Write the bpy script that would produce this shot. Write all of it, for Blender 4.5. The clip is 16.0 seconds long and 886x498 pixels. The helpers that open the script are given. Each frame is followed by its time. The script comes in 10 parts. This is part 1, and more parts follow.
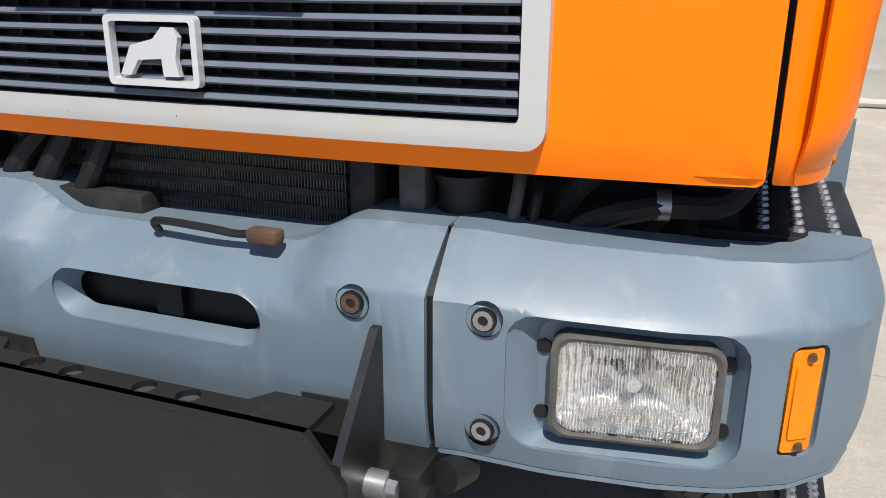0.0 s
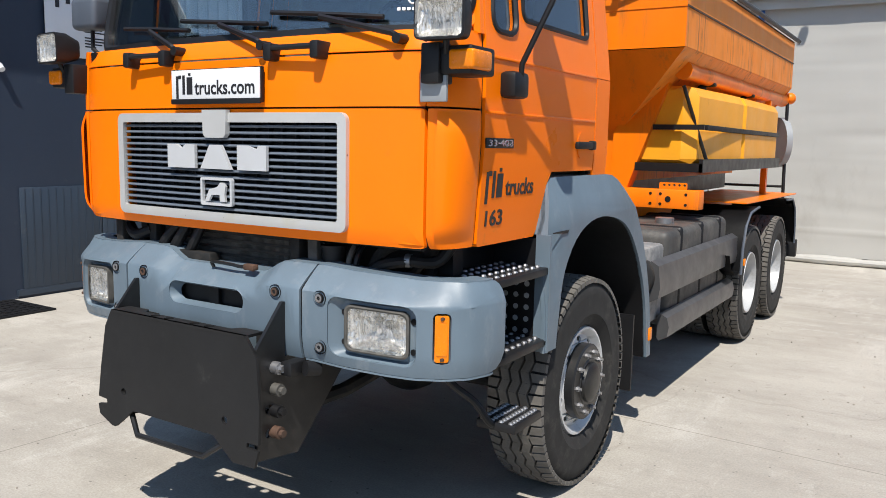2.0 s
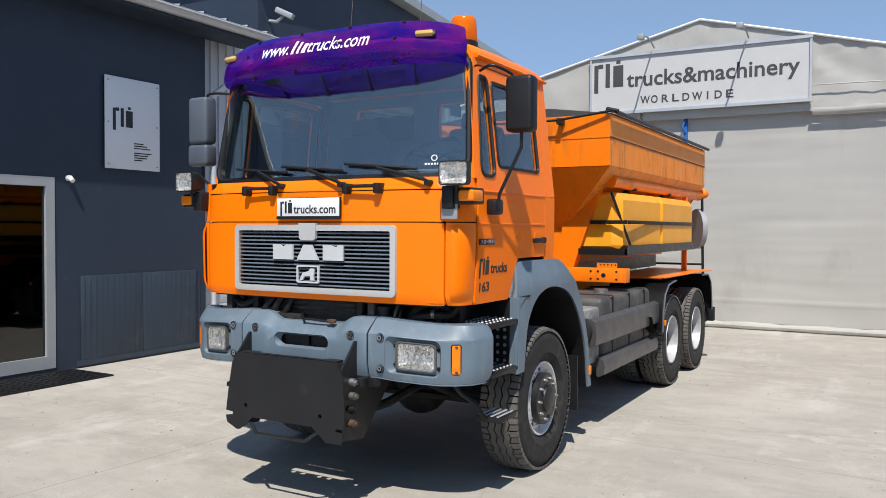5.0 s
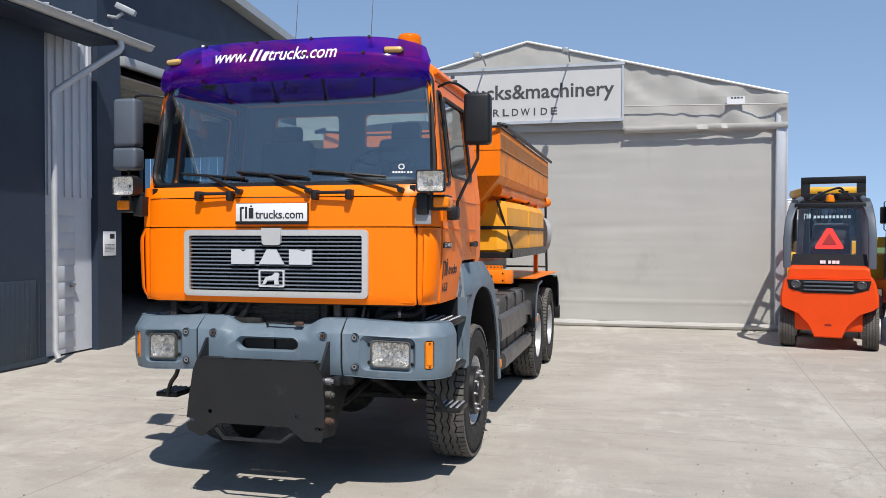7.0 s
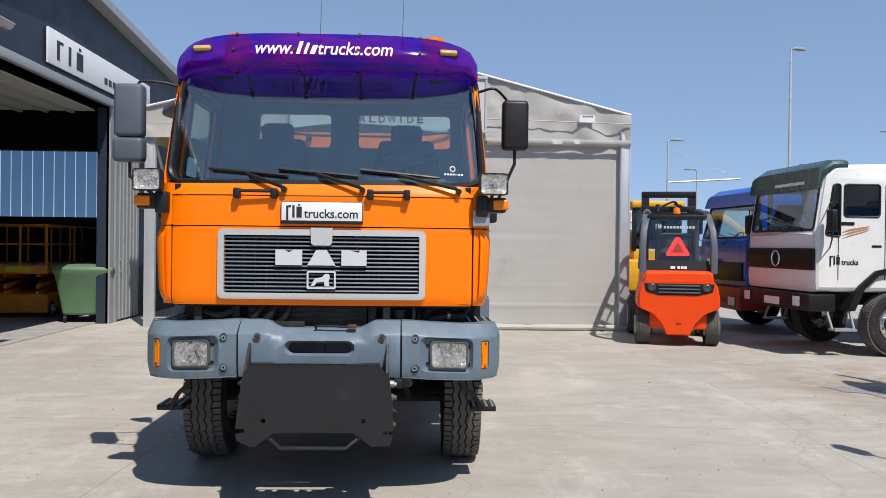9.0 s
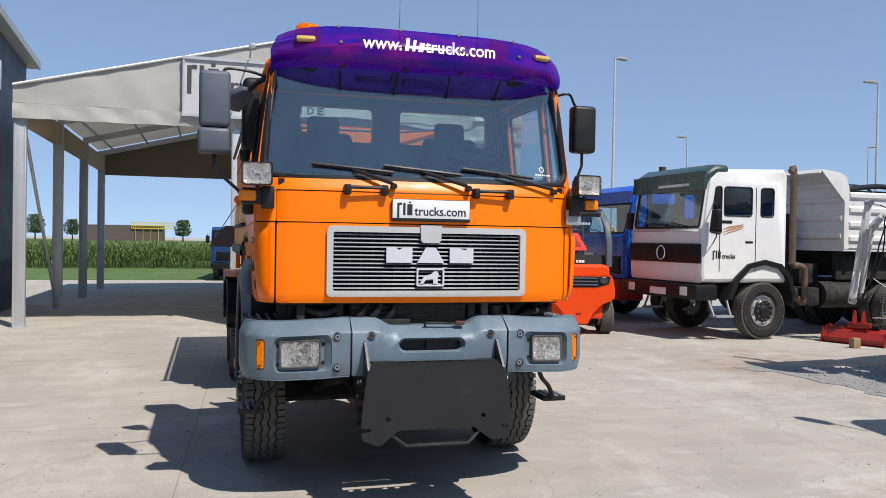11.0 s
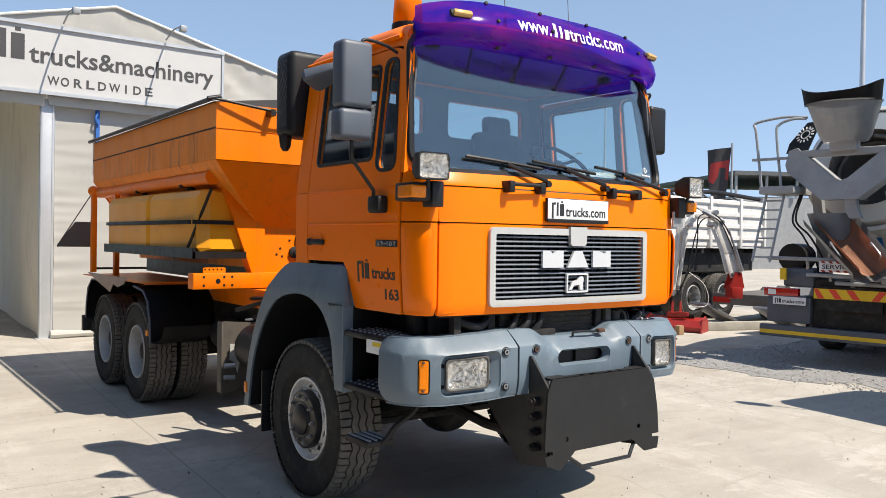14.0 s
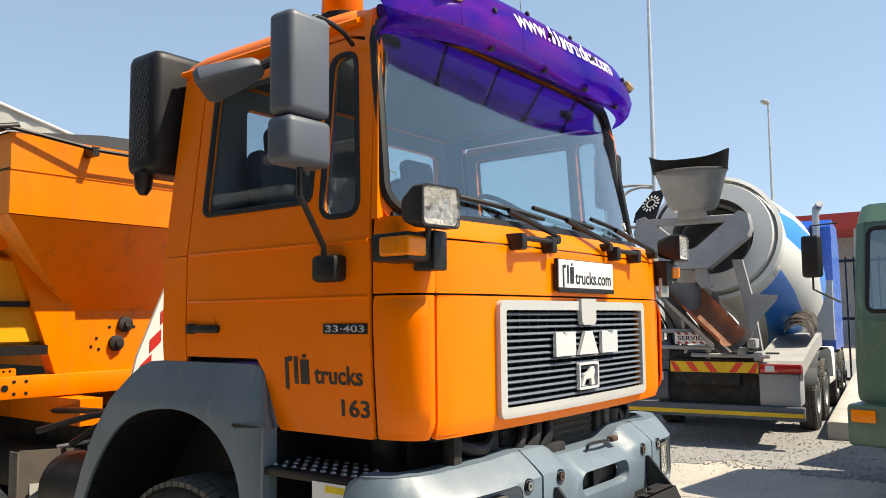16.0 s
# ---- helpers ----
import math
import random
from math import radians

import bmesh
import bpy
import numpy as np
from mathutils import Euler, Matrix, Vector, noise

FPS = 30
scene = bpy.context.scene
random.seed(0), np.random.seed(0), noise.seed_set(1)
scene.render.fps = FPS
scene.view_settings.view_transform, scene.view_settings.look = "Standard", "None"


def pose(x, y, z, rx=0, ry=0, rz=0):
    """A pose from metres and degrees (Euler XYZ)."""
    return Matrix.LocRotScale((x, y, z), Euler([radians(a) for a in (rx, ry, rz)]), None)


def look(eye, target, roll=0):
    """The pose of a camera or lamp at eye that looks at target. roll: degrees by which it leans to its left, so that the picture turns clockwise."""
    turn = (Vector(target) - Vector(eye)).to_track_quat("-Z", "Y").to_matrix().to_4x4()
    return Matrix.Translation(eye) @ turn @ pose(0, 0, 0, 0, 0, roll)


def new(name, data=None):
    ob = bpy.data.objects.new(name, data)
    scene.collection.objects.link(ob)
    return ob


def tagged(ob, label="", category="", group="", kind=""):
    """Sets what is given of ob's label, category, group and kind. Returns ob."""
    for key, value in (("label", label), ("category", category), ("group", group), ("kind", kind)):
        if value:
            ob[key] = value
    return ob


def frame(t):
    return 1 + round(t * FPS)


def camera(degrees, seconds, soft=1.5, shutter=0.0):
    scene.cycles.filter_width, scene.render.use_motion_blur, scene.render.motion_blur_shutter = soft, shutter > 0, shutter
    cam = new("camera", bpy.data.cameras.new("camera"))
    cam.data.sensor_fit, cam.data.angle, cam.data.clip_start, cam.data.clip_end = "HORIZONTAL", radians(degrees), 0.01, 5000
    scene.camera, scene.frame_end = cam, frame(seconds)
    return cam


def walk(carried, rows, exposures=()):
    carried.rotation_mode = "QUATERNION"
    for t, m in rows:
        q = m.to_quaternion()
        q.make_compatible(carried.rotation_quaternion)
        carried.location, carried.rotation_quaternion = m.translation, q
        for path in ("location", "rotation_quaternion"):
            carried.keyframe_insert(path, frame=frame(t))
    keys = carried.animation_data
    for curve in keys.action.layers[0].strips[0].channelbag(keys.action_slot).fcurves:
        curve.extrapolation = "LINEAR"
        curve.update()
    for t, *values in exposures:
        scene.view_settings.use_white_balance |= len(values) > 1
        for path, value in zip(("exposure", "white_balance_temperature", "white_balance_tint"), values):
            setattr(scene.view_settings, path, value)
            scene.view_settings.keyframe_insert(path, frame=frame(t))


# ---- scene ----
cam = camera(57.7, 16.0, soft=0.55)
METRES, EYE, TILT, LEAN, TURN = 14.7, 1.67, 0.0, 0.0, 20.6
ROWS = [
    (0.0, 0.0, 0.0, 0.0, 0.08, -18.44, -0.24),
    (0.5, 0.0245, -0.0296, 0.0015, 7.29, -14.74, -0.33),
    (1.0, 0.0442, -0.0626, 0.0026, 9.39, -11.81, -0.33),
    (1.5, 0.0617, -0.0916, 0.0039, 11.38, -10.03, -1.05),
    (2.0, 0.08, -0.1225, 0.0072, 11.81, -7.41, -1.12),
    (2.5, 0.0907, -0.1574, 0.0113, 11.46, -4.1, -0.99),
    (3.0, 0.1008, -0.1884, 0.012, 11.33, -2.96, -0.59),
    (3.5, 0.1009, -0.2168, 0.0137, 10.66, -1.92, -0.57),
    (4.0, 0.1025, -0.2389, 0.0149, 10.18, -1.59, -0.47),
    (6.5, 0.0341, -0.2881, 0.012, -0.28, -1.19, -0.06),
    (7.0, 0.0032, -0.2926, 0.0123, -6.48, -0.93, -0.07),
    (7.5, -0.0269, -0.2884, 0.0111, -10.5, -0.74, -0.17),
    (8.0, -0.0605, -0.2845, 0.0101, -14.62, -0.48, -0.4),
    (8.5, -0.0942, -0.2786, 0.0096, -18.55, -0.36, -0.59),
    (9.0, -0.1258, -0.2653, 0.0088, -22.61, -0.3, -0.66),
    (11.5, -0.2818, -0.1837, 0.0096, -40.82, -0.67, -0.97),
    (12.0, -0.3067, -0.1606, 0.0092, -45.67, -0.54, -0.97),
    (12.5, -0.3291, -0.1367, 0.0103, -50.68, -0.51, -0.94),
    (13.0, -0.3434, -0.1068, 0.0103, -52.99, -0.36, -0.83),
    (13.5, -0.3557, -0.0732, 0.0105, -55.51, -0.28, -0.85),
    (14.0, -0.3594, -0.04, 0.0097, -57.35, -0.66, -0.89),
    (14.5, -0.3527, -0.0076, 0.0105, -59.69, -1.14, -0.85),
    (15.0, -0.3401, 0.0235, 0.0132, -66.04, 0.43, -0.73),
    (15.5, -0.319, 0.0475, 0.0123, -69.95, 7.67, -0.06),
    (16.0, -0.2934, 0.0693, 0.0104, -73.39, 4.9, 0.57),
]
walk(cam, [(t, pose(0.99, -1.2, EYE, TILT, LEAN, TURN) @ pose(METRES * x, METRES * y, METRES * z, 90 + pitch, roll, yaw)) for t, x, y, z, yaw, pitch, roll in ROWS],
     exposures=[(0.0, 0.42, 6550, 10), (1.5, 0.40, 6450, 10), (3.5, 0.33, 6350, 10), (7.0, 0.19, 6350, 11), (9.0, 0.15, 6400, 12), (11.5, 0.18, 6450, 12), (12.5, 0.26, 6600, 11), (14.5, 0.72, 7000, 10), (15.5, 0.86, 7300, 8), (16.0, 0.80, 7600, 8)])

# ---- light ----
SUN = Vector((0.76, -1.57, 2.65)).normalized()
world = bpy.data.worlds.new("sky")
scene.world = world
world.use_nodes = True
_n = world.node_tree.nodes
_sky = _n.new("ShaderNodeTexSky")
_sky.sky_type, _sky.sun_disc = "NISHITA", False
_sky.sun_elevation = math.asin(SUN.z)
_sky.sun_rotation = math.atan2(SUN.x, SUN.y)
_sky.air_density, _sky.dust_density, _sky.ozone_density, _sky.altitude = 0.62, 0.0, 2.8, 50
_hsv = _n.new("ShaderNodeHueSaturation")
_hsv.inputs["Saturation"].default_value = 1.20
_hsv.inputs["Value"].default_value = 2.30
_haze = _n.new("ShaderNodeGamma")
_haze.inputs["Gamma"].default_value = 0.55
_dir, _lift, _unit = _n.new("ShaderNodeTexCoord"), _n.new("ShaderNodeVectorMath"), _n.new("ShaderNodeVectorMath")
_lift.operation, _unit.operation = "ADD", "NORMALIZE"
_lift.inputs[1].default_value = (0, 0, 0.11)
world.node_tree.links.new(_dir.outputs["Generated"], _lift.inputs[0])
world.node_tree.links.new(_lift.outputs[0], _unit.inputs[0])
world.node_tree.links.new(_unit.outputs[0], _sky.inputs["Vector"])
world.node_tree.links.new(_sky.outputs["Color"], _haze.inputs["Color"])
world.node_tree.links.new(_haze.outputs["Color"], _hsv.inputs["Color"])
world.node_tree.links.new(_hsv.outputs["Color"], _n["Background"].inputs["Color"])
_n["Background"].inputs["Strength"].default_value = 0.126
_sun = bpy.data.lights.new("sun", "SUN")
_sun.energy, _sun.angle, _sun.color = 4.85, radians(0.53), (1.0, 0.94, 0.85)
sun = new("sun", _sun)
sun.matrix_world = look(SUN * 60, (0, 0, 0))


# ---- materials ----
def shader(name):
    m = bpy.data.materials.new(name)
    m.use_nodes = True
    nt = m.node_tree
    return m, nt, nt.nodes["Principled BSDF"]


def node(nt, kind, **values):
    n = nt.nodes.new("ShaderNode" + kind)
    for key, value in values.items():
        n.inputs[key.replace("_", " ")].default_value = value
    return n


def noisy(nt, scale, detail=5.0, rough=0.6, squash=(1, 1, 1)):
    """A noise in metres; squash stretches it along an axis."""
    tc = nt.nodes.new("ShaderNodeTexCoord")
    mp = node(nt, "Mapping")
    mp.inputs["Scale"].default_value = squash
    nz = node(nt, "TexNoise", Scale=scale, Detail=detail, Roughness=rough)
    nt.links.new(tc.outputs["Object"], mp.inputs["Vector"])
    nt.links.new(mp.outputs["Vector"], nz.inputs["Vector"])
    return nz.outputs["Fac"]


def ramp(nt, fac, lo, hi, a=0.0, b=1.0):
    r = node(nt, "MapRange")
    for i, v in ((1, lo), (2, hi), (3, a), (4, b)):
        r.inputs[i].default_value = v
    nt.links.new(fac, r.inputs[0])
    return r.outputs[0]


def mixed(nt, fac, a, b):
    mx = nt.nodes.new("ShaderNodeMix")
    mx.data_type = "RGBA"
    for sock, v in ((mx.inputs[0], fac), (mx.inputs[6], a), (mx.inputs[7], b)):
        if isinstance(v, (tuple, list)):
            sock.default_value = (*v, 1)
        elif isinstance(v, (int, float)):
            sock.default_value = v
        else:
            nt.links.new(v, sock)
    return mx.outputs[2]


def mat(name, col, rough=0.5, metal=0.0, var=0.12, scale=3.0, bump=0.0, bscale=80, dirt=None, amount=0.45, dscale=6.0, coat=0.0, random_tint=0.0, squash=(1, 1, 1), spec=0.5):
    """A painted, plastic or mineral surface: broad and fine variation of tone and gloss, optional stains and relief."""
    if name in bpy.data.materials:
        return bpy.data.materials[name]
    m, nt, bs = shader(name)
    dark, light = [c * (1 - var) for c in col], [min(1, c * (1 + var)) for c in col]
    c = mixed(nt, ramp(nt, noisy(nt, scale, squash=squash), 0.3, 0.7), dark, light)
    fine = noisy(nt, bscale, 3)
    c = mixed(nt, ramp(nt, fine, 0.35, 0.75, 0.0, var * 0.8), c, [x * 0.55 for x in col])
    if dirt:
        c = mixed(nt, ramp(nt, noisy(nt, dscale, 8, 0.7, squash), 0.62 - amount * 0.3, 0.82, 0, 0.85), c, dirt)
    if random_tint:
        oi = nt.nodes.new("ShaderNodeObjectInfo")
        c = mixed(nt, ramp(nt, oi.outputs["Random"], 0, 1, 0, random_tint), c, [x * 0.5 for x in col])
    nt.links.new(c, bs.inputs["Base Color"])
    nt.links.new(ramp(nt, noisy(nt, scale * 2.3), 0.3, 0.7, max(0.02, rough - 0.07), min(1, rough + 0.09)), bs.inputs["Roughness"])
    bs.inputs["Metallic"].default_value = metal
    bs.inputs["Coat Weight"].default_value = coat
    bs.inputs["Coat Roughness"].default_value = 0.04
    bs.inputs["Specular IOR Level"].default_value = spec
    if bump:
        bp = node(nt, "Bump", Strength=bump, Distance=0.004)
        nt.links.new(fine, bp.inputs["Height"])
        nt.links.new(bp.outputs["Normal"], bs.inputs["Normal"])
    return m


def glass(name, tint, gloss=1.0, rough=0.0, least=0.05):
    """A clear pane: see-through with a tint, mirror gloss at a slant."""
    if name in bpy.data.materials:
        return bpy.data.materials[name]
    m, nt, bs = shader(name)
    nt.nodes.remove(bs)
    tr = node(nt, "BsdfTransparent", Color=(*tint, 1))
    gl = node(nt, "BsdfGlossy", Roughness=rough)
    fr = node(nt, "LayerWeight", Blend=0.5)
    pw = nt.nodes.new("ShaderNodeMath")
    pw.operation, pw.inputs[1].default_value = "POWER", 4.0
    nt.links.new(fr.outputs["Facing"], pw.inputs[0])
    mx = nt.nodes.new("ShaderNodeMixShader")
    nt.links.new(ramp(nt, pw.outputs[0], 0, 1, least * gloss, min(1.0, gloss)), mx.inputs[0])
    nt.links.new(tr.outputs[0], mx.inputs[1])
    nt.links.new(gl.outputs[0], mx.inputs[2])
    nt.links.new(mx.outputs[0], nt.nodes["Material Output"].inputs["Surface"])
    return m


ORANGE = mat("orange_paint", (0.95, 0.188, 0.0003), 0.34, var=0.03, scale=1.2, bscale=220, coat=0.08, spec=0.18, dirt=(0.42, 0.16, 0.03), amount=0.02, dscale=3, bump=0.02)
ORANGE_OLD = mat("worn_orange_paint", (0.89, 0.193, 0.001), 0.40, var=0.06, scale=1.5, coat=0.06, spec=0.3, dirt=(0.30, 0.11, 0.03), amount=0.22, dscale=2.2, squash=(4, 4, 0.6), bump=0.03)


def streaked(name, base):
    """Old orange paint with rust running down in narrow streaks."""
    m, nt, bs = shader(name)
    c = mixed(nt, ramp(nt, noisy(nt, 1.4), 0.3, 0.7), [x * 0.95 for x in base], [min(1, x * 1.04) for x in base])
    c = mixed(nt, ramp(nt, noisy(nt, 3.0, 8, 0.7, (3, 3, 0.35)), 0.50, 0.70, 0, 0.55), c, (0.50, 0.16, 0.04))
    c = mixed(nt, ramp(nt, noisy(nt, 5.0, 6, 0.7, (3, 3, 0.22)), 0.57, 0.66, 0, 0.8), c, (0.20, 0.07, 0.03))
    nt.links.new(c, bs.inputs["Base Color"])
    nt.links.new(ramp(nt, noisy(nt, 4), 0.3, 0.7, 0.38, 0.6), bs.inputs["Roughness"])
    bs.inputs["Specular IOR Level"].default_value = 0.25
    return m


RUST_RUN = streaked("rust_streaked_orange_paint", (0.88, 0.26, 0.022))
BLEACHED = mat("sun_bleached_orange_paint", (0.88, 0.27, 0.026), 0.45, var=0.05, scale=1.2, spec=0.3, dirt=(0.50, 0.18, 0.05), amount=0.12, dscale=2.5, squash=(4, 4, 0.5), bump=0.03)
def chipped_silver():
    """Silver grille paint with small dark chips and yellowed patches."""
    m, nt, bs = shader("silver_paint")
    c = mixed(nt, ramp(nt, noisy(nt, 3.0), 0.3, 0.7), (0.47, 0.47, 0.46), (0.54, 0.54, 0.53))
    c = mixed(nt, ramp(nt, noisy(nt, 6.0, 6), 0.55, 0.75, 0, 0.5), c, (0.46, 0.43, 0.33))
    c = mixed(nt, ramp(nt, noisy(nt, 75.0, 4, 0.6, (1, 1, 0.5)), 0.715, 0.735), c, (0.05, 0.055, 0.065))
    nt.links.new(c, bs.inputs["Base Color"])
    nt.links.new(ramp(nt, noisy(nt, 8), 0.3, 0.7, 0.36, 0.52), bs.inputs["Roughness"])
    bs.inputs["Metallic"].default_value = 0.25
    return m


SILVER = chipped_silver()
CHROME = mat("bright_metal", (0.74, 0.74, 0.75), 0.22, metal=0.85, var=0.05)
BADGE = mat("bright_badge_plating", (0.66, 0.67, 0.68), 0.32, metal=0.35, var=0.04)
STEEL = mat("bare_steel", (0.36, 0.36, 0.37), 0.42, metal=0.8, var=0.2, dirt=(0.16, 0.08, 0.04), amount=0.2)
STEEL_DIRTY = mat("dirty_grey_steel", (0.10, 0.095, 0.085), 0.7, metal=0.2, var=0.35, scale=14, dirt=(0.03, 0.028, 0.025), amount=0.5)
RUST = mat("rusty_steel", (0.085, 0.043, 0.026), 0.85, var=0.35, scale=14, bump=0.3, dirt=(0.05, 0.04, 0.035), amount=0.5)
BUMPER = mat("grey_blue_plastic", (0.122, 0.166, 0.205), 0.44, var=0.12, scale=2.5, bump=0.06, bscale=420, dirt=(0.22, 0.245, 0.265), amount=0.24, dscale=7, squash=(1.4, 1.4, 0.6))
BUMPER_DARK = mat("dark_grey_plastic", (0.075, 0.09, 0.115), 0.5, var=0.1, scale=3, bump=0.06, bscale=420)
SLATE = mat("slate_grille_plastic", (0.105, 0.125, 0.155), 0.38, var=0.08)
BLACK = mat("black_plastic", (0.009, 0.009, 0.010), 0.48, spec=0.35, var=0.2, bump=0.04, bscale=350)
BLACK_PAINT = mat("black_steel_paint", (0.011, 0.011, 0.0115), 0.38, var=0.25, scale=4, bump=0.03, bscale=260, dirt=(0.05, 0.045, 0.04), amount=0.12)
PLOUGH = mat("satin_black_plate", (0.0115, 0.0115, 0.012), 0.58, spec=0.35, var=0.18, scale=3, bump=0.05, bscale=300, dirt=(0.05, 0.05, 0.048), amount=0.05)
DARK = mat("dark_greasy_metal", (0.010, 0.0097, 0.0093), 0.75, var=0.4, scale=6, dirt=(0.07, 0.055, 0.04), amount=0.4)
RUBBER = mat("tyre_rubber", (0.013, 0.0127, 0.0123), 0.85, var=0.2, scale=5, bump=0.1, dirt=(0.075, 0.069, 0.06), amount=0.30, dscale=9)
TREAD = mat("dusty_tread_rubber", (0.105, 0.098, 0.088), 0.9, var=0.25, scale=8, bump=0.15, dirt=(0.17, 0.158, 0.14), amount=0.4, dscale=10)
RIM = mat("silver_rim_paint", (0.60, 0.61, 0.62), 0.36, metal=0.25, var=0.08, dirt=(0.20, 0.19, 0.17), amount=0.22, dscale=14)
REAR_RIM = mat("dusty_silver_rim_paint", (0.44, 0.45, 0.46), 0.42, metal=0.25, var=0.12, dirt=(0.18, 0.17, 0.15), amount=0.35, dscale=12)
TANK = mat("yellow_brine_plastic", (0.86, 0.36, 0.012), 0.42, var=0.08, scale=1.5, dirt=(0.50, 0.22, 0.02), amount=0.1)
ALU = mat("grey_skirt_panel", (0.10, 0.10, 0.104), 0.38, var=0.1, metal=0.45)
AMBER = mat("amber_lens", (0.80, 0.21, 0.002), 0.22, var=0.10, scale=30, bump=0.25, bscale=120, spec=0.35)
RED_LENS = mat("red_lens", (0.45, 0.012, 0.01), 0.15, var=0.05, coat=0.5)
WHITE = mat("white_paint", (0.72, 0.72, 0.70), 0.35, var=0.04, dirt=(0.45, 0.42, 0.36), amount=0.08, dscale=4)
SIGN_WHITE = mat("white_sign_panel", (0.70, 0.71, 0.72), 0.35, var=0.03)
INK = mat("black_print", (0.014, 0.014, 0.016), 0.5, var=0.1)
PRINT_WHITE = mat("white_print", (0.82, 0.82, 0.82), 0.45, var=0.02)
GREY_INK = mat("grey_banner_print", (0.05, 0.05, 0.052), 0.6, var=0.1)
CLOTH = mat("dark_seat_cloth", (0.06, 0.065, 0.08), 0.9, var=0.3, scale=20)
DASH = mat("grey_dashboard", (0.085, 0.092, 0.10), 0.7, var=0.1, bump=0.05)
CAB_LINING = mat("grey_cab_lining", (0.15, 0.155, 0.165), 0.85, var=0.1)
WINDSCREEN = glass("green_windscreen_glass", (0.87, 0.96, 0.955), 1.2, least=0.142)
SIDE_GLASS = glass("side_window_glass", (0.86, 0.90, 0.91))


def beacon_dome():
    """Clear amber plastic that glows with the light behind it."""
    m, nt, bs = shader("amber_beacon_plastic")
    bs.inputs["Base Color"].default_value = (0.95, 0.26, 0.004, 1)
    bs.inputs["Roughness"].default_value = 0.10
    tl = node(nt, "BsdfTranslucent", Color=(1.0, 0.36, 0.01, 1))
    tr = node(nt, "BsdfTransparent", Color=(1.0, 0.58, 0.05, 1))
    a, b = nt.nodes.new("ShaderNodeMixShader"), nt.nodes.new("ShaderNodeMixShader")
    a.inputs[0].default_value, b.inputs[0].default_value = 0.5, 0.30
    nt.links.new(bs.outputs[0], a.inputs[1])
    nt.links.new(tl.outputs[0], a.inputs[2])
    nt.links.new(a.outputs[0], b.inputs[1])
    nt.links.new(tr.outputs[0], b.inputs[2])
    nt.links.new(b.outputs[0], nt.nodes["Material Output"].inputs["Surface"])
    return m


BEACON = beacon_dome()
CLEAR = glass("clear_glass", (0.93, 0.95, 0.95))


def fluted_reflector(name, metal, rough):
    """Bright lamp reflector broken up by upright flutes."""
    m, nt, bs = shader(name)
    bs.inputs["Base Color"].default_value = (0.97, 0.95, 0.90, 1)
    bs.inputs["Metallic"].default_value = metal
    bs.inputs["Roughness"].default_value = rough
    tc = nt.nodes.new("ShaderNodeTexCoord")
    wv = node(nt, "TexWave", Scale=30.0, Distortion=9.0, Detail=3.0, Detail_Scale=0.4)
    wv.bands_direction = "X"
    bp = node(nt, "Bump", Strength=0.9, Distance=0.010)
    nt.links.new(tc.outputs["Object"], wv.inputs["Vector"])
    nt.links.new(wv.outputs["Fac"], bp.inputs["Height"])
    nt.links.new(bp.outputs["Normal"], bs.inputs["Normal"])
    return m


REFLECTOR = fluted_reflector("fluted_lamp_reflector", 0.92, 0.14)
WORK_REFLECTOR = fluted_reflector("bright_work_lamp_reflector", 0.75, 0.22)


def fluted_glass():
    """Pressed lamp glass: clear, with upright flutes that scatter part of the light."""
    m, nt, bs = shader("fluted_lamp_glass")
    bs.inputs["Base Color"].default_value = (0.93, 0.93, 0.91, 1)
    bs.inputs["Roughness"].default_value = 0.16
    tc = nt.nodes.new("ShaderNodeTexCoord")
    wv = node(nt, "TexWave", Scale=62.0, Distortion=0.6, Detail=1.0, Detail_Scale=0.5)
    wv.bands_direction = "X"
    nt.links.new(tc.outputs["Object"], wv.inputs["Vector"])
    bp = node(nt, "Bump", Strength=0.8, Distance=0.006)
    nt.links.new(wv.outputs["Fac"], bp.inputs["Height"])
    nt.links.new(bp.outputs["Normal"], bs.inputs["Normal"])
    tr = node(nt, "BsdfTransparent", Color=(0.98, 0.98, 0.98, 1))
    mx = nt.nodes.new("ShaderNodeMixShader")
    cells = node(nt, "TexVoronoi", Scale=62.0)
    nt.links.new(tc.outputs["Object"], cells.inputs["Vector"])
    grey = nt.nodes.new("ShaderNodeSeparateColor")
    nt.links.new(cells.outputs["Color"], grey.inputs[0])
    both = nt.nodes.new("ShaderNodeMath")
    both.operation = "MULTIPLY"
    nt.links.new(ramp(nt, wv.outputs["Fac"], 0.2, 0.8, 0.3, 1.0), both.inputs[0])
    nt.links.new(ramp(nt, grey.outputs[0], 0.2, 0.9, 0.03, 0.42), both.inputs[1])
    nt.links.new(both.outputs[0], mx.inputs[0])
    nt.links.new(tr.outputs[0], mx.inputs[1])
    nt.links.new(bs.outputs[0], mx.inputs[2])
    nt.links.new(mx.outputs[0], nt.nodes["Material Output"].inputs["Surface"])
    return m


HEADLAMP = fluted_glass()


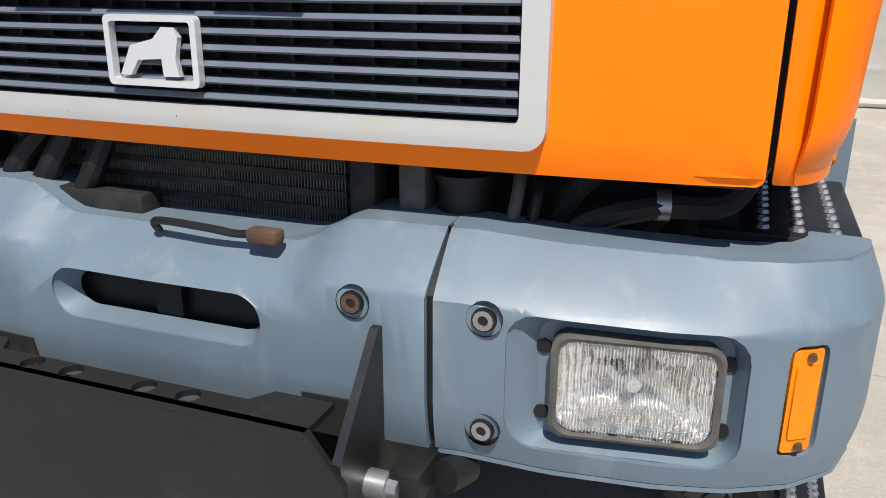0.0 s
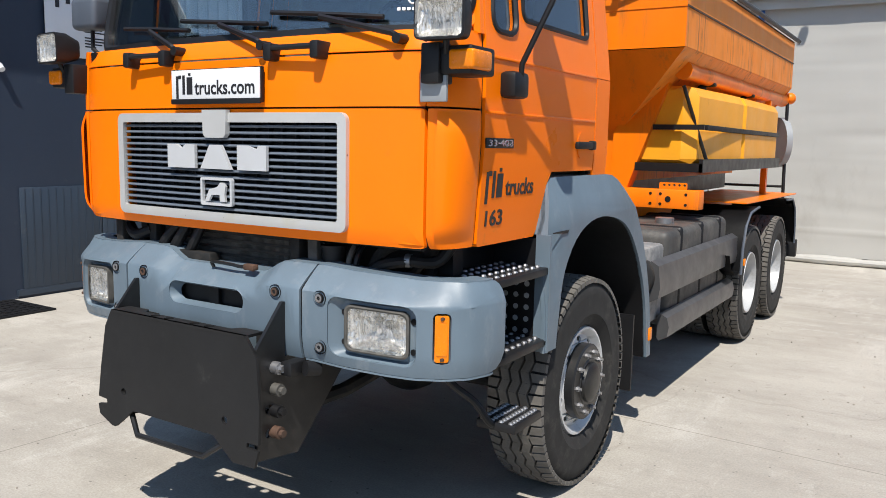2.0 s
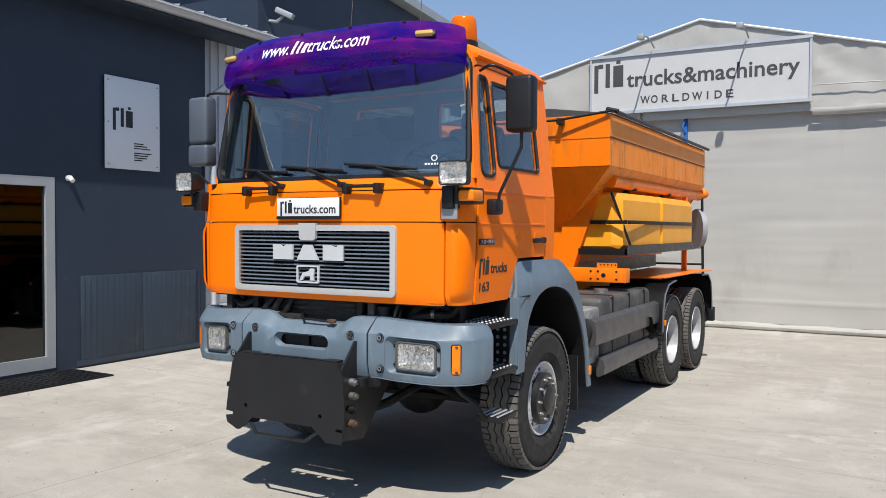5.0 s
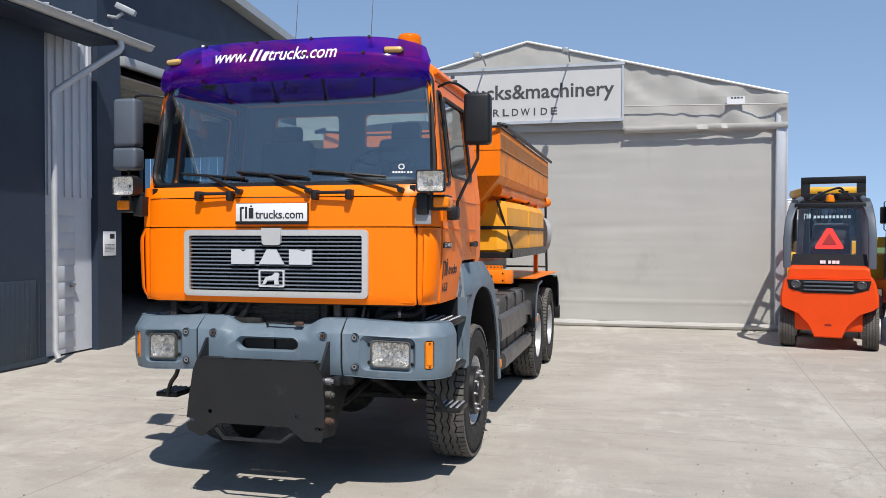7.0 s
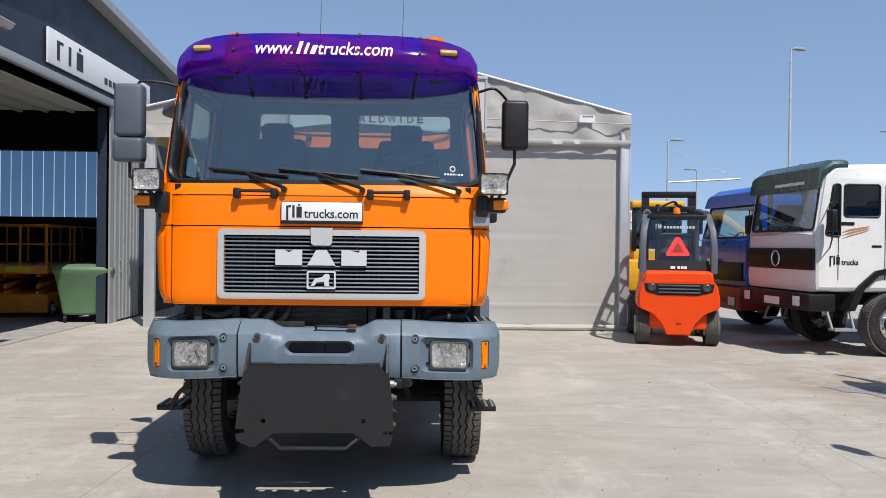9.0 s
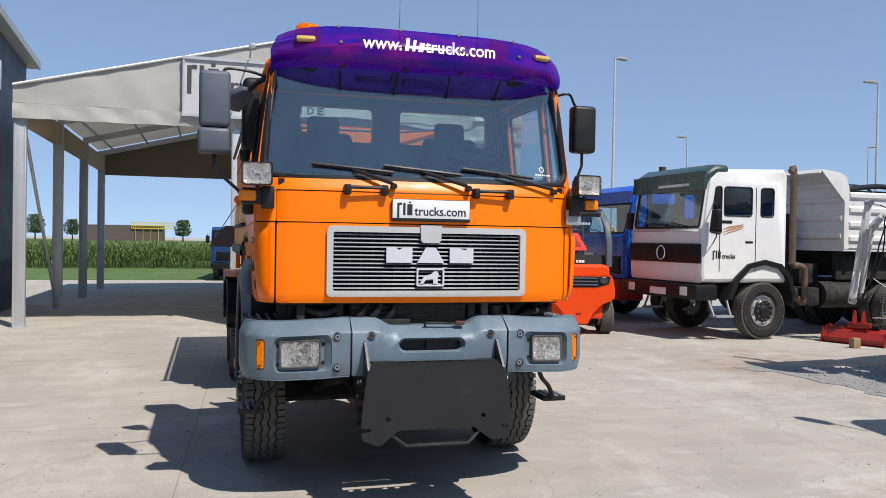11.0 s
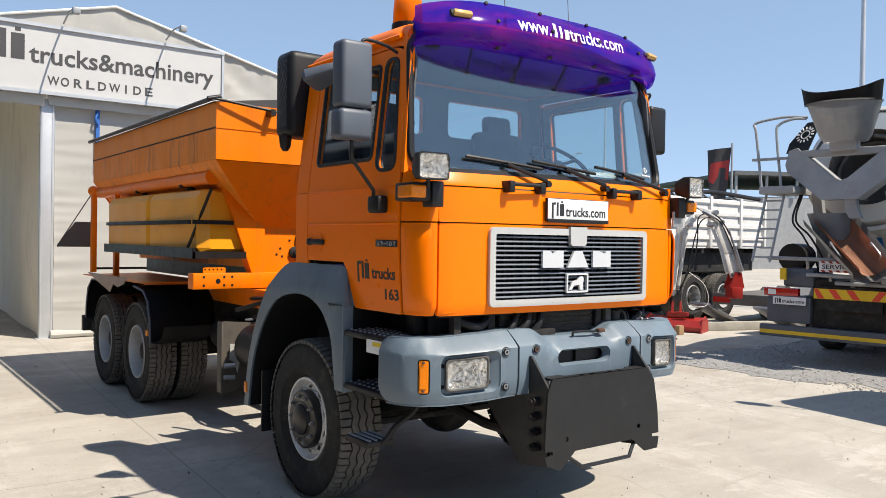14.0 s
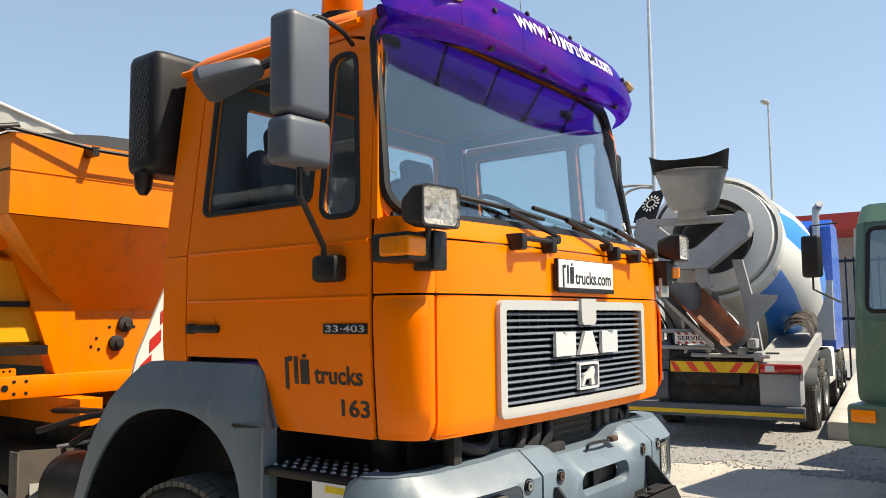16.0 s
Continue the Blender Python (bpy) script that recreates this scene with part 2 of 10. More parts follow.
def visor_plastic():
    """Clear violet acrylic with a faint cloudy print, glossy; what lies behind it shines through."""
    m, nt, bs = shader("violet_visor_acrylic")
    cloud = ramp(nt, noisy(nt, 4.0, 5, 0.65, (0.7, 1, 1.8)), 0.42, 0.62)
    nt.links.new(mixed(nt, cloud, (0.035, 0.006, 0.30), (0.30, 0.012, 0.27)), bs.inputs["Base Color"])
    bs.inputs["Roughness"].default_value = 0.10
    bs.inputs["Coat Weight"].default_value = 0.3
    tl = node(nt, "BsdfTranslucent", Color=(0.13, 0.03, 0.78, 1))
    body = nt.nodes.new("ShaderNodeMixShader")
    body.inputs[0].default_value = 0.40
    nt.links.new(bs.outputs[0], body.inputs[1])
    nt.links.new(tl.outputs[0], body.inputs[2])
    tr = node(nt, "BsdfTransparent", Color=(0.50, 0.26, 0.90, 1))
    mx = nt.nodes.new("ShaderNodeMixShader")
    mx.inputs[0].default_value = 0.46
    nt.links.new(tr.outputs[0], mx.inputs[1])
    nt.links.new(body.outputs[0], mx.inputs[2])
    nt.links.new(mx.outputs[0], nt.nodes["Material Output"].inputs["Surface"])
    return m


VISOR = visor_plastic()


def concrete():
    """Sun-bleached slab: broad tone, smeared streaks, grey scuffs, rusty and oily stains, fine grit, joints and hair cracks."""
    m, nt, bs = shader("yard_concrete")
    tc = nt.nodes.new("ShaderNodeTexCoord")
    broad = ramp(nt, noisy(nt, 0.22, 6, 0.6), 0.3, 0.72)
    c = mixed(nt, broad, (0.405, 0.375, 0.325), (0.575, 0.540, 0.478))
    c = mixed(nt, ramp(nt, noisy(nt, 1.3, 10, 0.74, (0.5, 1.2, 1)), 0.42, 0.68, 0, 0.75), c, (0.315, 0.285, 0.245))
    c = mixed(nt, ramp(nt, noisy(nt, 0.8, 9, 0.78, (1, 0.35, 1)), 0.52, 0.68, 0, 0.8), c, (0.64, 0.61, 0.555))
    c = mixed(nt, ramp(nt, noisy(nt, 2.4, 8, 0.72, (0.35, 1.6, 1)), 0.56, 0.74, 0, 0.6), c, (0.27, 0.245, 0.21))
    c = mixed(nt, ramp(nt, noisy(nt, 0.45, 9, 0.72), 0.61, 0.78, 0, 0.6), c, (0.35, 0.265, 0.19))
    c = mixed(nt, ramp(nt, noisy(nt, 7.0, 6, 0.8), 0.62, 0.76, 0, 0.65), c, (0.21, 0.195, 0.175))
    c = mixed(nt, ramp(nt, noisy(nt, 11.0, 5, 0.8, (1, 0.5, 1)), 0.64, 0.74, 0, 0.6), c, (0.66, 0.635, 0.58))
    c = mixed(nt, ramp(nt, noisy(nt, 0.6, 12, 0.8, (1, 0.6, 1)), 0.50, 0.56, 0, 0.42), c, (0.36, 0.335, 0.295))
    c = mixed(nt, ramp(nt, noisy(nt, 0.9, 12, 0.82, (0.5, 1, 1)), 0.57, 0.61, 0, 0.5), c, (0.62, 0.59, 0.535))
    c = mixed(nt, ramp(nt, noisy(nt, 3.2, 12, 0.85), 0.58, 0.63, 0, 0.6), c, (0.29, 0.268, 0.235))
    c = mixed(nt, ramp(nt, noisy(nt, 24, 6, 0.8), 0.60, 0.68, 0, 0.55), c, (0.24, 0.222, 0.20))
    c = mixed(nt, ramp(nt, noisy(nt, 80, 4), 0.32, 0.68, 0, 0.46), c, (0.22, 0.205, 0.185))
    grit = node(nt, "TexVoronoi", Scale=9.0)
    nt.links.new(tc.outputs["Object"], grit.inputs["Vector"])
    c = mixed(nt, ramp(nt, grit.outputs["Distance"], 0.05, 0.075, 0.65, 0), c, (0.12, 0.11, 0.10))
    vo = node(nt, "TexVoronoi", Scale=0.16)
    vo.feature = "DISTANCE_TO_EDGE"
    nz = node(nt, "TexNoise", Scale=0.8, Detail=8.0)
    nt.links.new(tc.outputs["Object"], nz.inputs["Vector"])
    av = nt.nodes.new("ShaderNodeVectorMath")
    av.operation = "ADD"
    nt.links.new(tc.outputs["Object"], av.inputs[0])
    nt.links.new(nz.outputs["Color"], av.inputs[1])
    nt.links.new(av.outputs[0], vo.inputs["Vector"])
    c = mixed(nt, ramp(nt, vo.outputs["Distance"], 0.0, 0.003, 0.22, 0), c, (0.16, 0.145, 0.12))
    # rusty wash-out beside the mower
    far = nt.nodes.new("ShaderNodeVectorMath")
    far.operation = "DISTANCE"
    far.inputs[1].default_value = (6.9, 5.0, 0)
    nt.links.new(tc.outputs["Object"], far.inputs[0])
    patch = nt.nodes.new("ShaderNodeMath")
    patch.operation = "MULTIPLY"
    nt.links.new(ramp(nt, far.outputs["Value"], 0.6, 2.4, 1, 0), patch.inputs[0])
    nt.links.new(ramp(nt, noisy(nt, 1.6, 8, 0.7), 0.42, 0.62, 0, 0.8), patch.inputs[1])
    c = mixed(nt, patch.outputs[0], c, (0.27, 0.17, 0.105))
    # sawn joints between the slabs
    mp = node(nt, "Mapping")
    mp.inputs["Location"].default_value = (1.7, 2.4, 0)
    mp.inputs["Rotation"].default_value = (0, 0, radians(3))
    nt.links.new(tc.outputs["Object"], mp.inputs["Vector"])
    br = node(nt, "TexBrick", Scale=1.0, Mortar_Size=0.006, Mortar_Smooth=0.6, Brick_Width=6.0, Row_Height=5.0)
    br.offset = 0.0
    nt.links.new(mp.outputs["Vector"], br.inputs["Vector"])
    c = mixed(nt, ramp(nt, br.outputs["Fac"], 0, 1, 0, 0.7), c, (0.17, 0.155, 0.13))
    c = mixed(nt, 0.10, c, (0.09, 0.082, 0.072))
    nt.links.new(c, bs.inputs["Base Color"])
    bs.inputs["Roughness"].default_value = 0.85
    bs.inputs["Specular IOR Level"].default_value = 0.3
    bp = node(nt, "Bump", Strength=0.4, Distance=0.005)
    nt.links.new(noisy(nt, 42, 6, 0.7), bp.inputs["Height"])
    nt.links.new(bp.outputs["Normal"], bs.inputs["Normal"])
    return m


CONCRETE = concrete()
GRAVEL = mat("grey_gravel", (0.23, 0.228, 0.225), 0.95, var=0.45, scale=22, bump=1.0, bscale=48, dirt=(0.30, 0.29, 0.27), amount=0.3, dscale=1.4)
GRASS = mat("grass_ground", (0.075, 0.13, 0.028), 0.95, var=0.35, scale=1.2, bump=0.5, dirt=(0.16, 0.15, 0.06), amount=0.3, dscale=0.7)
NAVY = mat("anthracite_cladding", (0.018, 0.029, 0.051), 0.55, var=0.06, scale=0.8, bump=0.02, dirt=(0.05, 0.058, 0.07), amount=0.05)
NAVY_LOW = mat("dusty_anthracite_sheet", (0.027, 0.042, 0.064), 0.5, var=0.10, scale=1.2, dirt=(0.10, 0.105, 0.105), amount=0.3, dscale=1.6)
PALE_SHEET = mat("pale_grey_door_sheet", (0.52, 0.55, 0.60), 0.45, var=0.05)
GREY_SHEET = mat("light_grey_metal_sheet", (0.30, 0.32, 0.335), 0.45, var=0.06, metal=0.1)
ZINC = mat("zinc_gutter", (0.52, 0.53, 0.54), 0.45, metal=0.4, var=0.1)
FABRIC = mat("pvc_tent_fabric", (0.62, 0.61, 0.575), 0.6, var=0.04, scale=0.6, dirt=(0.47, 0.45, 0.41), amount=0.16, dscale=0.9, squash=(1, 1, 0.5))
FABRIC_IN = mat("tent_lining_fabric", (0.64, 0.57, 0.44), 0.7, var=0.06, scale=0.8, dirt=(0.40, 0.35, 0.27), amount=0.3, dscale=1.2, squash=(1, 1, 0.4))
ROOF_FABRIC = mat("pvc_roof_fabric", (0.58, 0.55, 0.49), 0.6, var=0.05, scale=0.6, dirt=(0.44, 0.40, 0.33), amount=0.2, dscale=0.9)
BANNER = mat("printed_banner_fabric", (0.50, 0.50, 0.495), 0.55, var=0.03)


def see_through(m, amount):
    """Lets light shine through a fabric."""
    nt = m.node_tree
    bs = nt.nodes["Principled BSDF"]
    tl = nt.nodes.new("ShaderNodeBsdfTranslucent")
    nt.links.new(bs.inputs["Base Color"].links[0].from_socket, tl.inputs["Color"])
    mx = nt.nodes.new("ShaderNodeMixShader")
    mx.inputs[0].default_value = amount
    nt.links.new(bs.outputs[0], mx.inputs[1])
    nt.links.new(tl.outputs[0], mx.inputs[2])
    nt.links.new(mx.outputs[0], nt.nodes["Material Output"].inputs["Surface"])


see_through(FABRIC, 0.38)
see_through(FABRIC_IN, 0.55)
see_through(ROOF_FABRIC, 0.15)
# back gable: the bay's shade is put into a darker brown cloth colour
GABLE_CLOTH = mat("shade_browned_fabric", (0.24, 0.195, 0.145), 0.75, var=0.08, scale=0.8)
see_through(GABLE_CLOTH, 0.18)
# partition: lining colour raised, so bounced light is put into the fabric tone
PARTITION = mat("bounce_lit_partition_fabric", (0.80, 0.73, 0.60), 0.7, var=0.06, scale=0.8, dirt=(0.5, 0.44, 0.35), amount=0.3, dscale=1.2, squash=(1, 1, 0.4))
TENT_ALU = mat("tent_aluminium_post", (0.50, 0.52, 0.54), 0.4, metal=0.35, var=0.06)
# near-black colour that carries the gloom inside the hall
HALL_DARK = mat("hall_gloom_sheet", (0.022, 0.023, 0.025), 0.8, var=0.2)


from mathutils import geometry


# ---- mesh helpers ----
def B():
    return bmesh.new()


def part(name, bm, material, parent=None, label="", smooth=35):
    """Links a bmesh as one mesh object, under its thing or part."""
    bmesh.ops.recalc_face_normals(bm, faces=bm.faces[:])
    me = bpy.data.meshes.new(name)
    bm.to_mesh(me)
    bm.free()
    me.materials.append(material)
    me.polygons.foreach_set("use_smooth", [True] * len(me.polygons))
    me.set_sharp_from_angle(angle=radians(smooth))
    ob = new(name, me)
    if parent:
        ob.parent = parent
    if label:
        ob["label"] = label
    return ob


def again(ob, m=None, parent=None, name=None):
    """Another part on the same mesh, at the pose m."""
    o = new(name or ob.name.split(".")[0], ob.data)
    o.parent = parent or ob.parent
    if m is not None:
        o.matrix_basis = m
    if "label" in ob:
        o["label"] = ob["label"]
    return o


def thing(name, label, category, group="", kind="", at=None):
    ob = new(name)
    ob.empty_display_size = 0.2
    if at is not None:
        ob.matrix_basis = at
    return tagged(ob, label, category, group, kind)


def quad(bm, *pts):
    return bm.faces.new([bm.verts.new(p) for p in pts])


def box(bm, x0, x1, y0, y1, z0, z1, bev=0.0, seg=2):
    """A box, its edges rounded by bev."""
    t = bmesh.new() if bev else bm
    v = [t.verts.new((x, y, z)) for x in (x0, x1) for y in (y0, y1) for z in (z0, z1)]
    for f in ((0, 1, 3, 2), (4, 6, 7, 5), (0, 4, 5, 1), (2, 3, 7, 6), (0, 2, 6, 4), (1, 5, 7, 3)):
        t.faces.new([v[i] for i in f])
    if bev:
        bmesh.ops.bevel(t, geom=t.edges[:], offset=bev, segments=seg, profile=0.5, affect="EDGES", clamp_overlap=True)
        merge(bm, t)


def merge(bm, t, m=None):
    """Adds the bmesh t to bm, moved by m."""
    lut = {v: bm.verts.new(m @ v.co if m else v.co) for v in t.verts}
    for f in t.faces:
        bm.faces.new([lut[v] for v in f.verts])
    t.free()


def obox(bm, m, sx, sy, sz, bev=0.0):
    """A box of that size centred on the pose m."""
    t = bmesh.new()
    box(t, -sx / 2, sx / 2, -sy / 2, sy / 2, -sz / 2, sz / 2, bev)
    merge(bm, t, m)


def frame_of(d):
    d = Vector(d).normalized()
    a = d.cross(Vector((0, 0, 1)) if abs(d.z) < 0.95 else Vector((1, 0, 0))).normalized()
    return a, d.cross(a)


def cyl(bm, p, q, r, r2=None, n=16):
    p, q = Vector(p), Vector(q)
    a, b = frame_of(q - p)
    rings = []
    for c, rad in ((p, r), (q, r if r2 is None else r2)):
        rings.append([bm.verts.new(c + rad * (math.cos(2 * math.pi * i / n) * a + math.sin(2 * math.pi * i / n) * b)) for i in range(n)])
    for i in range(n):
        bm.faces.new((rings[0][i], rings[0][(i + 1) % n], rings[1][(i + 1) % n], rings[1][i]))
    bm.faces.new(rings[0][::-1])
    bm.faces.new(rings[1])


def tube(bm, pts, r, n=8, closed=False):
    """A round bar through the points."""
    pts = [Vector(p) for p in pts]
    k, rings, ref = len(pts), [], None
    for i, p in enumerate(pts):
        a = pts[i - 1] if i or closed else p
        c = pts[(i + 1) % k] if i < k - 1 or closed else p
        d = (c - a).normalized()
        if ref is None:
            ref = frame_of(d)[0]
        ref = (ref - d * ref.dot(d)).normalized()
        side = d.cross(ref)
        rings.append([bm.verts.new(p + r * (math.cos(2 * math.pi * j / n) * ref + math.sin(2 * math.pi * j / n) * side)) for j in range(n)])
    for i in range(k if closed else k - 1):
        s, e = rings[i], rings[(i + 1) % k]
        for j in range(n):
            bm.faces.new((s[j], s[(j + 1) % n], e[(j + 1) % n], e[j]))
    if not closed:
        bm.faces.new(rings[0][::-1])
        bm.faces.new(rings[-1])


def smooth_path(pts, n=6):
    """Catmull-Rom points through the given ones."""
    p = [Vector(q) for q in pts]
    p = [2 * p[0] - p[1]] + p + [2 * p[-1] - p[-2]]
    out = []
    for i in range(1, len(p) - 2):
        for k in range(n):
            t = k / n
            a, b, c, d = p[i - 1:i + 3]
            out.append(0.5 * (2 * b + (c - a) * t + (2 * a - 5 * b + 4 * c - d) * t * t + (3 * b - a - 3 * c + d) * t ** 3))
    return out + [p[-2]]


def loft(bm, rings, closed=True, caps=True):
    """A skin over rings of equally many points."""
    vs = [[bm.verts.new(p) for p in r] for r in rings]
    n = len(vs[0])
    for a, b in zip(vs, vs[1:]):
        for i in range(n if closed else n - 1):
            bm.faces.new((a[i], a[(i + 1) % n], b[(i + 1) % n], b[i]))
    if caps and closed:
        bm.faces.new(vs[0][::-1])
        bm.faces.new(vs[-1])


def lathe(bm, profile, n=40, m=None):
    """Profile of (radius, height) turned about z, moved by m."""
    rings = []
    for r, h in profile:
        ring = [Vector((r * math.cos(2 * math.pi * i / n), r * math.sin(2 * math.pi * i / n), h)) for i in range(n)]
        rings.append([bm.verts.new(m @ p if m else p) for p in ring])
    for a, b in zip(rings, rings[1:]):
        for i in range(n):
            bm.faces.new((a[i], a[(i + 1) % n], b[(i + 1) % n], b[i]))
    return rings


def rrect(x0, x1, y0, y1, r, n=5):
    """A rounded rectangle as a loop of points."""
    out = []
    for cx, cy, a in ((x1 - r, y1 - r, 0), (x0 + r, y1 - r, 90), (x0 + r, y0 + r, 180), (x1 - r, y0 + r, 270)):
        for i in range(n + 1):
            t = radians(a + 90 * i / n)
            out.append((cx + r * math.cos(t), cy + r * math.sin(t)))
    return out


def rounded(pts, r, n=4):
    """A polygon with its corners rounded by r."""
    out = []
    for i, p in enumerate(pts):
        p, a, b = Vector(p), Vector(pts[i - 1]), Vector(pts[(i + 1) % len(pts)])
        k = min(r, (a - p).length * 0.45, (b - p).length * 0.45)
        s, e = p + (a - p).normalized() * k, p + (b - p).normalized() * k
        for j in range(n + 1):
            t = j / n
            q = s * (1 - t) ** 2 + p * 2 * t * (1 - t) + e * t * t
            out.append((q.x, q.y))
    return out


def circle(cx, cy, r, n=16):
    return [(cx + r * math.cos(2 * math.pi * i / n), cy + r * math.sin(2 * math.pi * i / n)) for i in range(n)]


def panel(bm, outer, holes=(), f=None, th=0.01, cu=(), cv=()):
    """A sheet with holes: outline in (u, v), bent by f(u, v, w) with w from 0 to th; cu, cv: where it is cut so that it can bend."""
    from_loops = [[Vector((u, v, 0)) for u, v in loop] for loop in (outer, *holes)]
    flat = [p for loop in from_loops for p in loop]
    t = bmesh.new()
    vs = [t.verts.new(p) for p in flat]
    for tri in tessellate(from_loops):
        try:
            t.faces.new([vs[i] for i in tri])
        except ValueError:
            pass
    for values, axis in ((cu, (1, 0, 0)), (cv, (0, 1, 0))):
        for c in values:
            bmesh.ops.bisect_plane(t, geom=t.verts[:] + t.edges[:] + t.faces[:], dist=1e-5, plane_co=Vector(axis) * c, plane_no=axis)
    lo = {v: bm.verts.new(f(v.co.x, v.co.y, 0)) for v in t.verts if v.link_faces}
    hi = {v: bm.verts.new(f(v.co.x, v.co.y, th)) for v in t.verts if v.link_faces}
    for fc in t.faces:
        bm.faces.new([lo[v] for v in fc.verts])
        bm.faces.new([hi[v] for v in reversed(fc.verts)])
    for e in t.edges:
        if len(e.link_faces) == 1:
            a, b = e.verts
            bm.faces.new((lo[a], lo[b], hi[b], hi[a]))
    t.free()


def tessellate(loops):
    return geometry.tessellate_polygon(loops)


def ring(bm, loop, m, r, n=6):
    """A round gasket along a closed loop mapped by m(u, v)."""
    tube(bm, [m(u, v) for u, v in loop], r, n, closed=True)


def steps(a, b, n):
    return [a + (b - a) * i / n for i in range(n + 1)]


def lettering(name, body, m, size, material, parent, depth=0.003, label="", width=None):
    """Raised words in the built-in font; m maps x along the line and y up."""
    cu = bpy.data.curves.new(name, "FONT")
    cu.body, cu.size, cu.extrude, cu.resolution_u, cu.offset = body, size, depth, 3, size * 0.016
    tmp = bpy.data.objects.new(name, cu)
    me = bpy.data.meshes.new_from_object(tmp)
    bpy.data.objects.remove(tmp)
    if width:
        w = max(v.co.x for v in me.vertices) - min(v.co.x for v in me.vertices)
        me.transform(Matrix.Diagonal((width / w, 1, 1, 1)))
    me.transform(m)
    me.materials.append(material)
    ob = new(name, me)
    ob.parent = parent
    if label:
        ob["label"] = label
    return ob


def bars(bm, m, widths, h, gap=0.15, depth=0.003):
    """A row of plain blocks in place of writing; widths in parts of h, 0 a space, negative a taller one."""
    x = 0.0
    for w in widths:
        a = abs(w) * h
        if w:
            t = bmesh.new()
            box(t, x, x + a, 0, h * (1.3 if w < 0 else 1.0), -depth, depth)
            merge(bm, t, m)
        x += (a if w else 0.35 * h) + gap * h
    return x


def facing(x, y, z, side):
    """A pose whose x runs along a wall and whose y runs up: side 'f' faces -y, 'r' faces -x, 'l' faces +x."""
    return pose(x, y, z, 90, 0, {"f": 0, "l": 90, "r": -90}[side])


# ---- orange truck ----
truck = thing("truck", "orange six-wheeled truck, grey bumper, violet visor, black plough plate", "truck")
SIDES = (("l", 1), ("r", -1))


def belt(z):
    """Half the cab's width at a height."""
    return 1.165 - 0.028 * max(0.0, (1.75 - z) / 0.4) - 0.115 * max(0.0, z - 2.12)


def nose(x, z):
    """The cab front's y at a place across it and a height."""
    a = abs(x)
    y = 0.0 + 0.055 * (a / 1.03) ** 2.4
    if a > 1.0:
        y += 0.9 * (a - 1.0) ** 1.15
    if z < 1.44:
        y += 0.9 * (1.44 - z) ** 1.5
    if z > 2.0:
        y += 0.06 * (z - 2.0)
    return y


def screen_y(x, z):
    """The windscreen's y."""
    a = abs(x)
    return 0.045 + 0.27 * (z - 2.16) + (0.17 - 0.115 * max(0.0, z - 2.2)) * (a / 1.09) ** 3.2


# cab front: apron, bonnet flap, top strip, corner panels
XS = steps(-1.03, 1.03, 20)
bm = B()
panel(bm, rrect(-1.028, 1.028, 1.375, 1.908, 0.012, 2), [rrect(-0.66, 0.66, 1.455, 1.855, 0.02, 3)], lambda u, v, w: Vector((u, nose(u, v) + w, v)), 0.02, XS, [1.39, 1.41, 1.44])
part("front_apron", bm, ORANGE, truck)
bm = B()
panel(bm, rrect(-1.032, 1.032, 1.916, 2.118, 0.012, 2), (), lambda u, v, w: Vector((u, nose(u, v) + w, v)), 0.02, XS, [2.0, 2.06])
part("bonnet_flap", bm, ORANGE, truck)
bm = B()
panel(bm, rrect(-1.06, 1.06, 2.126, 2.205, 0.02, 3), (), lambda u, v, w: Vector((u, nose(u, v) + 0.9 * max(0, v - 2.126) ** 1.3 + w, v)), 0.02, XS, [2.15, 2.17, 2.19])
part("cowl_strip", bm, ORANGE, truck)


def corner(u, v, w):
    """Wraps the cab's corner: u from 0 at the front seam to 1 at the door."""
    x0, y0 = 1.0345, nose(1.032, v)
    x1, y1 = belt(v) - 0.012, 0.275
    t = u * math.pi / 2
    low = 0.9 * max(0, 1.44 - v) ** 1.5
    x = x0 + (x1 - x0) * math.sin(t) ** 0.9
    y = y0 + (y1 - y0) * (1 - math.cos(t)) + low * (1 - u)
    n = Vector((math.sin(t), -math.cos(t), 0))
    return Vector((x, y, v)) - n * w


def bulge(u, v, w):
    """The deflector lip that stands proud of the corner, hollow behind its outer edge."""
    p = corner(u, v, w)
    k = math.sin(min(1, max(0, (v - 1.40) / 0.09)) * math.pi / 2) * math.sin(min(1, max(0, (1.90 - v) / 0.09)) * math.pi / 2)
    t = u * math.pi / 2
    return p + Vector((math.sin(t), -0.6 * math.cos(t), 0)) * (0.004 + 0.034 * k * math.cos(math.pi / 2 * max(0.0, (u - 0.3) / 0.7)))


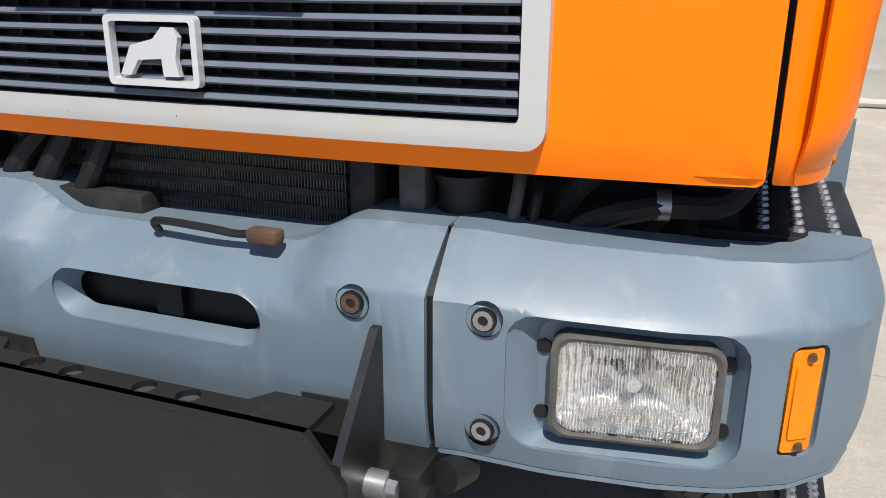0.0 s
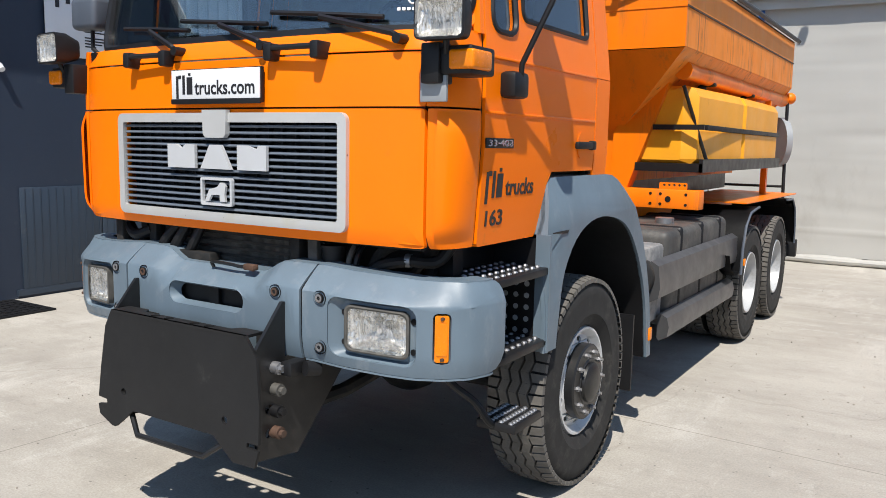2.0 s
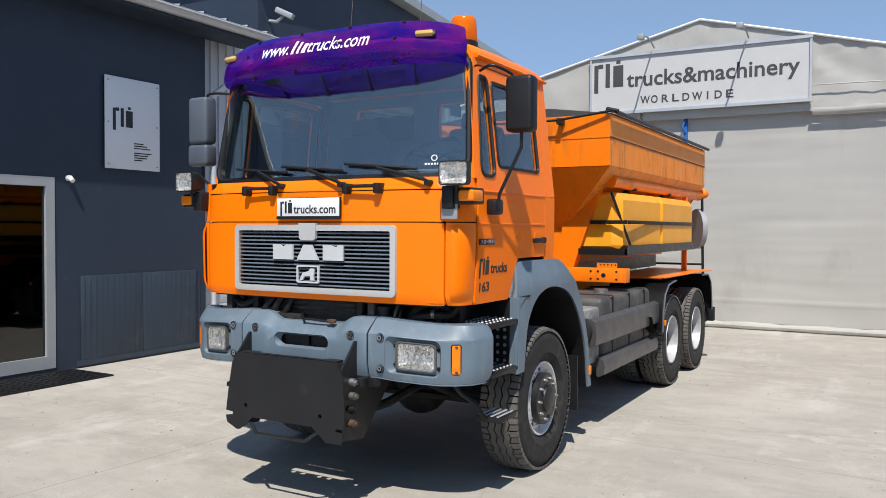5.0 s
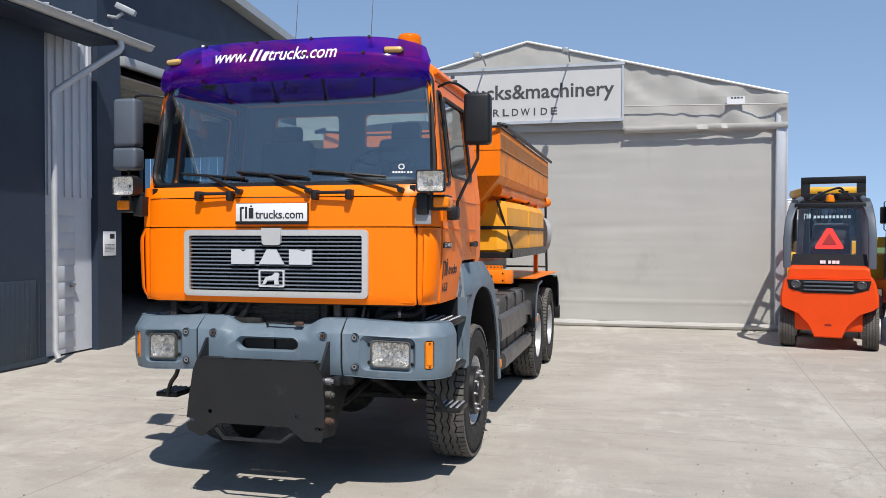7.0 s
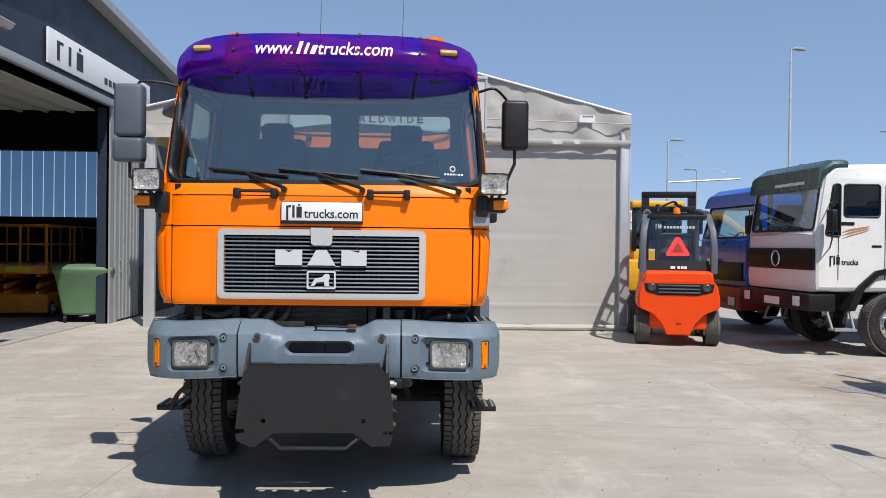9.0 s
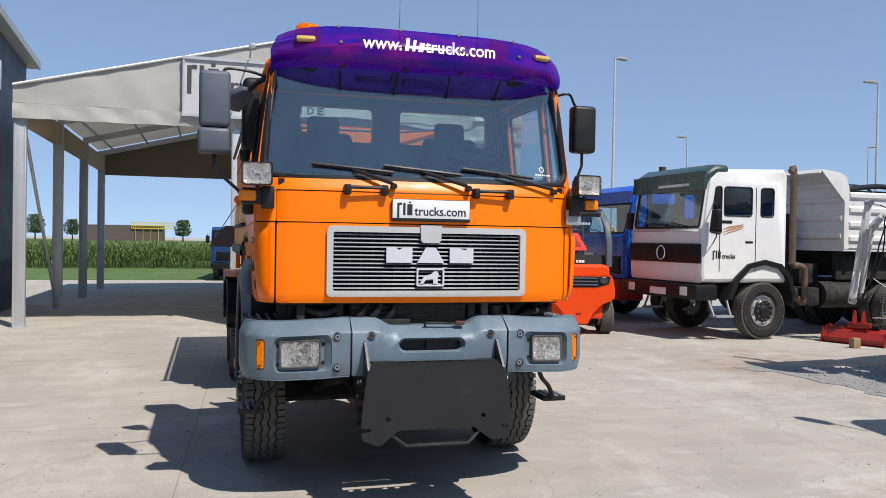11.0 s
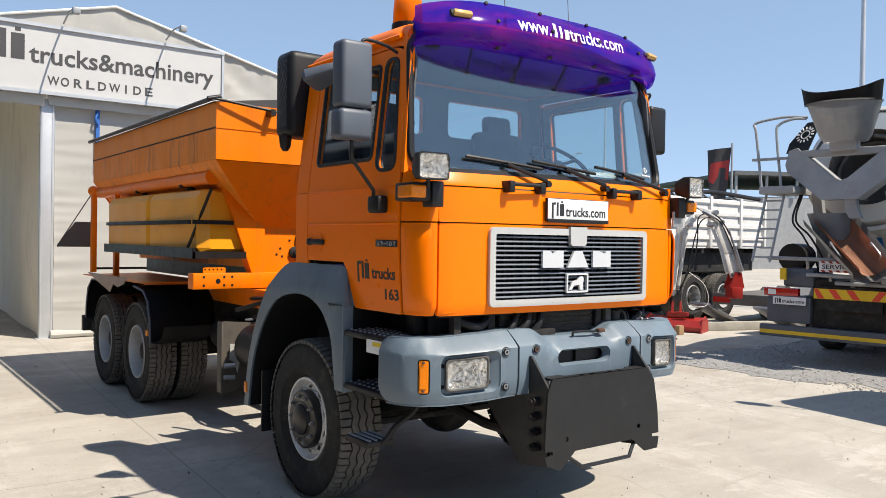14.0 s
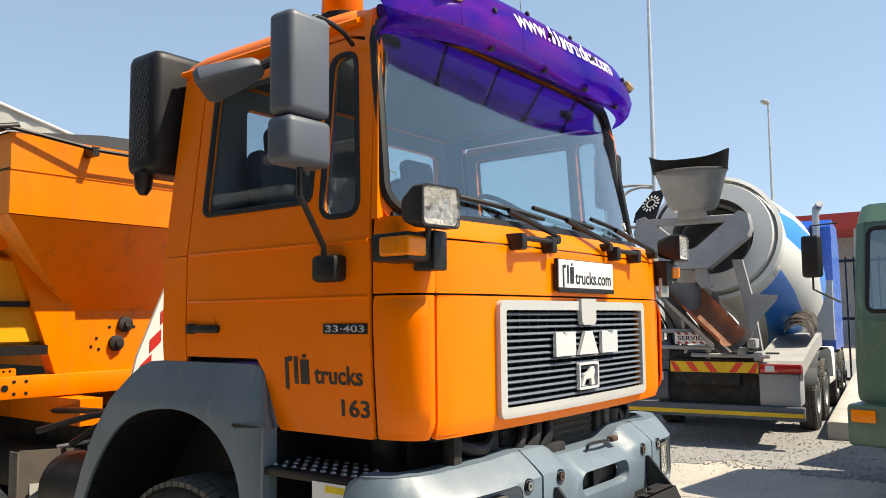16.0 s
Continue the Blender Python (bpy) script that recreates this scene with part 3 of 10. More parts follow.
for name, s in SIDES:
    bm = B()
    panel(bm, rrect(0.0, 1.0, 1.916, 2.205, 0.01, 2), (), lambda u, v, w: Vector((s * corner(u, v, w).x, corner(u, v, w).y, v)), 0.018, steps(0.08, 0.92, 10), [2.0, 2.1, 2.15])
    part("corner_panel", bm, ORANGE, truck)
    bm = B()
    panel(bm, rrect(0.02, 0.36, 1.375, 1.908, 0.01, 2), (), lambda u, v, w: Vector((s * corner(u, v, w).x, corner(u, v, w).y, v)), 0.018, steps(0.08, 0.32, 5), [1.40, 1.42, 1.44])
    panel(bm, rrect(0.20, 0.99, 1.375, 1.908, 0.03, 3), (), lambda u, v, w: Vector((s * bulge(u, v, w).x, bulge(u, v, w).y, v)), 0.010, steps(0.24, 0.95, 12), [1.40, 1.42, 1.44, 1.46, 1.49, 1.65, 1.81, 1.84, 1.87, 1.89])
    part("air_deflector", bm, ORANGE, truck)
    bm = B()
    box(bm, s * 1.02, s * 1.06, 0.12, 0.30, 1.40, 2.18)
    box(bm, s * 0.98, s * 1.02, 0.085, 0.12, 1.38, 2.2)
    part("corner_inner", bm, BLACK, truck)

# doors and cab sides
for name, s in SIDES:
    def wall(u, v, w, s=s):
        return Vector((s * (belt(v) - w), u, v))
    bm = B()
    lower = [(0.285, 1.385), (0.30, 1.372), (0.80, 1.372), (0.86, 1.45), (0.885, 1.60), (0.93, 1.66), (1.415, 1.66), (1.415, 2.118), (0.285, 2.118)]
    panel(bm, lower, (), wall, 0.03, (), [1.42, 1.5, 1.75, 1.93])
    upper = [(0.285, 2.122), (1.415, 2.122), (1.415, 2.93), (1.38, 2.97), (0.47, 2.97), (0.38, 2.94), (0.33, 2.85)]
    qwin = rounded([(0.350, 2.225), (0.560, 2.225), (0.568, 2.905), (0.435, 2.905)], 0.07, 5)
    win = rrect(0.625, 1.325, 2.30, 2.885, 0.035, 4)
    panel(bm, upper, [qwin, win], wall, 0.03, (), [2.4, 2.6, 2.8])
    door = part("door", bm, ORANGE, truck)
    for loop, nm in ((qwin, "quarter_window"), (win, "door_window")):
        bm = B()
        panel(bm, loop, (), lambda u, v, w: wall(u, v, w + 0.012), 0.005)
        g = part("pane", bm, SIDE_GLASS, door)
        g.visible_shadow = False
        bm = B()
        ring(bm, loop, lambda u, v: wall(u, v, 0.002), 0.013)
        part("gasket", bm, BLACK, door)
    bm = B()
    box(bm, s * 1.163, s * 1.188, 1.17, 1.385, 1.766, 1.802, 0.010)
    box(bm, s * 1.155, s * 1.190, 1.345, 1.395, 1.762, 1.808, 0.010)
    part("door_handle", bm, BLACK, door, "black plastic door handle")
    bm = B()
    panel(bm, rrect(1.20, 1.34, 1.72, 1.85, 0.05, 5), (), lambda u, v, w: Vector((s * (1.163 + w), u, v)), 0.005)
    part("handle_bowl", bm, ORANGE, door)
    bm = B()
    panel(bm, [(0.31, 1.75), (1.40, 1.75), (1.40, 2.92), (0.50, 2.955), (0.40, 2.92), (0.33, 2.3)], [qwin, win], lambda u, v, w: wall(u, v, w + 0.033), 0.012, (), [2.12, 2.4, 2.6, 2.8])
    part("door_lining", bm, DASH, door, "grey inner door lining")
    # pressed lines
    for z in (1.905, 2.12):
        bm = B()
        box(bm, s * 1.162, s * 1.171, 0.29, 1.41, z - 0.006, z + 0.006, 0.003)
        part("pressed_line", bm, ORANGE, door)
    # rear corner of the cab
    bm = B()
    panel(bm, [(1.425, 1.63), (1.60, 1.63), (1.60, 2.118), (1.425, 2.118)], (), wall, 0.03, (), [1.75])
    panel(bm, [(1.425, 2.122), (1.60, 2.122), (1.59, 3.05), (1.425, 3.05)], (), wall, 0.03, (), [2.6])
    panel(bm, [(0.33, 2.855), (0.37, 2.955), (0.46, 2.98), (1.42, 2.98), (1.42, 3.05), (0.36, 3.05), (0.315, 2.9), (0.25, 2.20), (0.282, 2.20)], (), wall, 0.03, (), [2.6, 2.8])
    part("cab_side", bm, ORANGE, truck)
    bm = B()
    panel(bm, [(1.405, 1.64), (1.435, 1.64), (1.435, 2.95), (1.405, 2.95)], (), lambda u, v, w: wall(u, v, w + 0.012), 0.02, (), [1.75, 2.12])
    part("door_seal", bm, BLACK, truck)
    bm = B()
    panel(bm, [(0.27, 1.38), (0.295, 1.38), (0.295, 2.2), (0.27, 2.2)], (), lambda u, v, w: wall(u, v, w + 0.014), 0.02, (), [1.75, 2.12])
    part("door_seal", bm, BLACK, truck)
    bm = B()
    panel(bm, [(1.44, 1.70), (1.56, 1.70), (1.56, 3.03), (0.40, 3.03), (0.30, 2.88), (0.28, 2.22), (0.32, 2.22), (0.40, 2.94), (0.48, 2.975), (1.44, 2.975)], (), lambda u, v, w: wall(u, v, w + 0.034), 0.012, (), [2.12, 2.4, 2.6, 2.8])
    part("pillar_lining", bm, DASH, truck)

# windscreen frame, glass, gasket
loop = rrect(-1.118, 1.118, 2.222, 3.055, 0.12, 8)
scr = lambda u, v, w: Vector((u * (1 - 0.070 * (v - 2.2)), screen_y(u, v) + w, v))
bm = B()
panel(bm, rrect(-1.136, 1.136, 2.19, 3.10, 0.08, 4), [loop], scr, 0.03, steps(-1.1, 1.1, 22), [2.3, 2.5, 2.7, 2.9])
part("windscreen_frame", bm, ORANGE, truck, "orange painted windscreen surround")
bm = B()
panel(bm, loop, (), lambda u, v, w: scr(u, v, w + 0.008), 0.006, steps(-1.05, 1.05, 20), [2.4, 2.6, 2.8])
wind = part("windscreen", bm, WINDSCREEN, truck, "large tinted one-piece windscreen")
wind.visible_shadow = False
bm = B()
tube(bm, [scr(0.90 + 0.018 * math.cos(a), 2.335 + 0.018 * math.sin(a), 0.004) for a in steps(0, 2 * math.pi, 16)[:-1]], 0.0035, 6, True)
mark = part("round_sticker", bm, PRINT_WHITE, wind)
for i, w in enumerate((0.012, 0.012, 0.012, 0.012, 0.006, 0.012, 0.012)):
    bm = B()
    panel(bm, [(0.84 + i * 0.02, 2.290), (0.84 + i * 0.02 + w, 2.290), (0.84 + i * 0.02 + w, 2.302), (0.84 + i * 0.02, 2.302)], (), lambda u, v, w_: scr(u, v, 0.003 + w_), 0.002)
    part("sticker_bar", bm, PRINT_WHITE, wind)
bm = B()
ring(bm, loop, lambda u, v: scr(u, v, -0.002), 0.024, 8)
part("gasket", bm, BLACK, wind)
bm = B()
panel(bm, rrect(-1.10, 1.10, 2.196, 2.232, 0.012, 2), (), lambda u, v, w: Vector((u, screen_y(u, v) - 0.012 + w, v)), 0.02, steps(-1.05, 1.05, 20))
part("cowl_trim", bm, BLACK, truck)

bm = B()
panel(bm, rrect(-1.10, 1.10, 3.040, 3.104, 0.02, 3), (), lambda u, v, w: scr(u, v, w - 0.010), 0.008, steps(-1.05, 1.05, 22))
part("top_trim", bm, BLACK, truck)
bm = B()
panel(bm, rrect(-1.125, 1.125, 2.20, 3.09, 0.08, 4), [rrect(-1.085, 1.085, 2.25, 3.01, 0.10, 6)], lambda u, v, w: scr(u, v, w + 0.034), 0.015, steps(-1.1, 1.1, 22), [2.3, 2.5, 2.7, 2.9])
part("screen_lining", bm, BLACK, truck)

# roof: a low crowned shell with rounded edges
rings = []
for y, k, half in ((0.30, 0.0, 1.068), (0.305, 0.25, 1.07), (0.33, 0.52, 1.072), (0.40, 0.80, 1.075), (0.52, 0.96, 1.075), (0.8, 1.0, 1.075), (1.3, 1.0, 1.075), (1.48, 0.95, 1.075), (1.57, 0.78, 1.07), (1.605, 0.45, 1.06), (1.61, 0.0, 1.05)):
    row = []
    for i in range(33):
        a = math.pi * i / 32
        c = math.copysign(abs(math.cos(a)) ** 0.55, math.cos(a))
        x = half * c
        z = 3.035 + k * (0.085 * (1 - abs(c) ** 16) ** 0.5 + 0.15 * (1 - c * c))
        row.append((x, y + 0.13 * abs(c) ** 3 * max(0.0, (0.6 - y) / 0.3), z))
    rings.append(row)
bm = B()
loft(bm, rings, closed=False)
part("roof", bm, ORANGE, truck, smooth=50)
for s in (1, -1):
    bm = B()
    loft(bm, [[(s * x, y, z) for x, z in ((1.06, 3.02), (1.085, 3.022), (1.09, 3.034), (1.08, 3.045), (1.06, 3.05))] for y in (0.42, 0.8, 1.2, 1.605)])
    part("rain_gutter", bm, ORANGE, truck)
# back wall with two windows
bm = B()
panel(bm, [(-1.13, 1.63), (1.13, 1.63), (1.13, 2.1), (1.05, 3.05), (-1.05, 3.05), (-1.13, 2.1)], [rrect(-0.73, -0.11, 2.635, 2.925, 0.04), rrect(0.13, 0.93, 2.635, 2.925, 0.04)], lambda u, v, w: Vector((u, 1.60 - w, v)), 0.04)
part("back_wall", bm, ORANGE, truck)
bm = B()
panel(bm, [(-1.09, 1.63), (1.09, 1.63), (1.09, 2.1), (1.0, 3.02), (-1.0, 3.02), (-1.09, 2.1)], [rrect(-0.73, -0.11, 2.635, 2.925, 0.04), rrect(0.13, 0.93, 2.635, 2.925, 0.04)], lambda u, v, w: Vector((u, 1.55 - w, v)), 0.01)
box(bm, -1.03, 1.03, 0.30, 1.54, 1.62, 1.70)
box(bm, -0.98, 0.98, 0.42, 1.54, 3.04, 3.05)
part("cab_lining", bm, CAB_LINING, truck)
for x0, x1 in ((-0.73, -0.11), (0.13, 0.93)):
    bm = B()
    panel(bm, rrect(x0, x1, 2.635, 2.925, 0.04), (), lambda u, v, w: Vector((u, 1.575 + w, v)), 0.005)
    g = part("rear_pane", bm, SIDE_GLASS, truck)
    g.visible_shadow = False
# dashboard, wheel, seats
bm = B()
loft(bm, [[(x, 0.20, 2.19), (x, 0.42, 2.24), (x, 0.62, 2.21), (x, 0.66, 2.05), (x, 0.62, 1.8), (x, 0.12, 1.75)] for x in (-1.06, 1.06)])
box(bm, 0.25, 0.86, 0.46, 0.66, 2.2, 2.29, 0.03)
part("dashboard", bm, DASH, truck)
bm = B()
t = pose(0.57, 0.72, 2.40, 38)
tube(bm, [t @ Vector((0.235 * math.cos(a), 0.235 * math.sin(a), 0)) for a in steps(0, 2 * math.pi, 32)[:-1]], 0.016, 8, True)
for a in (0.3, 2.84, 4.71):
    tube(bm, [t @ Vector((0, 0, -0.02)), t @ Vector((0.23 * math.cos(a), 0.23 * math.sin(a), 0))], 0.014, 6)
cyl(bm, t @ Vector((0, 0, -0.25)), t @ Vector((0, 0, 0.0)), 0.045)
part("steering_wheel", bm, BLACK, truck)
for x in (0.55, -0.55):
    bm = B()
    box(bm, x - 0.25, x + 0.25, 0.92, 1.38, 1.98, 2.12, 0.05, 3)
    obox(bm, pose(x, 1.40, 2.38, -8), 0.48, 0.13, 0.62, 0.05)
    obox(bm, pose(x, 1.44, 2.74, -8), 0.27, 0.10, 0.17, 0.045)
    box(bm, x - 0.18, x + 0.18, 0.98, 1.35, 1.70, 2.0)
    part("driver_seat" if x > 0 else "passenger_seat", bm, CLOTH, truck)

# sun visor
VISOR_PROF = ((0.33, 3.295), (0.19, 3.268), (0.095, 3.195), (0.05, 3.115), (0.034, 3.05), (0.052, 3.0), (0.092, 2.972), (0.135, 2.962))


def visor_map(u, v, w):
    """u across, v along the section from the top edge round to the lower lip."""
    prof = VISOR_PROF
    k = min(len(prof) - 2, int(v))
    t = v - k
    y = prof[k][0] + (prof[k + 1][0] - prof[k][0]) * t
    z = prof[k][1] + (prof[k + 1][1] - prof[k][1]) * t
    a = abs(u) / 1.13
    y += -0.02 + 0.17 * a ** 3.5 + 0.08 * a ** 12
    z -= (0.055 * a ** 4 + 0.05 * a ** 10) * (1 - v / 7.0)
    return Vector((u * 0.945, y + w, z))
bm = B()
v_top = lambda u: 2.4 * (max(0.0, abs(u) - 0.98) / 0.15) ** 2
v_low = lambda u: 6.9 - 0.9 * (max(0.0, abs(u) - 1.02) / 0.11) ** 2
outline = [(u, v_top(u)) for u in steps(-1.13, 1.13, 48)] + [(u, v_low(u)) for u in steps(1.13, -1.13, 48)]
panel(bm, outline, (), visor_map, 0.006, steps(-1.1, 1.1, 24), [0.5, 1, 1.5, 2, 2.5, 3, 3.5, 4, 4.5, 5, 5.5, 6, 6.5])
visor = part("sun_visor", bm, VISOR, truck, "tinted violet acrylic sun visor", smooth=60)
visor.visible_shadow = True
def visor_face(x, z, w):
    """The visor's outer face at a place across it and a height."""
    k = next(i for i in range(7) if VISOR_PROF[i + 1][1] <= z)
    (ya, za), (yb, zb) = VISOR_PROF[k], VISOR_PROF[k + 1]
    return Vector((x, ya + (yb - ya) * (z - za) / (zb - za) - 0.02 + 0.17 * (abs(x) / 1.068) ** 3.5 - w, z))


def visor_words(body, x0, x1):
    """Bold slanted words bent round the visor."""
    cu = bpy.data.curves.new("visor_words", "FONT")
    cu.body, cu.size, cu.shear, cu.offset, cu.extrude, cu.resolution_u = body, 0.138, 0.16, 0.0013, 0.0, 4
    tmp = bpy.data.objects.new("visor_words", cu)
    me = bpy.data.meshes.new_from_object(tmp)
    bpy.data.objects.remove(tmp)
    lo, hi = min(v.co.x for v in me.vertices), max(v.co.x for v in me.vertices)
    for v in me.vertices:
        v.co = visor_face(x0 + (v.co.x - lo) * (x1 - x0) / (hi - lo), 3.090 + v.co.y, 0.006)
    whole = bmesh.new()
    whole.from_mesh(me)
    bpy.data.meshes.remove(me)
    left = set(whole.faces)
    while left:
        todo, isle = [left.pop()], []
        while todo:
            f = todo.pop()
            isle.append(f)
            for near in {g for v in f.verts for g in v.link_faces} & left:
                left.discard(near)
                todo.append(near)
        bm = B()
        at = {}
        for f in isle:
            bm.faces.new([at.setdefault(v.index, None) or at.update({v.index: bm.verts.new(v.co)}) or at[v.index] for v in f.verts])
        part("letter", bm, PRINT_WHITE, visor)
    whole.free()


visor_words("www.", -0.475, -0.215)
visor_words("trucks.com", -0.045, 0.465)
# plain blocks in place of the dealer's name
for x0, x1, z1 in ((-0.192, -0.168, 3.187), (-0.142, -0.122, 3.177), (-0.100, -0.066, 3.160)):
    bm = B()
    panel(bm, [(x0, 3.090), (x1, 3.090), (x1 + 0.02, z1), (x0 + 0.02, z1)], (), lambda u, v, w: visor_face(u, v, 0.006 - w), 0.003, (), [3.115, 3.14])
    part("print_block", bm, PRINT_WHITE, visor)
for x in (-0.63, -0.19, 0.24, 0.67):
    bm = B()
    p = visor_map(x, 5.6, 0.006)
    tube(bm, [p, p + Vector((0, 0.05, 0.0)), (p.x, screen_y(x, 3.06) - 0.01, 3.06)], 0.009, 6)
    box(bm, p.x - 0.016, p.x + 0.016, p.y, p.y + 0.03, p.z - 0.02, p.z + 0.02, 0.006)
    part("visor_bracket", bm, BLACK, visor)
for x in (-0.66, -0.21, 0.24, 0.69):
    for v in (1.15, 2.9):
        bm = B()
        p = visor_map(x, v, 0)
        cyl(bm, p, p + Vector((0, -0.012, 0.004)), 0.012, n=8)
        part("screw", bm, BLACK, visor)
for s in (1, -1):
    bm = B()
    obox(bm, Matrix.Translation(visor_map(s * 0.90, 2.5, -0.02)) @ pose(0, 0, 0, -30, 0, s * 10), 0.125, 0.04, 0.035, 0.012)
    lamp = part("marker_lamp", bm, mat("smoky_lamp_glass", (0.55, 0.34, 0.10), 0.12, var=0.1, coat=0.6), visor)
    bm = B()
    obox(bm, Matrix.Translation(visor_map(s * 0.90, 2.5, -0.004)) @ pose(0, 0, 0, -30, 0, s * 10), 0.145, 0.03, 0.048, 0.012)
    part("lamp_base", bm, BLACK, lamp)

# beacons, antennas
for s in (1, -1):
    bm = B()
    at = pose(s * 0.76, 0.82, 3.13)
    lathe(bm, [(0.001, 0), (0.085, 0), (0.085, 0.06), (0.106, 0.065), (0.106, 0.098), (0.094, 0.105), (0.001, 0.105)], 24, at)
    beacon = part("beacon", bm, BLACK, truck, "amber warning beacon on a black base")
    bm = B()
    lathe(bm, [(0.096, 0.105), (0.099, 0.115), (0.096, 0.20), (0.090, 0.262), (0.078, 0.280), (0.05, 0.288), (0.001, 0.290)], 28, at)
    dome = part("dome", bm, BEACON, beacon, "clear amber dome")
    bm = B()
    lathe(bm, [(0.02, 0.10), (0.02, 0.15), (0.07, 0.17), (0.075, 0.23), (0.04, 0.19), (0.001, 0.185)], 16, at)
    part("reflector", bm, CHROME, dome)
for x, y in ((-0.10, 0.60), (0.52, 0.60)):
    bm = B()
    cyl(bm, (x, y, 3.28), (x, y, 3.345), 0.018, 0.01)
    cyl(bm, (x, y, 3.34), (x + 0.01, y + 0.04, 3.76), 0.003, 0.0018, 6)
    part("antenna", bm, STEEL_DIRTY, truck)

# grille
bm = B()
fy = lambda u, v, w: Vector((u, nose(u, v) - 0.022 + w, v))
panel(bm, rrect(-0.705, 0.705, 1.418, 1.893, 0.035, 5), [rrect(-0.663, 0.663, 1.459, 1.852, 0.012, 3)], fy, 0.03, steps(-0.7, 0.7, 14))
grille = part("grille_surround", bm, SILVER, truck, "silver grille surround with chipped corner")
bm = B()
panel(bm, [(-0.075, 1.905), (0.075, 1.905), (0.07, 1.80), (0.055, 1.785), (-0.055, 1.785), (-0.07, 1.80)], (), lambda u, v, w: Vector((u, -0.034 + w, v)), 0.025)
part("grille_tab", bm, SILVER, grille)
slat = None
for i in range(14):
    z = 1.475 + i * 0.0277
    if slat is None:
        bm = B()
        rings = []
        for x in steps(-0.66, 0.66, 12):
            y = 0.055 * (abs(x) / 1.03) ** 2.4
            rings.append([(x, y - 0.012, -0.002), (x, y - 0.006, 0.006), (x, y + 0.03, 0.008), (x, y + 0.03, 0.0), (x, y - 0.004, -0.006)])
        loft(bm, rings)
        slat = part("slat", bm, SLATE, grille)
        slat.location.z = z
    else:
        again(slat, pose(0, 0, z))
bm = B()
for x in steps(-0.62, 0.62, 16):
    box(bm, x - 0.004, x + 0.004, 0.060, 0.082, 1.455, 1.856)
part("grille_ribs", bm, mat("grille_rib_plastic", (0.018, 0.021, 0.026), 0.5, var=0.1), grille)
bm = B()
box(bm, -0.69, 0.69, 0.085, 0.10, 1.43, 1.88)
part("radiator_screen", bm, mat("radiator_black", (0.008, 0.009, 0.012), 0.75, var=0.4, scale=30), truck)
# plain bright blocks where the maker's name stands
for pts in ([(-0.31, 1.65), (-0.31, 1.755), (-0.25, 1.755), (-0.22, 1.735), (-0.19, 1.755), (-0.13, 1.755), (-0.13, 1.65)], [(-0.095, 1.65), (-0.035, 1.755), (0.035, 1.755), (0.095, 1.65)], [(0.135, 1.65), (0.135, 1.755), (0.19, 1.755), (0.25, 1.738), (0.26, 1.755), (0.305, 1.755), (0.305, 1.65)]):
    bm = B()
    panel(bm, pts, (), lambda u, v, w: Vector((u, -0.030 + w, v)), 0.016)
    part("badge_block", bm, BADGE, grille)
bm = B()
panel(bm, rrect(-0.098, 0.098, 1.49, 1.612, 0.01, 3), [rrect(-0.086, 0.086, 1.501, 1.601, 0.006, 3)], lambda u, v, w: Vector((u, -0.028 + w, v)), 0.016)
emb = part("emblem_frame", bm, BADGE, grille)
bm = B()
panel(bm, [(-0.072, 1.508), (-0.05, 1.508), (-0.03, 1.535), (0.02, 1.538), (0.022, 1.508), (0.055, 1.508), (0.05, 1.54), (0.058, 1.575), (0.05, 1.592), (0.025, 1.592), (0.005, 1.572), (-0.045, 1.56)], (), lambda u, v, w: Vector((u, -0.026 + w, v)), 0.012)
part("emblem", bm, BADGE, emb)

# dealer plate
bm = B()
box(bm, -0.272, 0.272, -0.030, -0.024, 1.935, 2.078, 0.002)
plate = part("sign_plate", bm, SIGN_WHITE, truck, "white dealer plate in a black holder")
bm = B()
box(bm, -0.276, 0.276, -0.033, -0.022, 1.93, 1.953, 0.003)
box(bm, -0.276, 0.276, -0.0235, -0.006, 1.935, 2.082, 0.003)
part("plate_holder", bm, BLACK, plate)


def house_mark(bm, m, h, depth=0.002):
    """The dealer's mark as three plain upright blocks."""
    for x0, x1, y0, y1 in ((0.05, 0.22, -0.2, 0.92), (0.22, 0.42, 0.78, 0.95), (0.52, 0.70, 0.0, 0.95), (0.84, 1.25, 0.0, 0.85), (0.96, 1.13, 0.92, 1.05)):
        t = bmesh.new()
        box(t, x0 * h, x1 * h, y0 * h, y1 * h, -depth, depth)
        merge(bm, t, m)


bm = B()
house_mark(bm, facing(-0.245, -0.0305, 1.972, "f"), 0.088, 0.0008)
part("mark", bm, INK, plate)
lettering("trucks_com", "trucks.com", facing(-0.12, -0.0305, 1.972, "f"), 0.085, INK, plate, 0.0008, width=0.365)

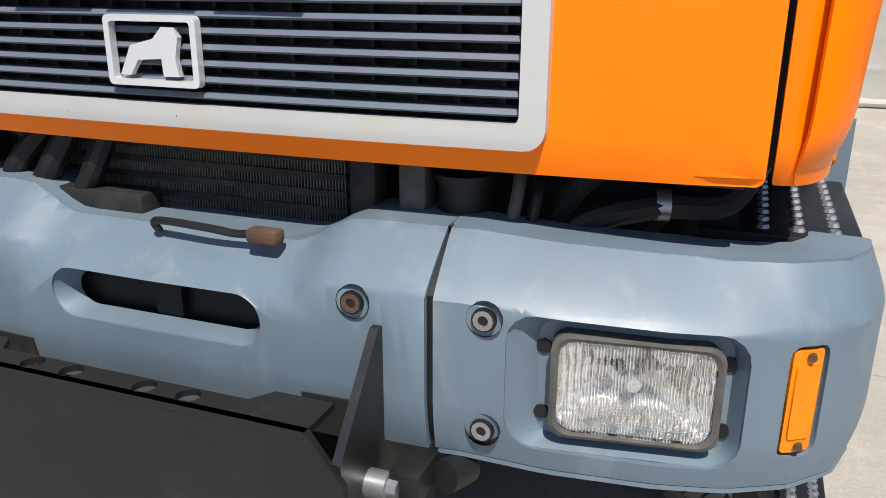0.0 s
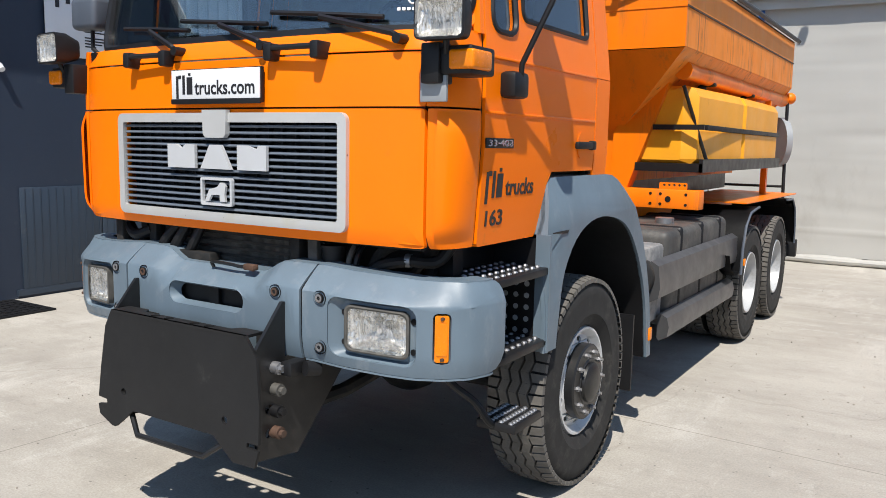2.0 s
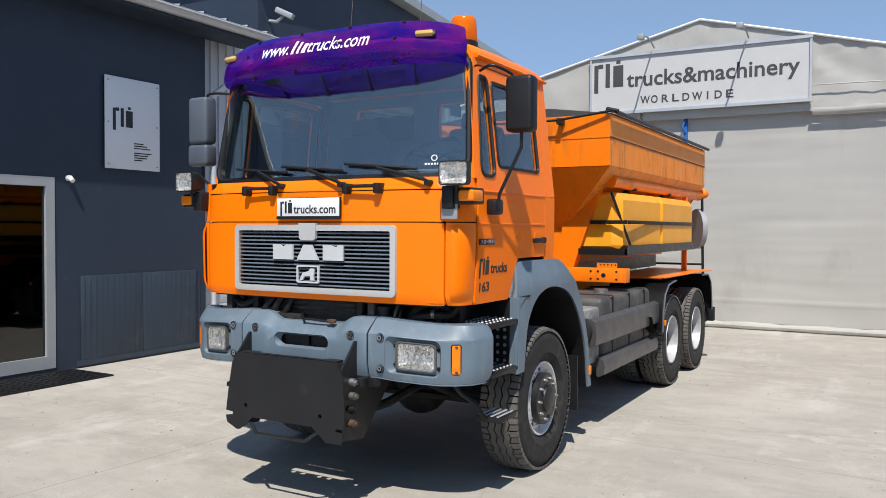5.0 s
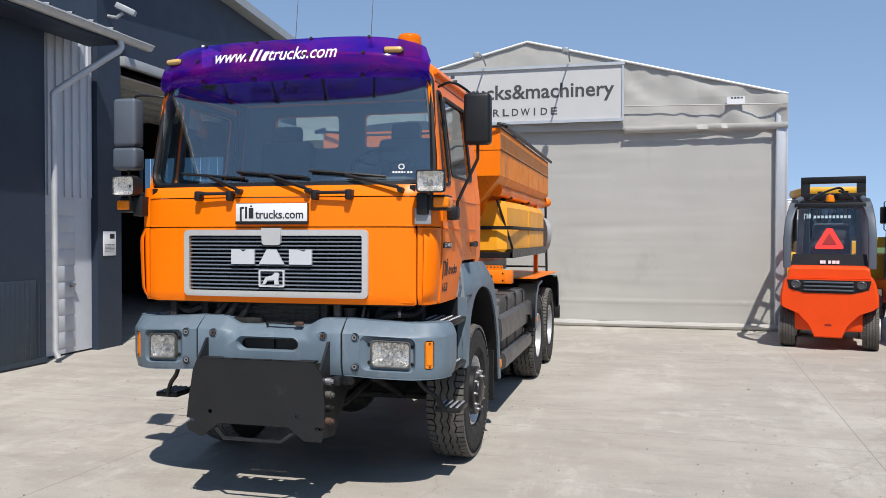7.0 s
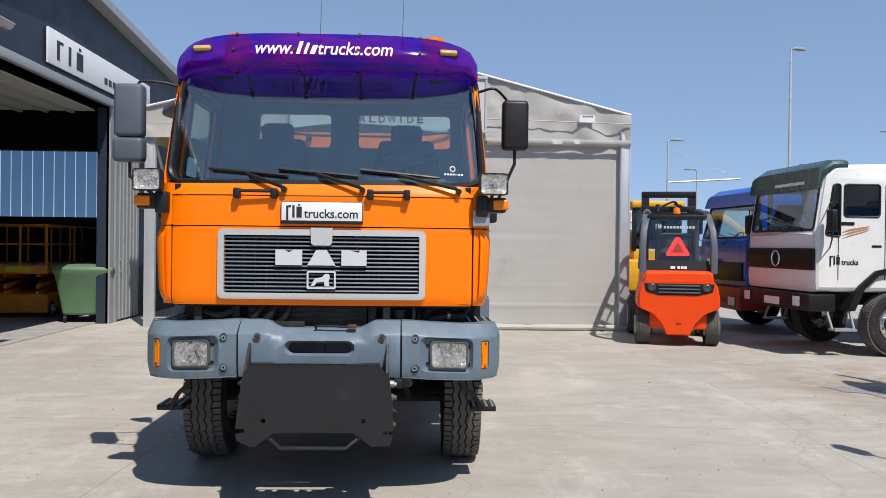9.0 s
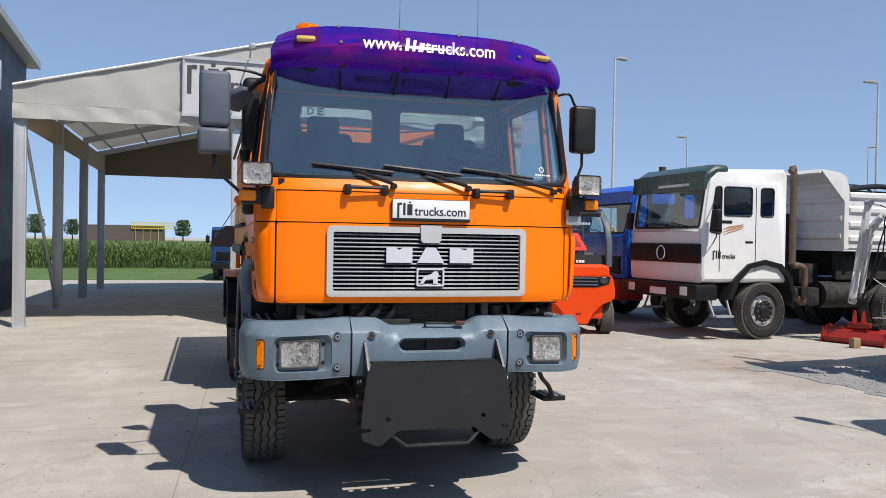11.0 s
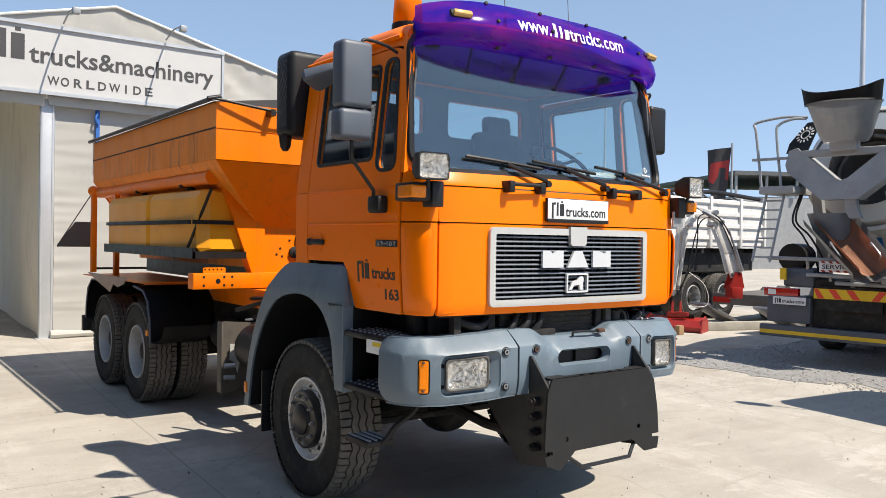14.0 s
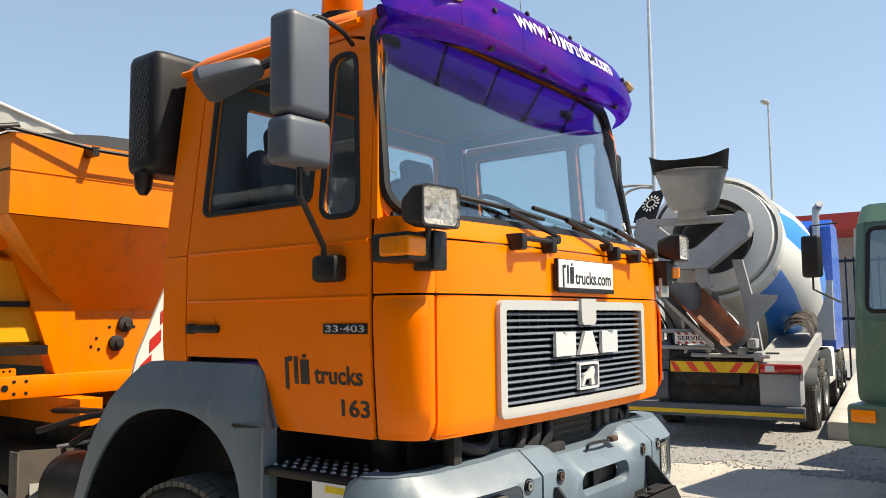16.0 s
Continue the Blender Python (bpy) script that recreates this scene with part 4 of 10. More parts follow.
# wipers and their bonnet handles
for x, dx, dz in ((0.93, -0.55, 0.075), (0.27, -0.42, 0.06), (-0.26, -0.36, 0.06)):
    bm = B()
    y = lambda xx, zz: screen_y(xx, zz) - 0.03
    a = Vector((x, nose(x, 2.17) - 0.012, 2.165))
    b = Vector((x + dx * 0.75, y(x + dx * 0.75, 2.28), 2.275))
    tube(bm, [a, a + Vector((-0.02, -0.02, 0.02)), b], 0.013, 6)
    wp = part("wiper", bm, BLACK, truck)
    bm = B()
    c = b + Vector((-0.27, 0, 0.035))
    d = b + Vector((0.28, 0, -0.012))
    tube(bm, [Vector((p.x, y(p.x, p.z) + 0.012, p.z)) for p in (c, c.lerp(d, 0.33), c.lerp(d, 0.66), d)], 0.011, 6)
    part("blade", bm, BLACK, wp)
    bm = B()
    cyl(bm, a + Vector((0, 0.03, 0)), a + Vector((0, -0.028, 0)), 0.02)
    part("pivot", bm, BLACK, wp)
for x in (-0.45, 0.45):
    bm = B()
    for d in (-0.125, 0.125):
        box(bm, x + d - 0.022, x + d + 0.022, -0.045, 0.05, 2.10, 2.17, 0.01)
    tube(bm, [(x - 0.125, -0.03, 2.15), (x + 0.125, -0.03, 2.15)], 0.012)
    part("grab_handle", bm, BLACK, truck)

# work lamps, indicators, brackets
for name, s in SIDES:
    bm = B()
    t = pose(s * 1.165, -0.055, 2.215, 0, 0, s * 6)
    loft(bm, [[t @ Vector((u, 0.075, v)) for u, v in rrect(-0.085, 0.085, -0.063, 0.063, 0.018, 4)], [t @ Vector((u, -0.006, v)) for u, v in rrect(-0.088, 0.088, -0.066, 0.066, 0.018, 4)], [t @ Vector((u, -0.006, v)) for u, v in rrect(-0.098, 0.098, -0.075, 0.075, 0.022, 4)], [t @ Vector((u, 0.05, v)) for u, v in rrect(-0.096, 0.096, -0.074, 0.074, 0.022, 4)], [t @ Vector((u, 0.13, v)) for u, v in rrect(-0.065, 0.065, -0.05, 0.05, 0.03, 4)]], caps=True)
    lamp = part("work_lamp", bm, BLACK, truck, "rectangular work lamp with clear ribbed glass")
    bm = B()
    bowl = lambda k, d: [t @ Vector((u * k, d, v * k)) for u, v in rrect(-0.086, 0.086, -0.064, 0.064, 0.018, 5)]
    loft(bm, [bowl(1, 0.0), bowl(0.9, 0.025), bowl(0.7, 0.045), bowl(0.4, 0.058), bowl(0.12, 0.062)], caps=False)
    part("reflector", bm, WORK_REFLECTOR, lamp)
    bm = B()
    panel(bm, rrect(-0.09, 0.09, -0.068, 0.068, 0.018, 4), (), lambda u, v, w: t @ Vector((u, -0.006 - w, v)), 0.006)
    part("lens", bm, HEADLAMP, lamp).visible_shadow = False
    bm = B()
    box(bm, *sorted((s * 1.06, s * 1.258)), 0.015, 0.19, 2.025, 2.128, 0.012)
    box(bm, *sorted((s * 1.05, s * 1.13)), 0.0, 0.1, 1.995, 2.14, 0.008)
    tube(bm, [(s * 1.15, 0.02, 2.10), (s * 1.16, 0.0, 2.15)], 0.012)
    ind = part("indicator_housing", bm, BLACK, truck)
    bm = B()
    box(bm, *sorted((s * 1.165, s * 1.272)), 0.004, 0.145, 2.042, 2.113, 0.012, 3)
    part("lens", bm, AMBER, ind, "amber indicator lens")
bm = B()
box(bm, 1.03, 1.145, 0.03, 0.045, 1.93, 2.04, 0.004)
part("bracket_plate", bm, GREY_SHEET, truck)

# mirrors
def mirror(s, x, y, z0, z1, w, d, small=None):
    bm = B()
    box(bm, s * x - w / 2, s * x + w / 2, y - d / 2, y + d / 2, z0, z1, 0.03, 3)
    ob = part("wing_mirror", bm, BUMPER_DARK if s < 0 else BLACK, truck)
    bm = B()
    box(bm, s * x - w / 2 + 0.02, s * x + w / 2 - 0.02, y + d / 2 - 0.004, y + d / 2 + 0.004, z0 + 0.02, z1 - 0.02, 0.003)
    part("mirror_glass", bm, CHROME, ob)
    if small:
        bm = B()
        box(bm, s * x - w / 2 - 0.008, s * x + w / 2 + 0.004, y - d / 2, y + d / 2, small[0], small[1], 0.03, 3)
        part("wide_angle_mirror", bm, BUMPER_DARK, ob)
    bm = B()
    tube(bm, smooth_path([(s * 1.09, 0.44, 2.93), (s * 1.2, 0.40, 2.95), (s * (x - 0.08), y, z1 + 0.025), (s * (x - 0.05), y, z1 - 0.02)]), 0.010)
    part("mirror_arm", bm, BLACK, ob)
    bm = B()
    zb = small[0] if small else z0
    tube(bm, [(s * x, y, zb + 0.02), (s * x, y, zb - 0.10), (s * 1.23, 0.46, 2.10), (s * 1.22, 0.47, 2.03)], 0.012)
    part("mirror_arm", bm, BLACK, ob)
    bm = B()
    box(bm, s * 1.155, s * 1.235, 0.40, 0.53, 1.965, 2.07, 0.02)
    part("arm_foot", bm, BLACK, ob)


mirror(-1, 1.43, 0.38, 2.55, 2.93, 0.205, 0.13, (2.37, 2.545))
mirror(1, 1.37, 0.50, 2.51, 2.88, 0.195, 0.12)
# kerb mirror over the passenger door
bm = B()
far, near_ = Vector((-1.335, 1.10, 2.82)), Vector((-1.18, 0.89, 2.91))
d = (far - near_).normalized()
side = d.cross(Vector((0.35, -0.1, 1))).normalized()
up = side.cross(d)
rings = []
for t, w, h in ((0.0, 0.03, 0.015), (0.08, 0.055, 0.025), (0.45, 0.080, 0.035), (0.9, 0.10, 0.042), (1.0, 0.085, 0.03)):
    c = near_.lerp(far, t)
    rings.append([c + side * (u * w) + up * (v * h) for u, v in rrect(-1, 1, -1, 1, 0.35, 3)])
loft(bm, rings)
kerb_mirror = part("kerb_mirror", bm, BUMPER_DARK, truck, "grey shell of the kerb mirror")
bm = B()
tube(bm, [(-1.06, 0.80, 2.99), (-1.12, 0.83, 2.96), near_], 0.02)
part("mirror_arm", bm, BLACK, kerb_mirror)

# air intake behind the cab
# paler grey than the box: the rims' glint is put into their colour
HOLE_RIM = mat("glint_grey_hole_rim", (0.26, 0.265, 0.28), 0.4, var=0.2)
bm = B()
box(bm, -1.20, -0.86, 1.65, 1.91, 2.54, 3.16, 0.055, 4)
box(bm, -0.85, -0.65, 1.65, 1.85, 1.6, 2.7, 0.04, 3)
loft(bm, [[(-1.17 + 0.05 * math.cos(a) * k, 1.78 + 0.045 * math.sin(a) * k, z) for a in steps(0, 2 * math.pi, 10)[:-1]] for z, k in ((2.55, 1), (2.47, 0.8), (2.44, 0.4))])
intake = part("air_intake", bm, BLACK, truck, "black intake box with a pierced side")
hole = None
for i in range(15):
    for j in range(3):
        m = pose(-1.2, 1.725 + j * 0.05 + (i % 2) * 0.012, 2.63 + i * 0.032, 0, 90, 0)
        if hole is None:
            bm = B()
            lathe(bm, [(0.0190, -0.001), (0.0175, 0.0030), (0.0125, 0.0030), (0.0120, -0.001)], 10)
            hole = part("hole_rim", bm, HOLE_RIM, intake)
            hole.matrix_basis = m
        else:
            again(hole, m)

# badges and lettering on the doors
for name, s in SIDES:
    side = "l" if s > 0 else "r"
    at = lambda y0, z, d=0.0: facing(s * (1.167 + d), y0, z, side)
    y_start = (lambda a, b: a) if s > 0 else (lambda a, b: b)
    bm = B()
    box(bm, s * 1.164, s * 1.171, 0.292, 0.525, 1.765, 1.805, 0.003)
    badge = part("model_badge", bm, BLACK, truck)
    lettering("model_number", "33\u00b7403", facing(s * 1.172, y_start(0.305, 0.512), 1.773, side), 0.037, CHROME, badge, 0.001, width=0.205)
    bm = B()
    house_mark(bm, facing(s * (belt(1.565) + 0.0016), y_start(0.315, 0.76), 1.565, side) @ pose(0, 0, 0, 4), 0.115, 0.0012)
    part("house_mark", bm, INK, truck)
    lettering("trucks_word", "trucks", facing(s * (belt(1.572) + 0.0016), y_start(0.49, 0.585), 1.572, side) @ pose(0, 0, 0, 4), 0.10, INK, truck, 0.0012, width=0.26)
    lettering("fleet_number", "163", facing(s * (belt(1.452) + 0.0016), y_start(0.315, 0.465), 1.452, side) @ pose(0, 0, 0, 4), 0.09, INK, truck, 0.0012, width=0.145)

# bumper
PLAN = [(0.0, -0.105), (0.3, -0.10), (0.55, -0.088), (0.75, -0.066), (0.92, -0.030), (1.04, 0.012), (1.135, 0.062), (1.212, 0.14), (1.246, 0.24), (1.252, 0.30), (1.252, 0.34)]
_len = [0.0]
for a, b in zip(PLAN, PLAN[1:]):
    _len.append(_len[-1] + math.dist(a, b))


def along(s):
    """Point and outward normal of the bumper's plan at a length along it from the middle."""
    s = min(max(s, 0), _len[-1] - 1e-6)
    k = max(i for i in range(len(PLAN) - 1) if _len[i] <= s)
    t = (s - _len[k]) / (_len[k + 1] - _len[k])
    tang = lambda i: Vector((PLAN[min(i + 1, len(PLAN) - 1)][0] - PLAN[max(i - 1, 0)][0], PLAN[min(i + 1, len(PLAN) - 1)][1] - PLAN[max(i - 1, 0)][1], 0)).normalized()
    d = tang(k).lerp(tang(k + 1), t).normalized()
    p = Vector((PLAN[k][0] + (PLAN[k + 1][0] - PLAN[k][0]) * t, PLAN[k][1] + (PLAN[k + 1][1] - PLAN[k][1]) * t, 0))
    return p, Vector((d.y, -d.x, 0))


def roll(u):
    """The top edge rolls back less towards the bumper's end."""
    return 1 - 0.68 * min(1.0, max(0.0, (u - 0.98) / 0.36))


def set_in(v, k=1.0):
    """How far the bumper's face lies behind its plan at a height."""
    d = 0.0
    if v > 1.185:
        d += k * 1.75 * (v - 1.185) ** 1.15
    if v < 1.0:
        d += 0.75 * (1.0 - v) ** 1.6
    return d


def bump_at(s, side, u, v, w):
    p, n = along(u)
    q = p - n * (set_in(v, roll(u)) + w)
    drop = 0.011 * min(1, max(0, (u - 0.60) / 0.14)) + 0.016 * min(1, max(0, (u - 0.74) / 0.29))
    return Vector((side * q.x, q.y, v - drop))


BZ = [0.92, 0.94, 0.97, 1.0, 1.185, 1.195, 1.21, 1.225, 1.24, 1.255, 1.268]
hl_out = rrect(0.675, 1.055, 0.945, 1.185, 0.05, 4)
il = rrect(1.118, 1.19, 0.965, 1.165, 0.02, 3)
for name, s in SIDES:
    f = lambda u, v, w: bump_at(0, s, u, v, w)
    bm = B()
    end = _len[-1]
    panel(bm, [(0.555, 0.905), (end - 0.09, 0.905), (end - 0.045, 0.915), (end - 0.015, 0.94), (end, 0.98), (end, 1.235), (end - 0.012, 1.257), (end - 0.035, 1.271), (end - 0.07, 1.275), (0.555, 1.275)], [hl_out, il], f, 0.012, steps(0.6, end - 0.02, 26), BZ)
    panel(bm, rrect(0.555, end - 0.05, 0.0, 0.10, 0.01, 2), (), lambda u, v, w: (lambda p, n: Vector((s * (p - n * (set_in(1.275, roll(u)) + v)).x, (p - n * (set_in(1.275, roll(u)) + v)).y, bump_at(0, 1, u, 1.272, 0).z + w)))(*along(u)), 0.008, steps(0.6, end - 0.1, 24))
    panel(bm, rrect(0.555, end - 0.05, 0.0, 0.12, 0.01, 2), (), lambda u, v, w: (lambda p, n: Vector((s * (p - n * (set_in(0.905) + v)).x, (p - n * (set_in(0.905) + v)).y, bump_at(0, 1, u, 0.903, 0).z - w)))(*along(u)), 0.008, steps(0.6, end - 0.1, 24))
    # flared pocket of the headlamp
    a = [f(u, v, 0.006) for u, v in hl_out]
    b = [f(u, v, 0.040) for u, v in rrect(0.725, 1.045, 0.958, 1.168, 0.03, 4)]
    loft(bm, [a, b], caps=False)
    panel(bm, rrect(0.724, 1.046, 0.957, 1.169, 0.03, 4), [rrect(0.765, 1.005, 0.99, 1.14, 0.02, 4)], lambda u, v, w: f(u, v, 0.04 + w), 0.004, steps(0.74, 1.03, 6))
    a = [f(u, v, 0.006) for u, v in il]
    b = [f(u, v, 0.034) for u, v in rrect(1.125, 1.183, 0.972, 1.158, 0.01, 3)]
    loft(bm, [a, b], caps=False)
    corner_piece = part("bumper_corner", bm, BUMPER, truck, "grey plastic bumper corner", smooth=40)
    # headlamp
    bm = B()
    loft(bm, [[f(u, v, w) for u, v in rrect(0.755 - g, 1.015 + g, 0.980 - g, 1.150 + g, 0.028, 4)] for w, g in ((0.045, 0.008), (0.012, 0.008), (0.010, 0.002), (0.014, -0.004))], caps=False)
    head = part("headlamp", bm, STEEL_DIRTY, corner_piece, "rectangular headlamp with ribbed glass")
    bm = B()
    panel(bm, rrect(0.759, 1.011, 0.984, 1.146, 0.024, 4), (), lambda u, v, w: f(u, v, 0.016 + w) , 0.006, steps(0.76, 1.0, 6))
    part("lens", bm, HEADLAMP, head).visible_shadow = False
    bm = B()
    rr = lambda k, w, c=0.885: [f(c + (u - 0.885) * k, 1.065 + (v - 1.065) * k, w) for u, v in rrect(0.759, 1.011, 0.984, 1.146, 0.024, 5)]
    loft(bm, [rr(1, 0.022), rr(0.93, 0.04), rr(0.78, 0.065), rr(0.55, 0.088), rr(0.28, 0.102), rr(0.10, 0.106)], caps=False)
    part("reflector", bm, REFLECTOR, head)
    bm = B()
    p0 = f(0.885, 1.0625, 0.10)
    n0 = (f(0.885, 1.0625, 0.0) - p0).normalized()
    cyl(bm, p0, p0 + n0 * 0.05, 0.014, 0.012, 12)
    part("bulb", bm, CHROME, head)
    for u in (0.733, 1.036):
        for v in (1.00, 1.12):
            bm = B()
            t = f(u, v, 0.036)
            cyl(bm, t, t + Vector((0, 0.02, 0)), 0.013, n=8)
            part("adjuster_hole", bm, BLACK, head)
    # side indicator
    bm = B()
    panel(bm, rrect(1.126, 1.182, 0.973, 1.157, 0.008, 3), (), lambda u, v, w: f(u, v, 0.004 + w), 0.03, [1.14, 1.154, 1.168])
    ind = part("indicator", bm, AMBER, corner_piece, "tall amber indicator lens")
    bm = B()
    panel(bm, rrect(1.133, 1.175, 1.0, 1.13, 0.006, 3), (), lambda u, v, w: f(u, v, 0.001 + w), 0.004)
    part("inner_lens", bm, AMBER, ind)
    bm = B()
    bm.free()
    for v in (0.985, 1.145):
        bm = B()
        t = f(1.154, v, 0.0)
        cyl(bm, t + Vector((0, 0.01, 0)), t + Vector((0, -0.003, 0)), 0.007, n=8)
        part("screw", bm, RUST, ind)
    for v in (1.165, 0.965):
        t = f(0.64, v, 0.0)
        bm = B()
        lathe(bm, [(0.030, 0.004), (0.030, -0.004), (0.021, -0.006), (0.020, 0.008), (0.001, 0.008)], 18, Matrix.Translation(t) @ pose(0, 0, 0, 90))
        cup = part("bolt_cup", bm, BLACK, corner_piece)
        bm = B()
        lathe(bm, [(0.001, 0.004), (0.007, 0.004), (0.009, 0.010), (0.017, 0.010), (0.017, -0.004)], 12, Matrix.Translation(t) @ pose(0, 0, 0, 90))
        part("bolt", bm, STEEL, cup)

# bumper middle with its dip and slot
slot = rrect(-0.235, 0.235, 1.048, 1.148, 0.049, 8)
def mid_z(u):
    """The top edge of the bumper's middle, with its dip."""
    a = abs(u)
    t = min(1.0, max(0.0, (a - 0.25) / 0.13))
    return 1.222 + 0.054 * t * t * (3 - 2 * t)


def fm(u, v, w):
    p, n = along(abs(u))
    lift = 1.275 - mid_z(u)
    return Vector((u, p.y + set_in(v + lift * min(1, max(0, (v - 1.0) / 0.2))) + w, v))


top = [(x, mid_z(x)) for x in steps(0.540, -0.542, 30)]
bm = B()
panel(bm, [(-0.540, 0.90), (0.540, 0.90)] + top, [slot], fm, 0.012, steps(-0.5, 0.5, 30), BZ)
loft(bm, [[fm(u, v, 0.004) for u, v in slot], [fm(u * 0.93, 1.095 + (v - 1.098) * 0.80, 0.03) for u, v in slot], [fm(u * 0.90, 1.094 + (v - 1.098) * 0.72, 0.05) for u, v in slot]], caps=False)
panel(bm, [(-0.540, 0), (0.540, 0), (0.540, 0.14), (-0.540, 0.14)], (), lambda u, v, w: Vector((u, fm(u, mid_z(u), 0).y + v, mid_z(u) + w - 0.004)), 0.006, steps(-0.5, 0.5, 30))
middle = part("bumper_middle", bm, BUMPER, truck, "grey plastic bumper middle with a towing slot", smooth=40)
for x in (0.5485, -0.5485):
    bm = B()
    panel(bm, [(x - 0.012, 0.91), (x + 0.012, 0.91), (x + 0.012, mid_z(x) - 0.012), (x - 0.012, mid_z(x) - 0.012)], (), lambda u, v, w: fm(u, v, w + 0.016), 0.02, (), BZ)
    part("bumper_seam", bm, BLACK, middle)
bm = B()
box(bm, -0.25, 0.25, -0.03, -0.01, 1.03, 1.16)
box(bm, -0.03, 0.03, -0.05, -0.01, 1.06, 1.14)
part("slot_back", bm, BLACK, middle)
for x in (-0.415, 0.415):
    t = fm(x, 1.165, 0)
    bm = B()
    lathe(bm, [(0.030, 0.004), (0.030, -0.004), (0.021, -0.006), (0.020, 0.008), (0.001, 0.008)], 18, Matrix.Translation(t) @ pose(0, 0, 0, 90))
    cup = part("bolt_cup", bm, BLACK, middle)
    bm = B()
    lathe(bm, [(0.001, 0.004), (0.007, 0.004), (0.009, 0.010), (0.017, 0.010), (0.017, -0.004)], 12, Matrix.Translation(t) @ pose(0, 0, 0, 90))
    part("bolt", bm, RUST, cup)
bm = B()
tube(bm, smooth_path([(-0.03, -0.02, 1.215), (-0.025, -0.03, 1.24), (0.09, -0.035, 1.240), (0.15, -0.03, 1.234), (0.20, -0.03, 1.240)]), 0.008)
latch = part("bonnet_latch", bm, BLACK_PAINT, truck, "black latch rod with rusty clip")
bm = B()
box(bm, 0.18, 0.245, -0.050, -0.015, 1.225, 1.252, 0.008)
part("clip", bm, RUST, latch)

# engine bay gap: radiator, hoses, cross tube
bm = B()
box(bm, -1.0, 1.0, 0.34, 0.42, 0.98, 1.44)
part("bay_back", bm, BLACK, truck)
bm = B()
box(bm, -0.52, 0.30, 0.13, 0.24, 1.05, 1.37)
cooler = part("oil_cooler", bm, DARK, truck, "oily dark cooler core")
for z in steps(1.15, 1.35, 6):
    bm = B()
    box(bm, -0.52, 0.30, 0.118, 0.128, z - 0.006, z + 0.006)
    fin = part("fin", bm, DARK, cooler)
bm = B()
for k in range(120):
    x = -0.51 + k * 0.00675
    box(bm, x, x + 0.0025, 0.122, 0.13, 1.10, 1.36)
core = tagged(part("cooler_core", bm, STEEL_DIRTY, cooler), kind="stuff")
bm = B()
tube(bm, [(-1.0, 0.12, 1.385), (-0.3, 0.10, 1.385), (1.0, 0.12, 1.385)], 0.026)
part("cross_tube", bm, DARK, truck)
bm = B()
box(bm, -0.50, -0.12, 0.04, 0.10, 1.215, 1.262, 0.006)
rail = part("bay_rail", bm, DARK, truck, "oily drilled rail")
for x in (0.34, 0.44, -0.60, -0.86):
    bm = B()
    box(bm, x - 0.028, x + 0.028, 0.10, 0.16, 1.10, 1.37, 0.01)
    part("bay_strut", bm, STEEL_DIRTY if x > 0.4 else DARK, truck)
for pts, r, m in (([(0.62, 0.20, 1.38), (0.63, 0.12, 1.30), (0.60, 0.12, 1.16)], 0.012, STEEL_DIRTY), ([(0.655, 0.22, 1.38), (0.665, 0.13, 1.31), (0.64, 0.12, 1.16)], 0.011, BLACK), ([(0.68, 0.16, 1.17), (0.74, 0.16, 1.265), (0.86, 0.20, 1.30), (0.97, 0.26, 1.30), (1.02, 0.30, 1.37)], 0.026, BLACK), ([(0.66, 0.20, 1.20), (0.72, 0.22, 1.32), (0.80, 0.28, 1.37)], 0.024, RUBBER), ([(0.80, 0.28, 1.20), (0.92, 0.30, 1.34), (1.0, 0.30, 1.38)], 0.030, BLACK), ([(-0.32, 0.08, 1.375), (-0.36, 0.06, 1.30), (-0.44, 0.08, 1.22)], 0.026, BLACK), ([(-0.40, 0.10, 1.375), (-0.46, 0.07, 1.30), (-0.52, 0.08, 1.22)], 0.024, BLACK), ([(-0.22, 0.08, 1.375), (-0.25, 0.06, 1.30), (-0.32, 0.08, 1.22)], 0.024, BLACK), ([(-0.62, 0.12, 1.33), (-0.72, 0.10, 1.30), (-0.86, 0.16, 1.34)], 0.028, BLACK)):
    bm = B()
    tube(bm, smooth_path(pts), r, 10)
    part("hose", bm, m, truck)
bm = B()
t = Vector((0.87, 0.203, 1.301))
cyl(bm, t + Vector((-0.012, 0, 0)), t + Vector((0.012, 0.006, 0)), 0.0285, n=14)
part("hose_clip", bm, STEEL, truck)
bm = B()
cyl(bm, (0.53, 0.14, 1.12), (0.53, 0.14, 1.33), 0.05)
cyl(bm, (0.53, 0.14, 1.33), (0.53, 0.14, 1.345), 0.056)
part("filter_can", bm, BLACK, truck)

# plough plate and its mount
out = [(-0.435, 1.01), (0.41, 1.01), (0.475, 0.93), (0.50, 0.74), (0.503, 0.585), (0.44, 0.585), (0.44, 0.565), (0.503, 0.56), (0.485, 0.49), (0.365, 0.487), (0.245, 0.575), (-0.265, 0.575), (-0.385, 0.482), (-0.41, 0.482), (-0.50, 0.52), (-0.512, 0.565), (-0.45, 0.575), (-0.45, 0.595), (-0.512, 0.60), (-0.50, 0.74), (-0.475, 0.93)]
bm = B()
panel(bm, out, [circle(0.31, 0.65, 0.016, 12), circle(-0.335, 0.65, 0.016, 12)], lambda u, v, w: Vector((u, -0.285 + 0.06 * (v - 0.6) + w, v)), 0.014)
mount = part("plough_plate", bm, PLOUGH, truck, "flat satin black plough mounting plate")
bm = B()
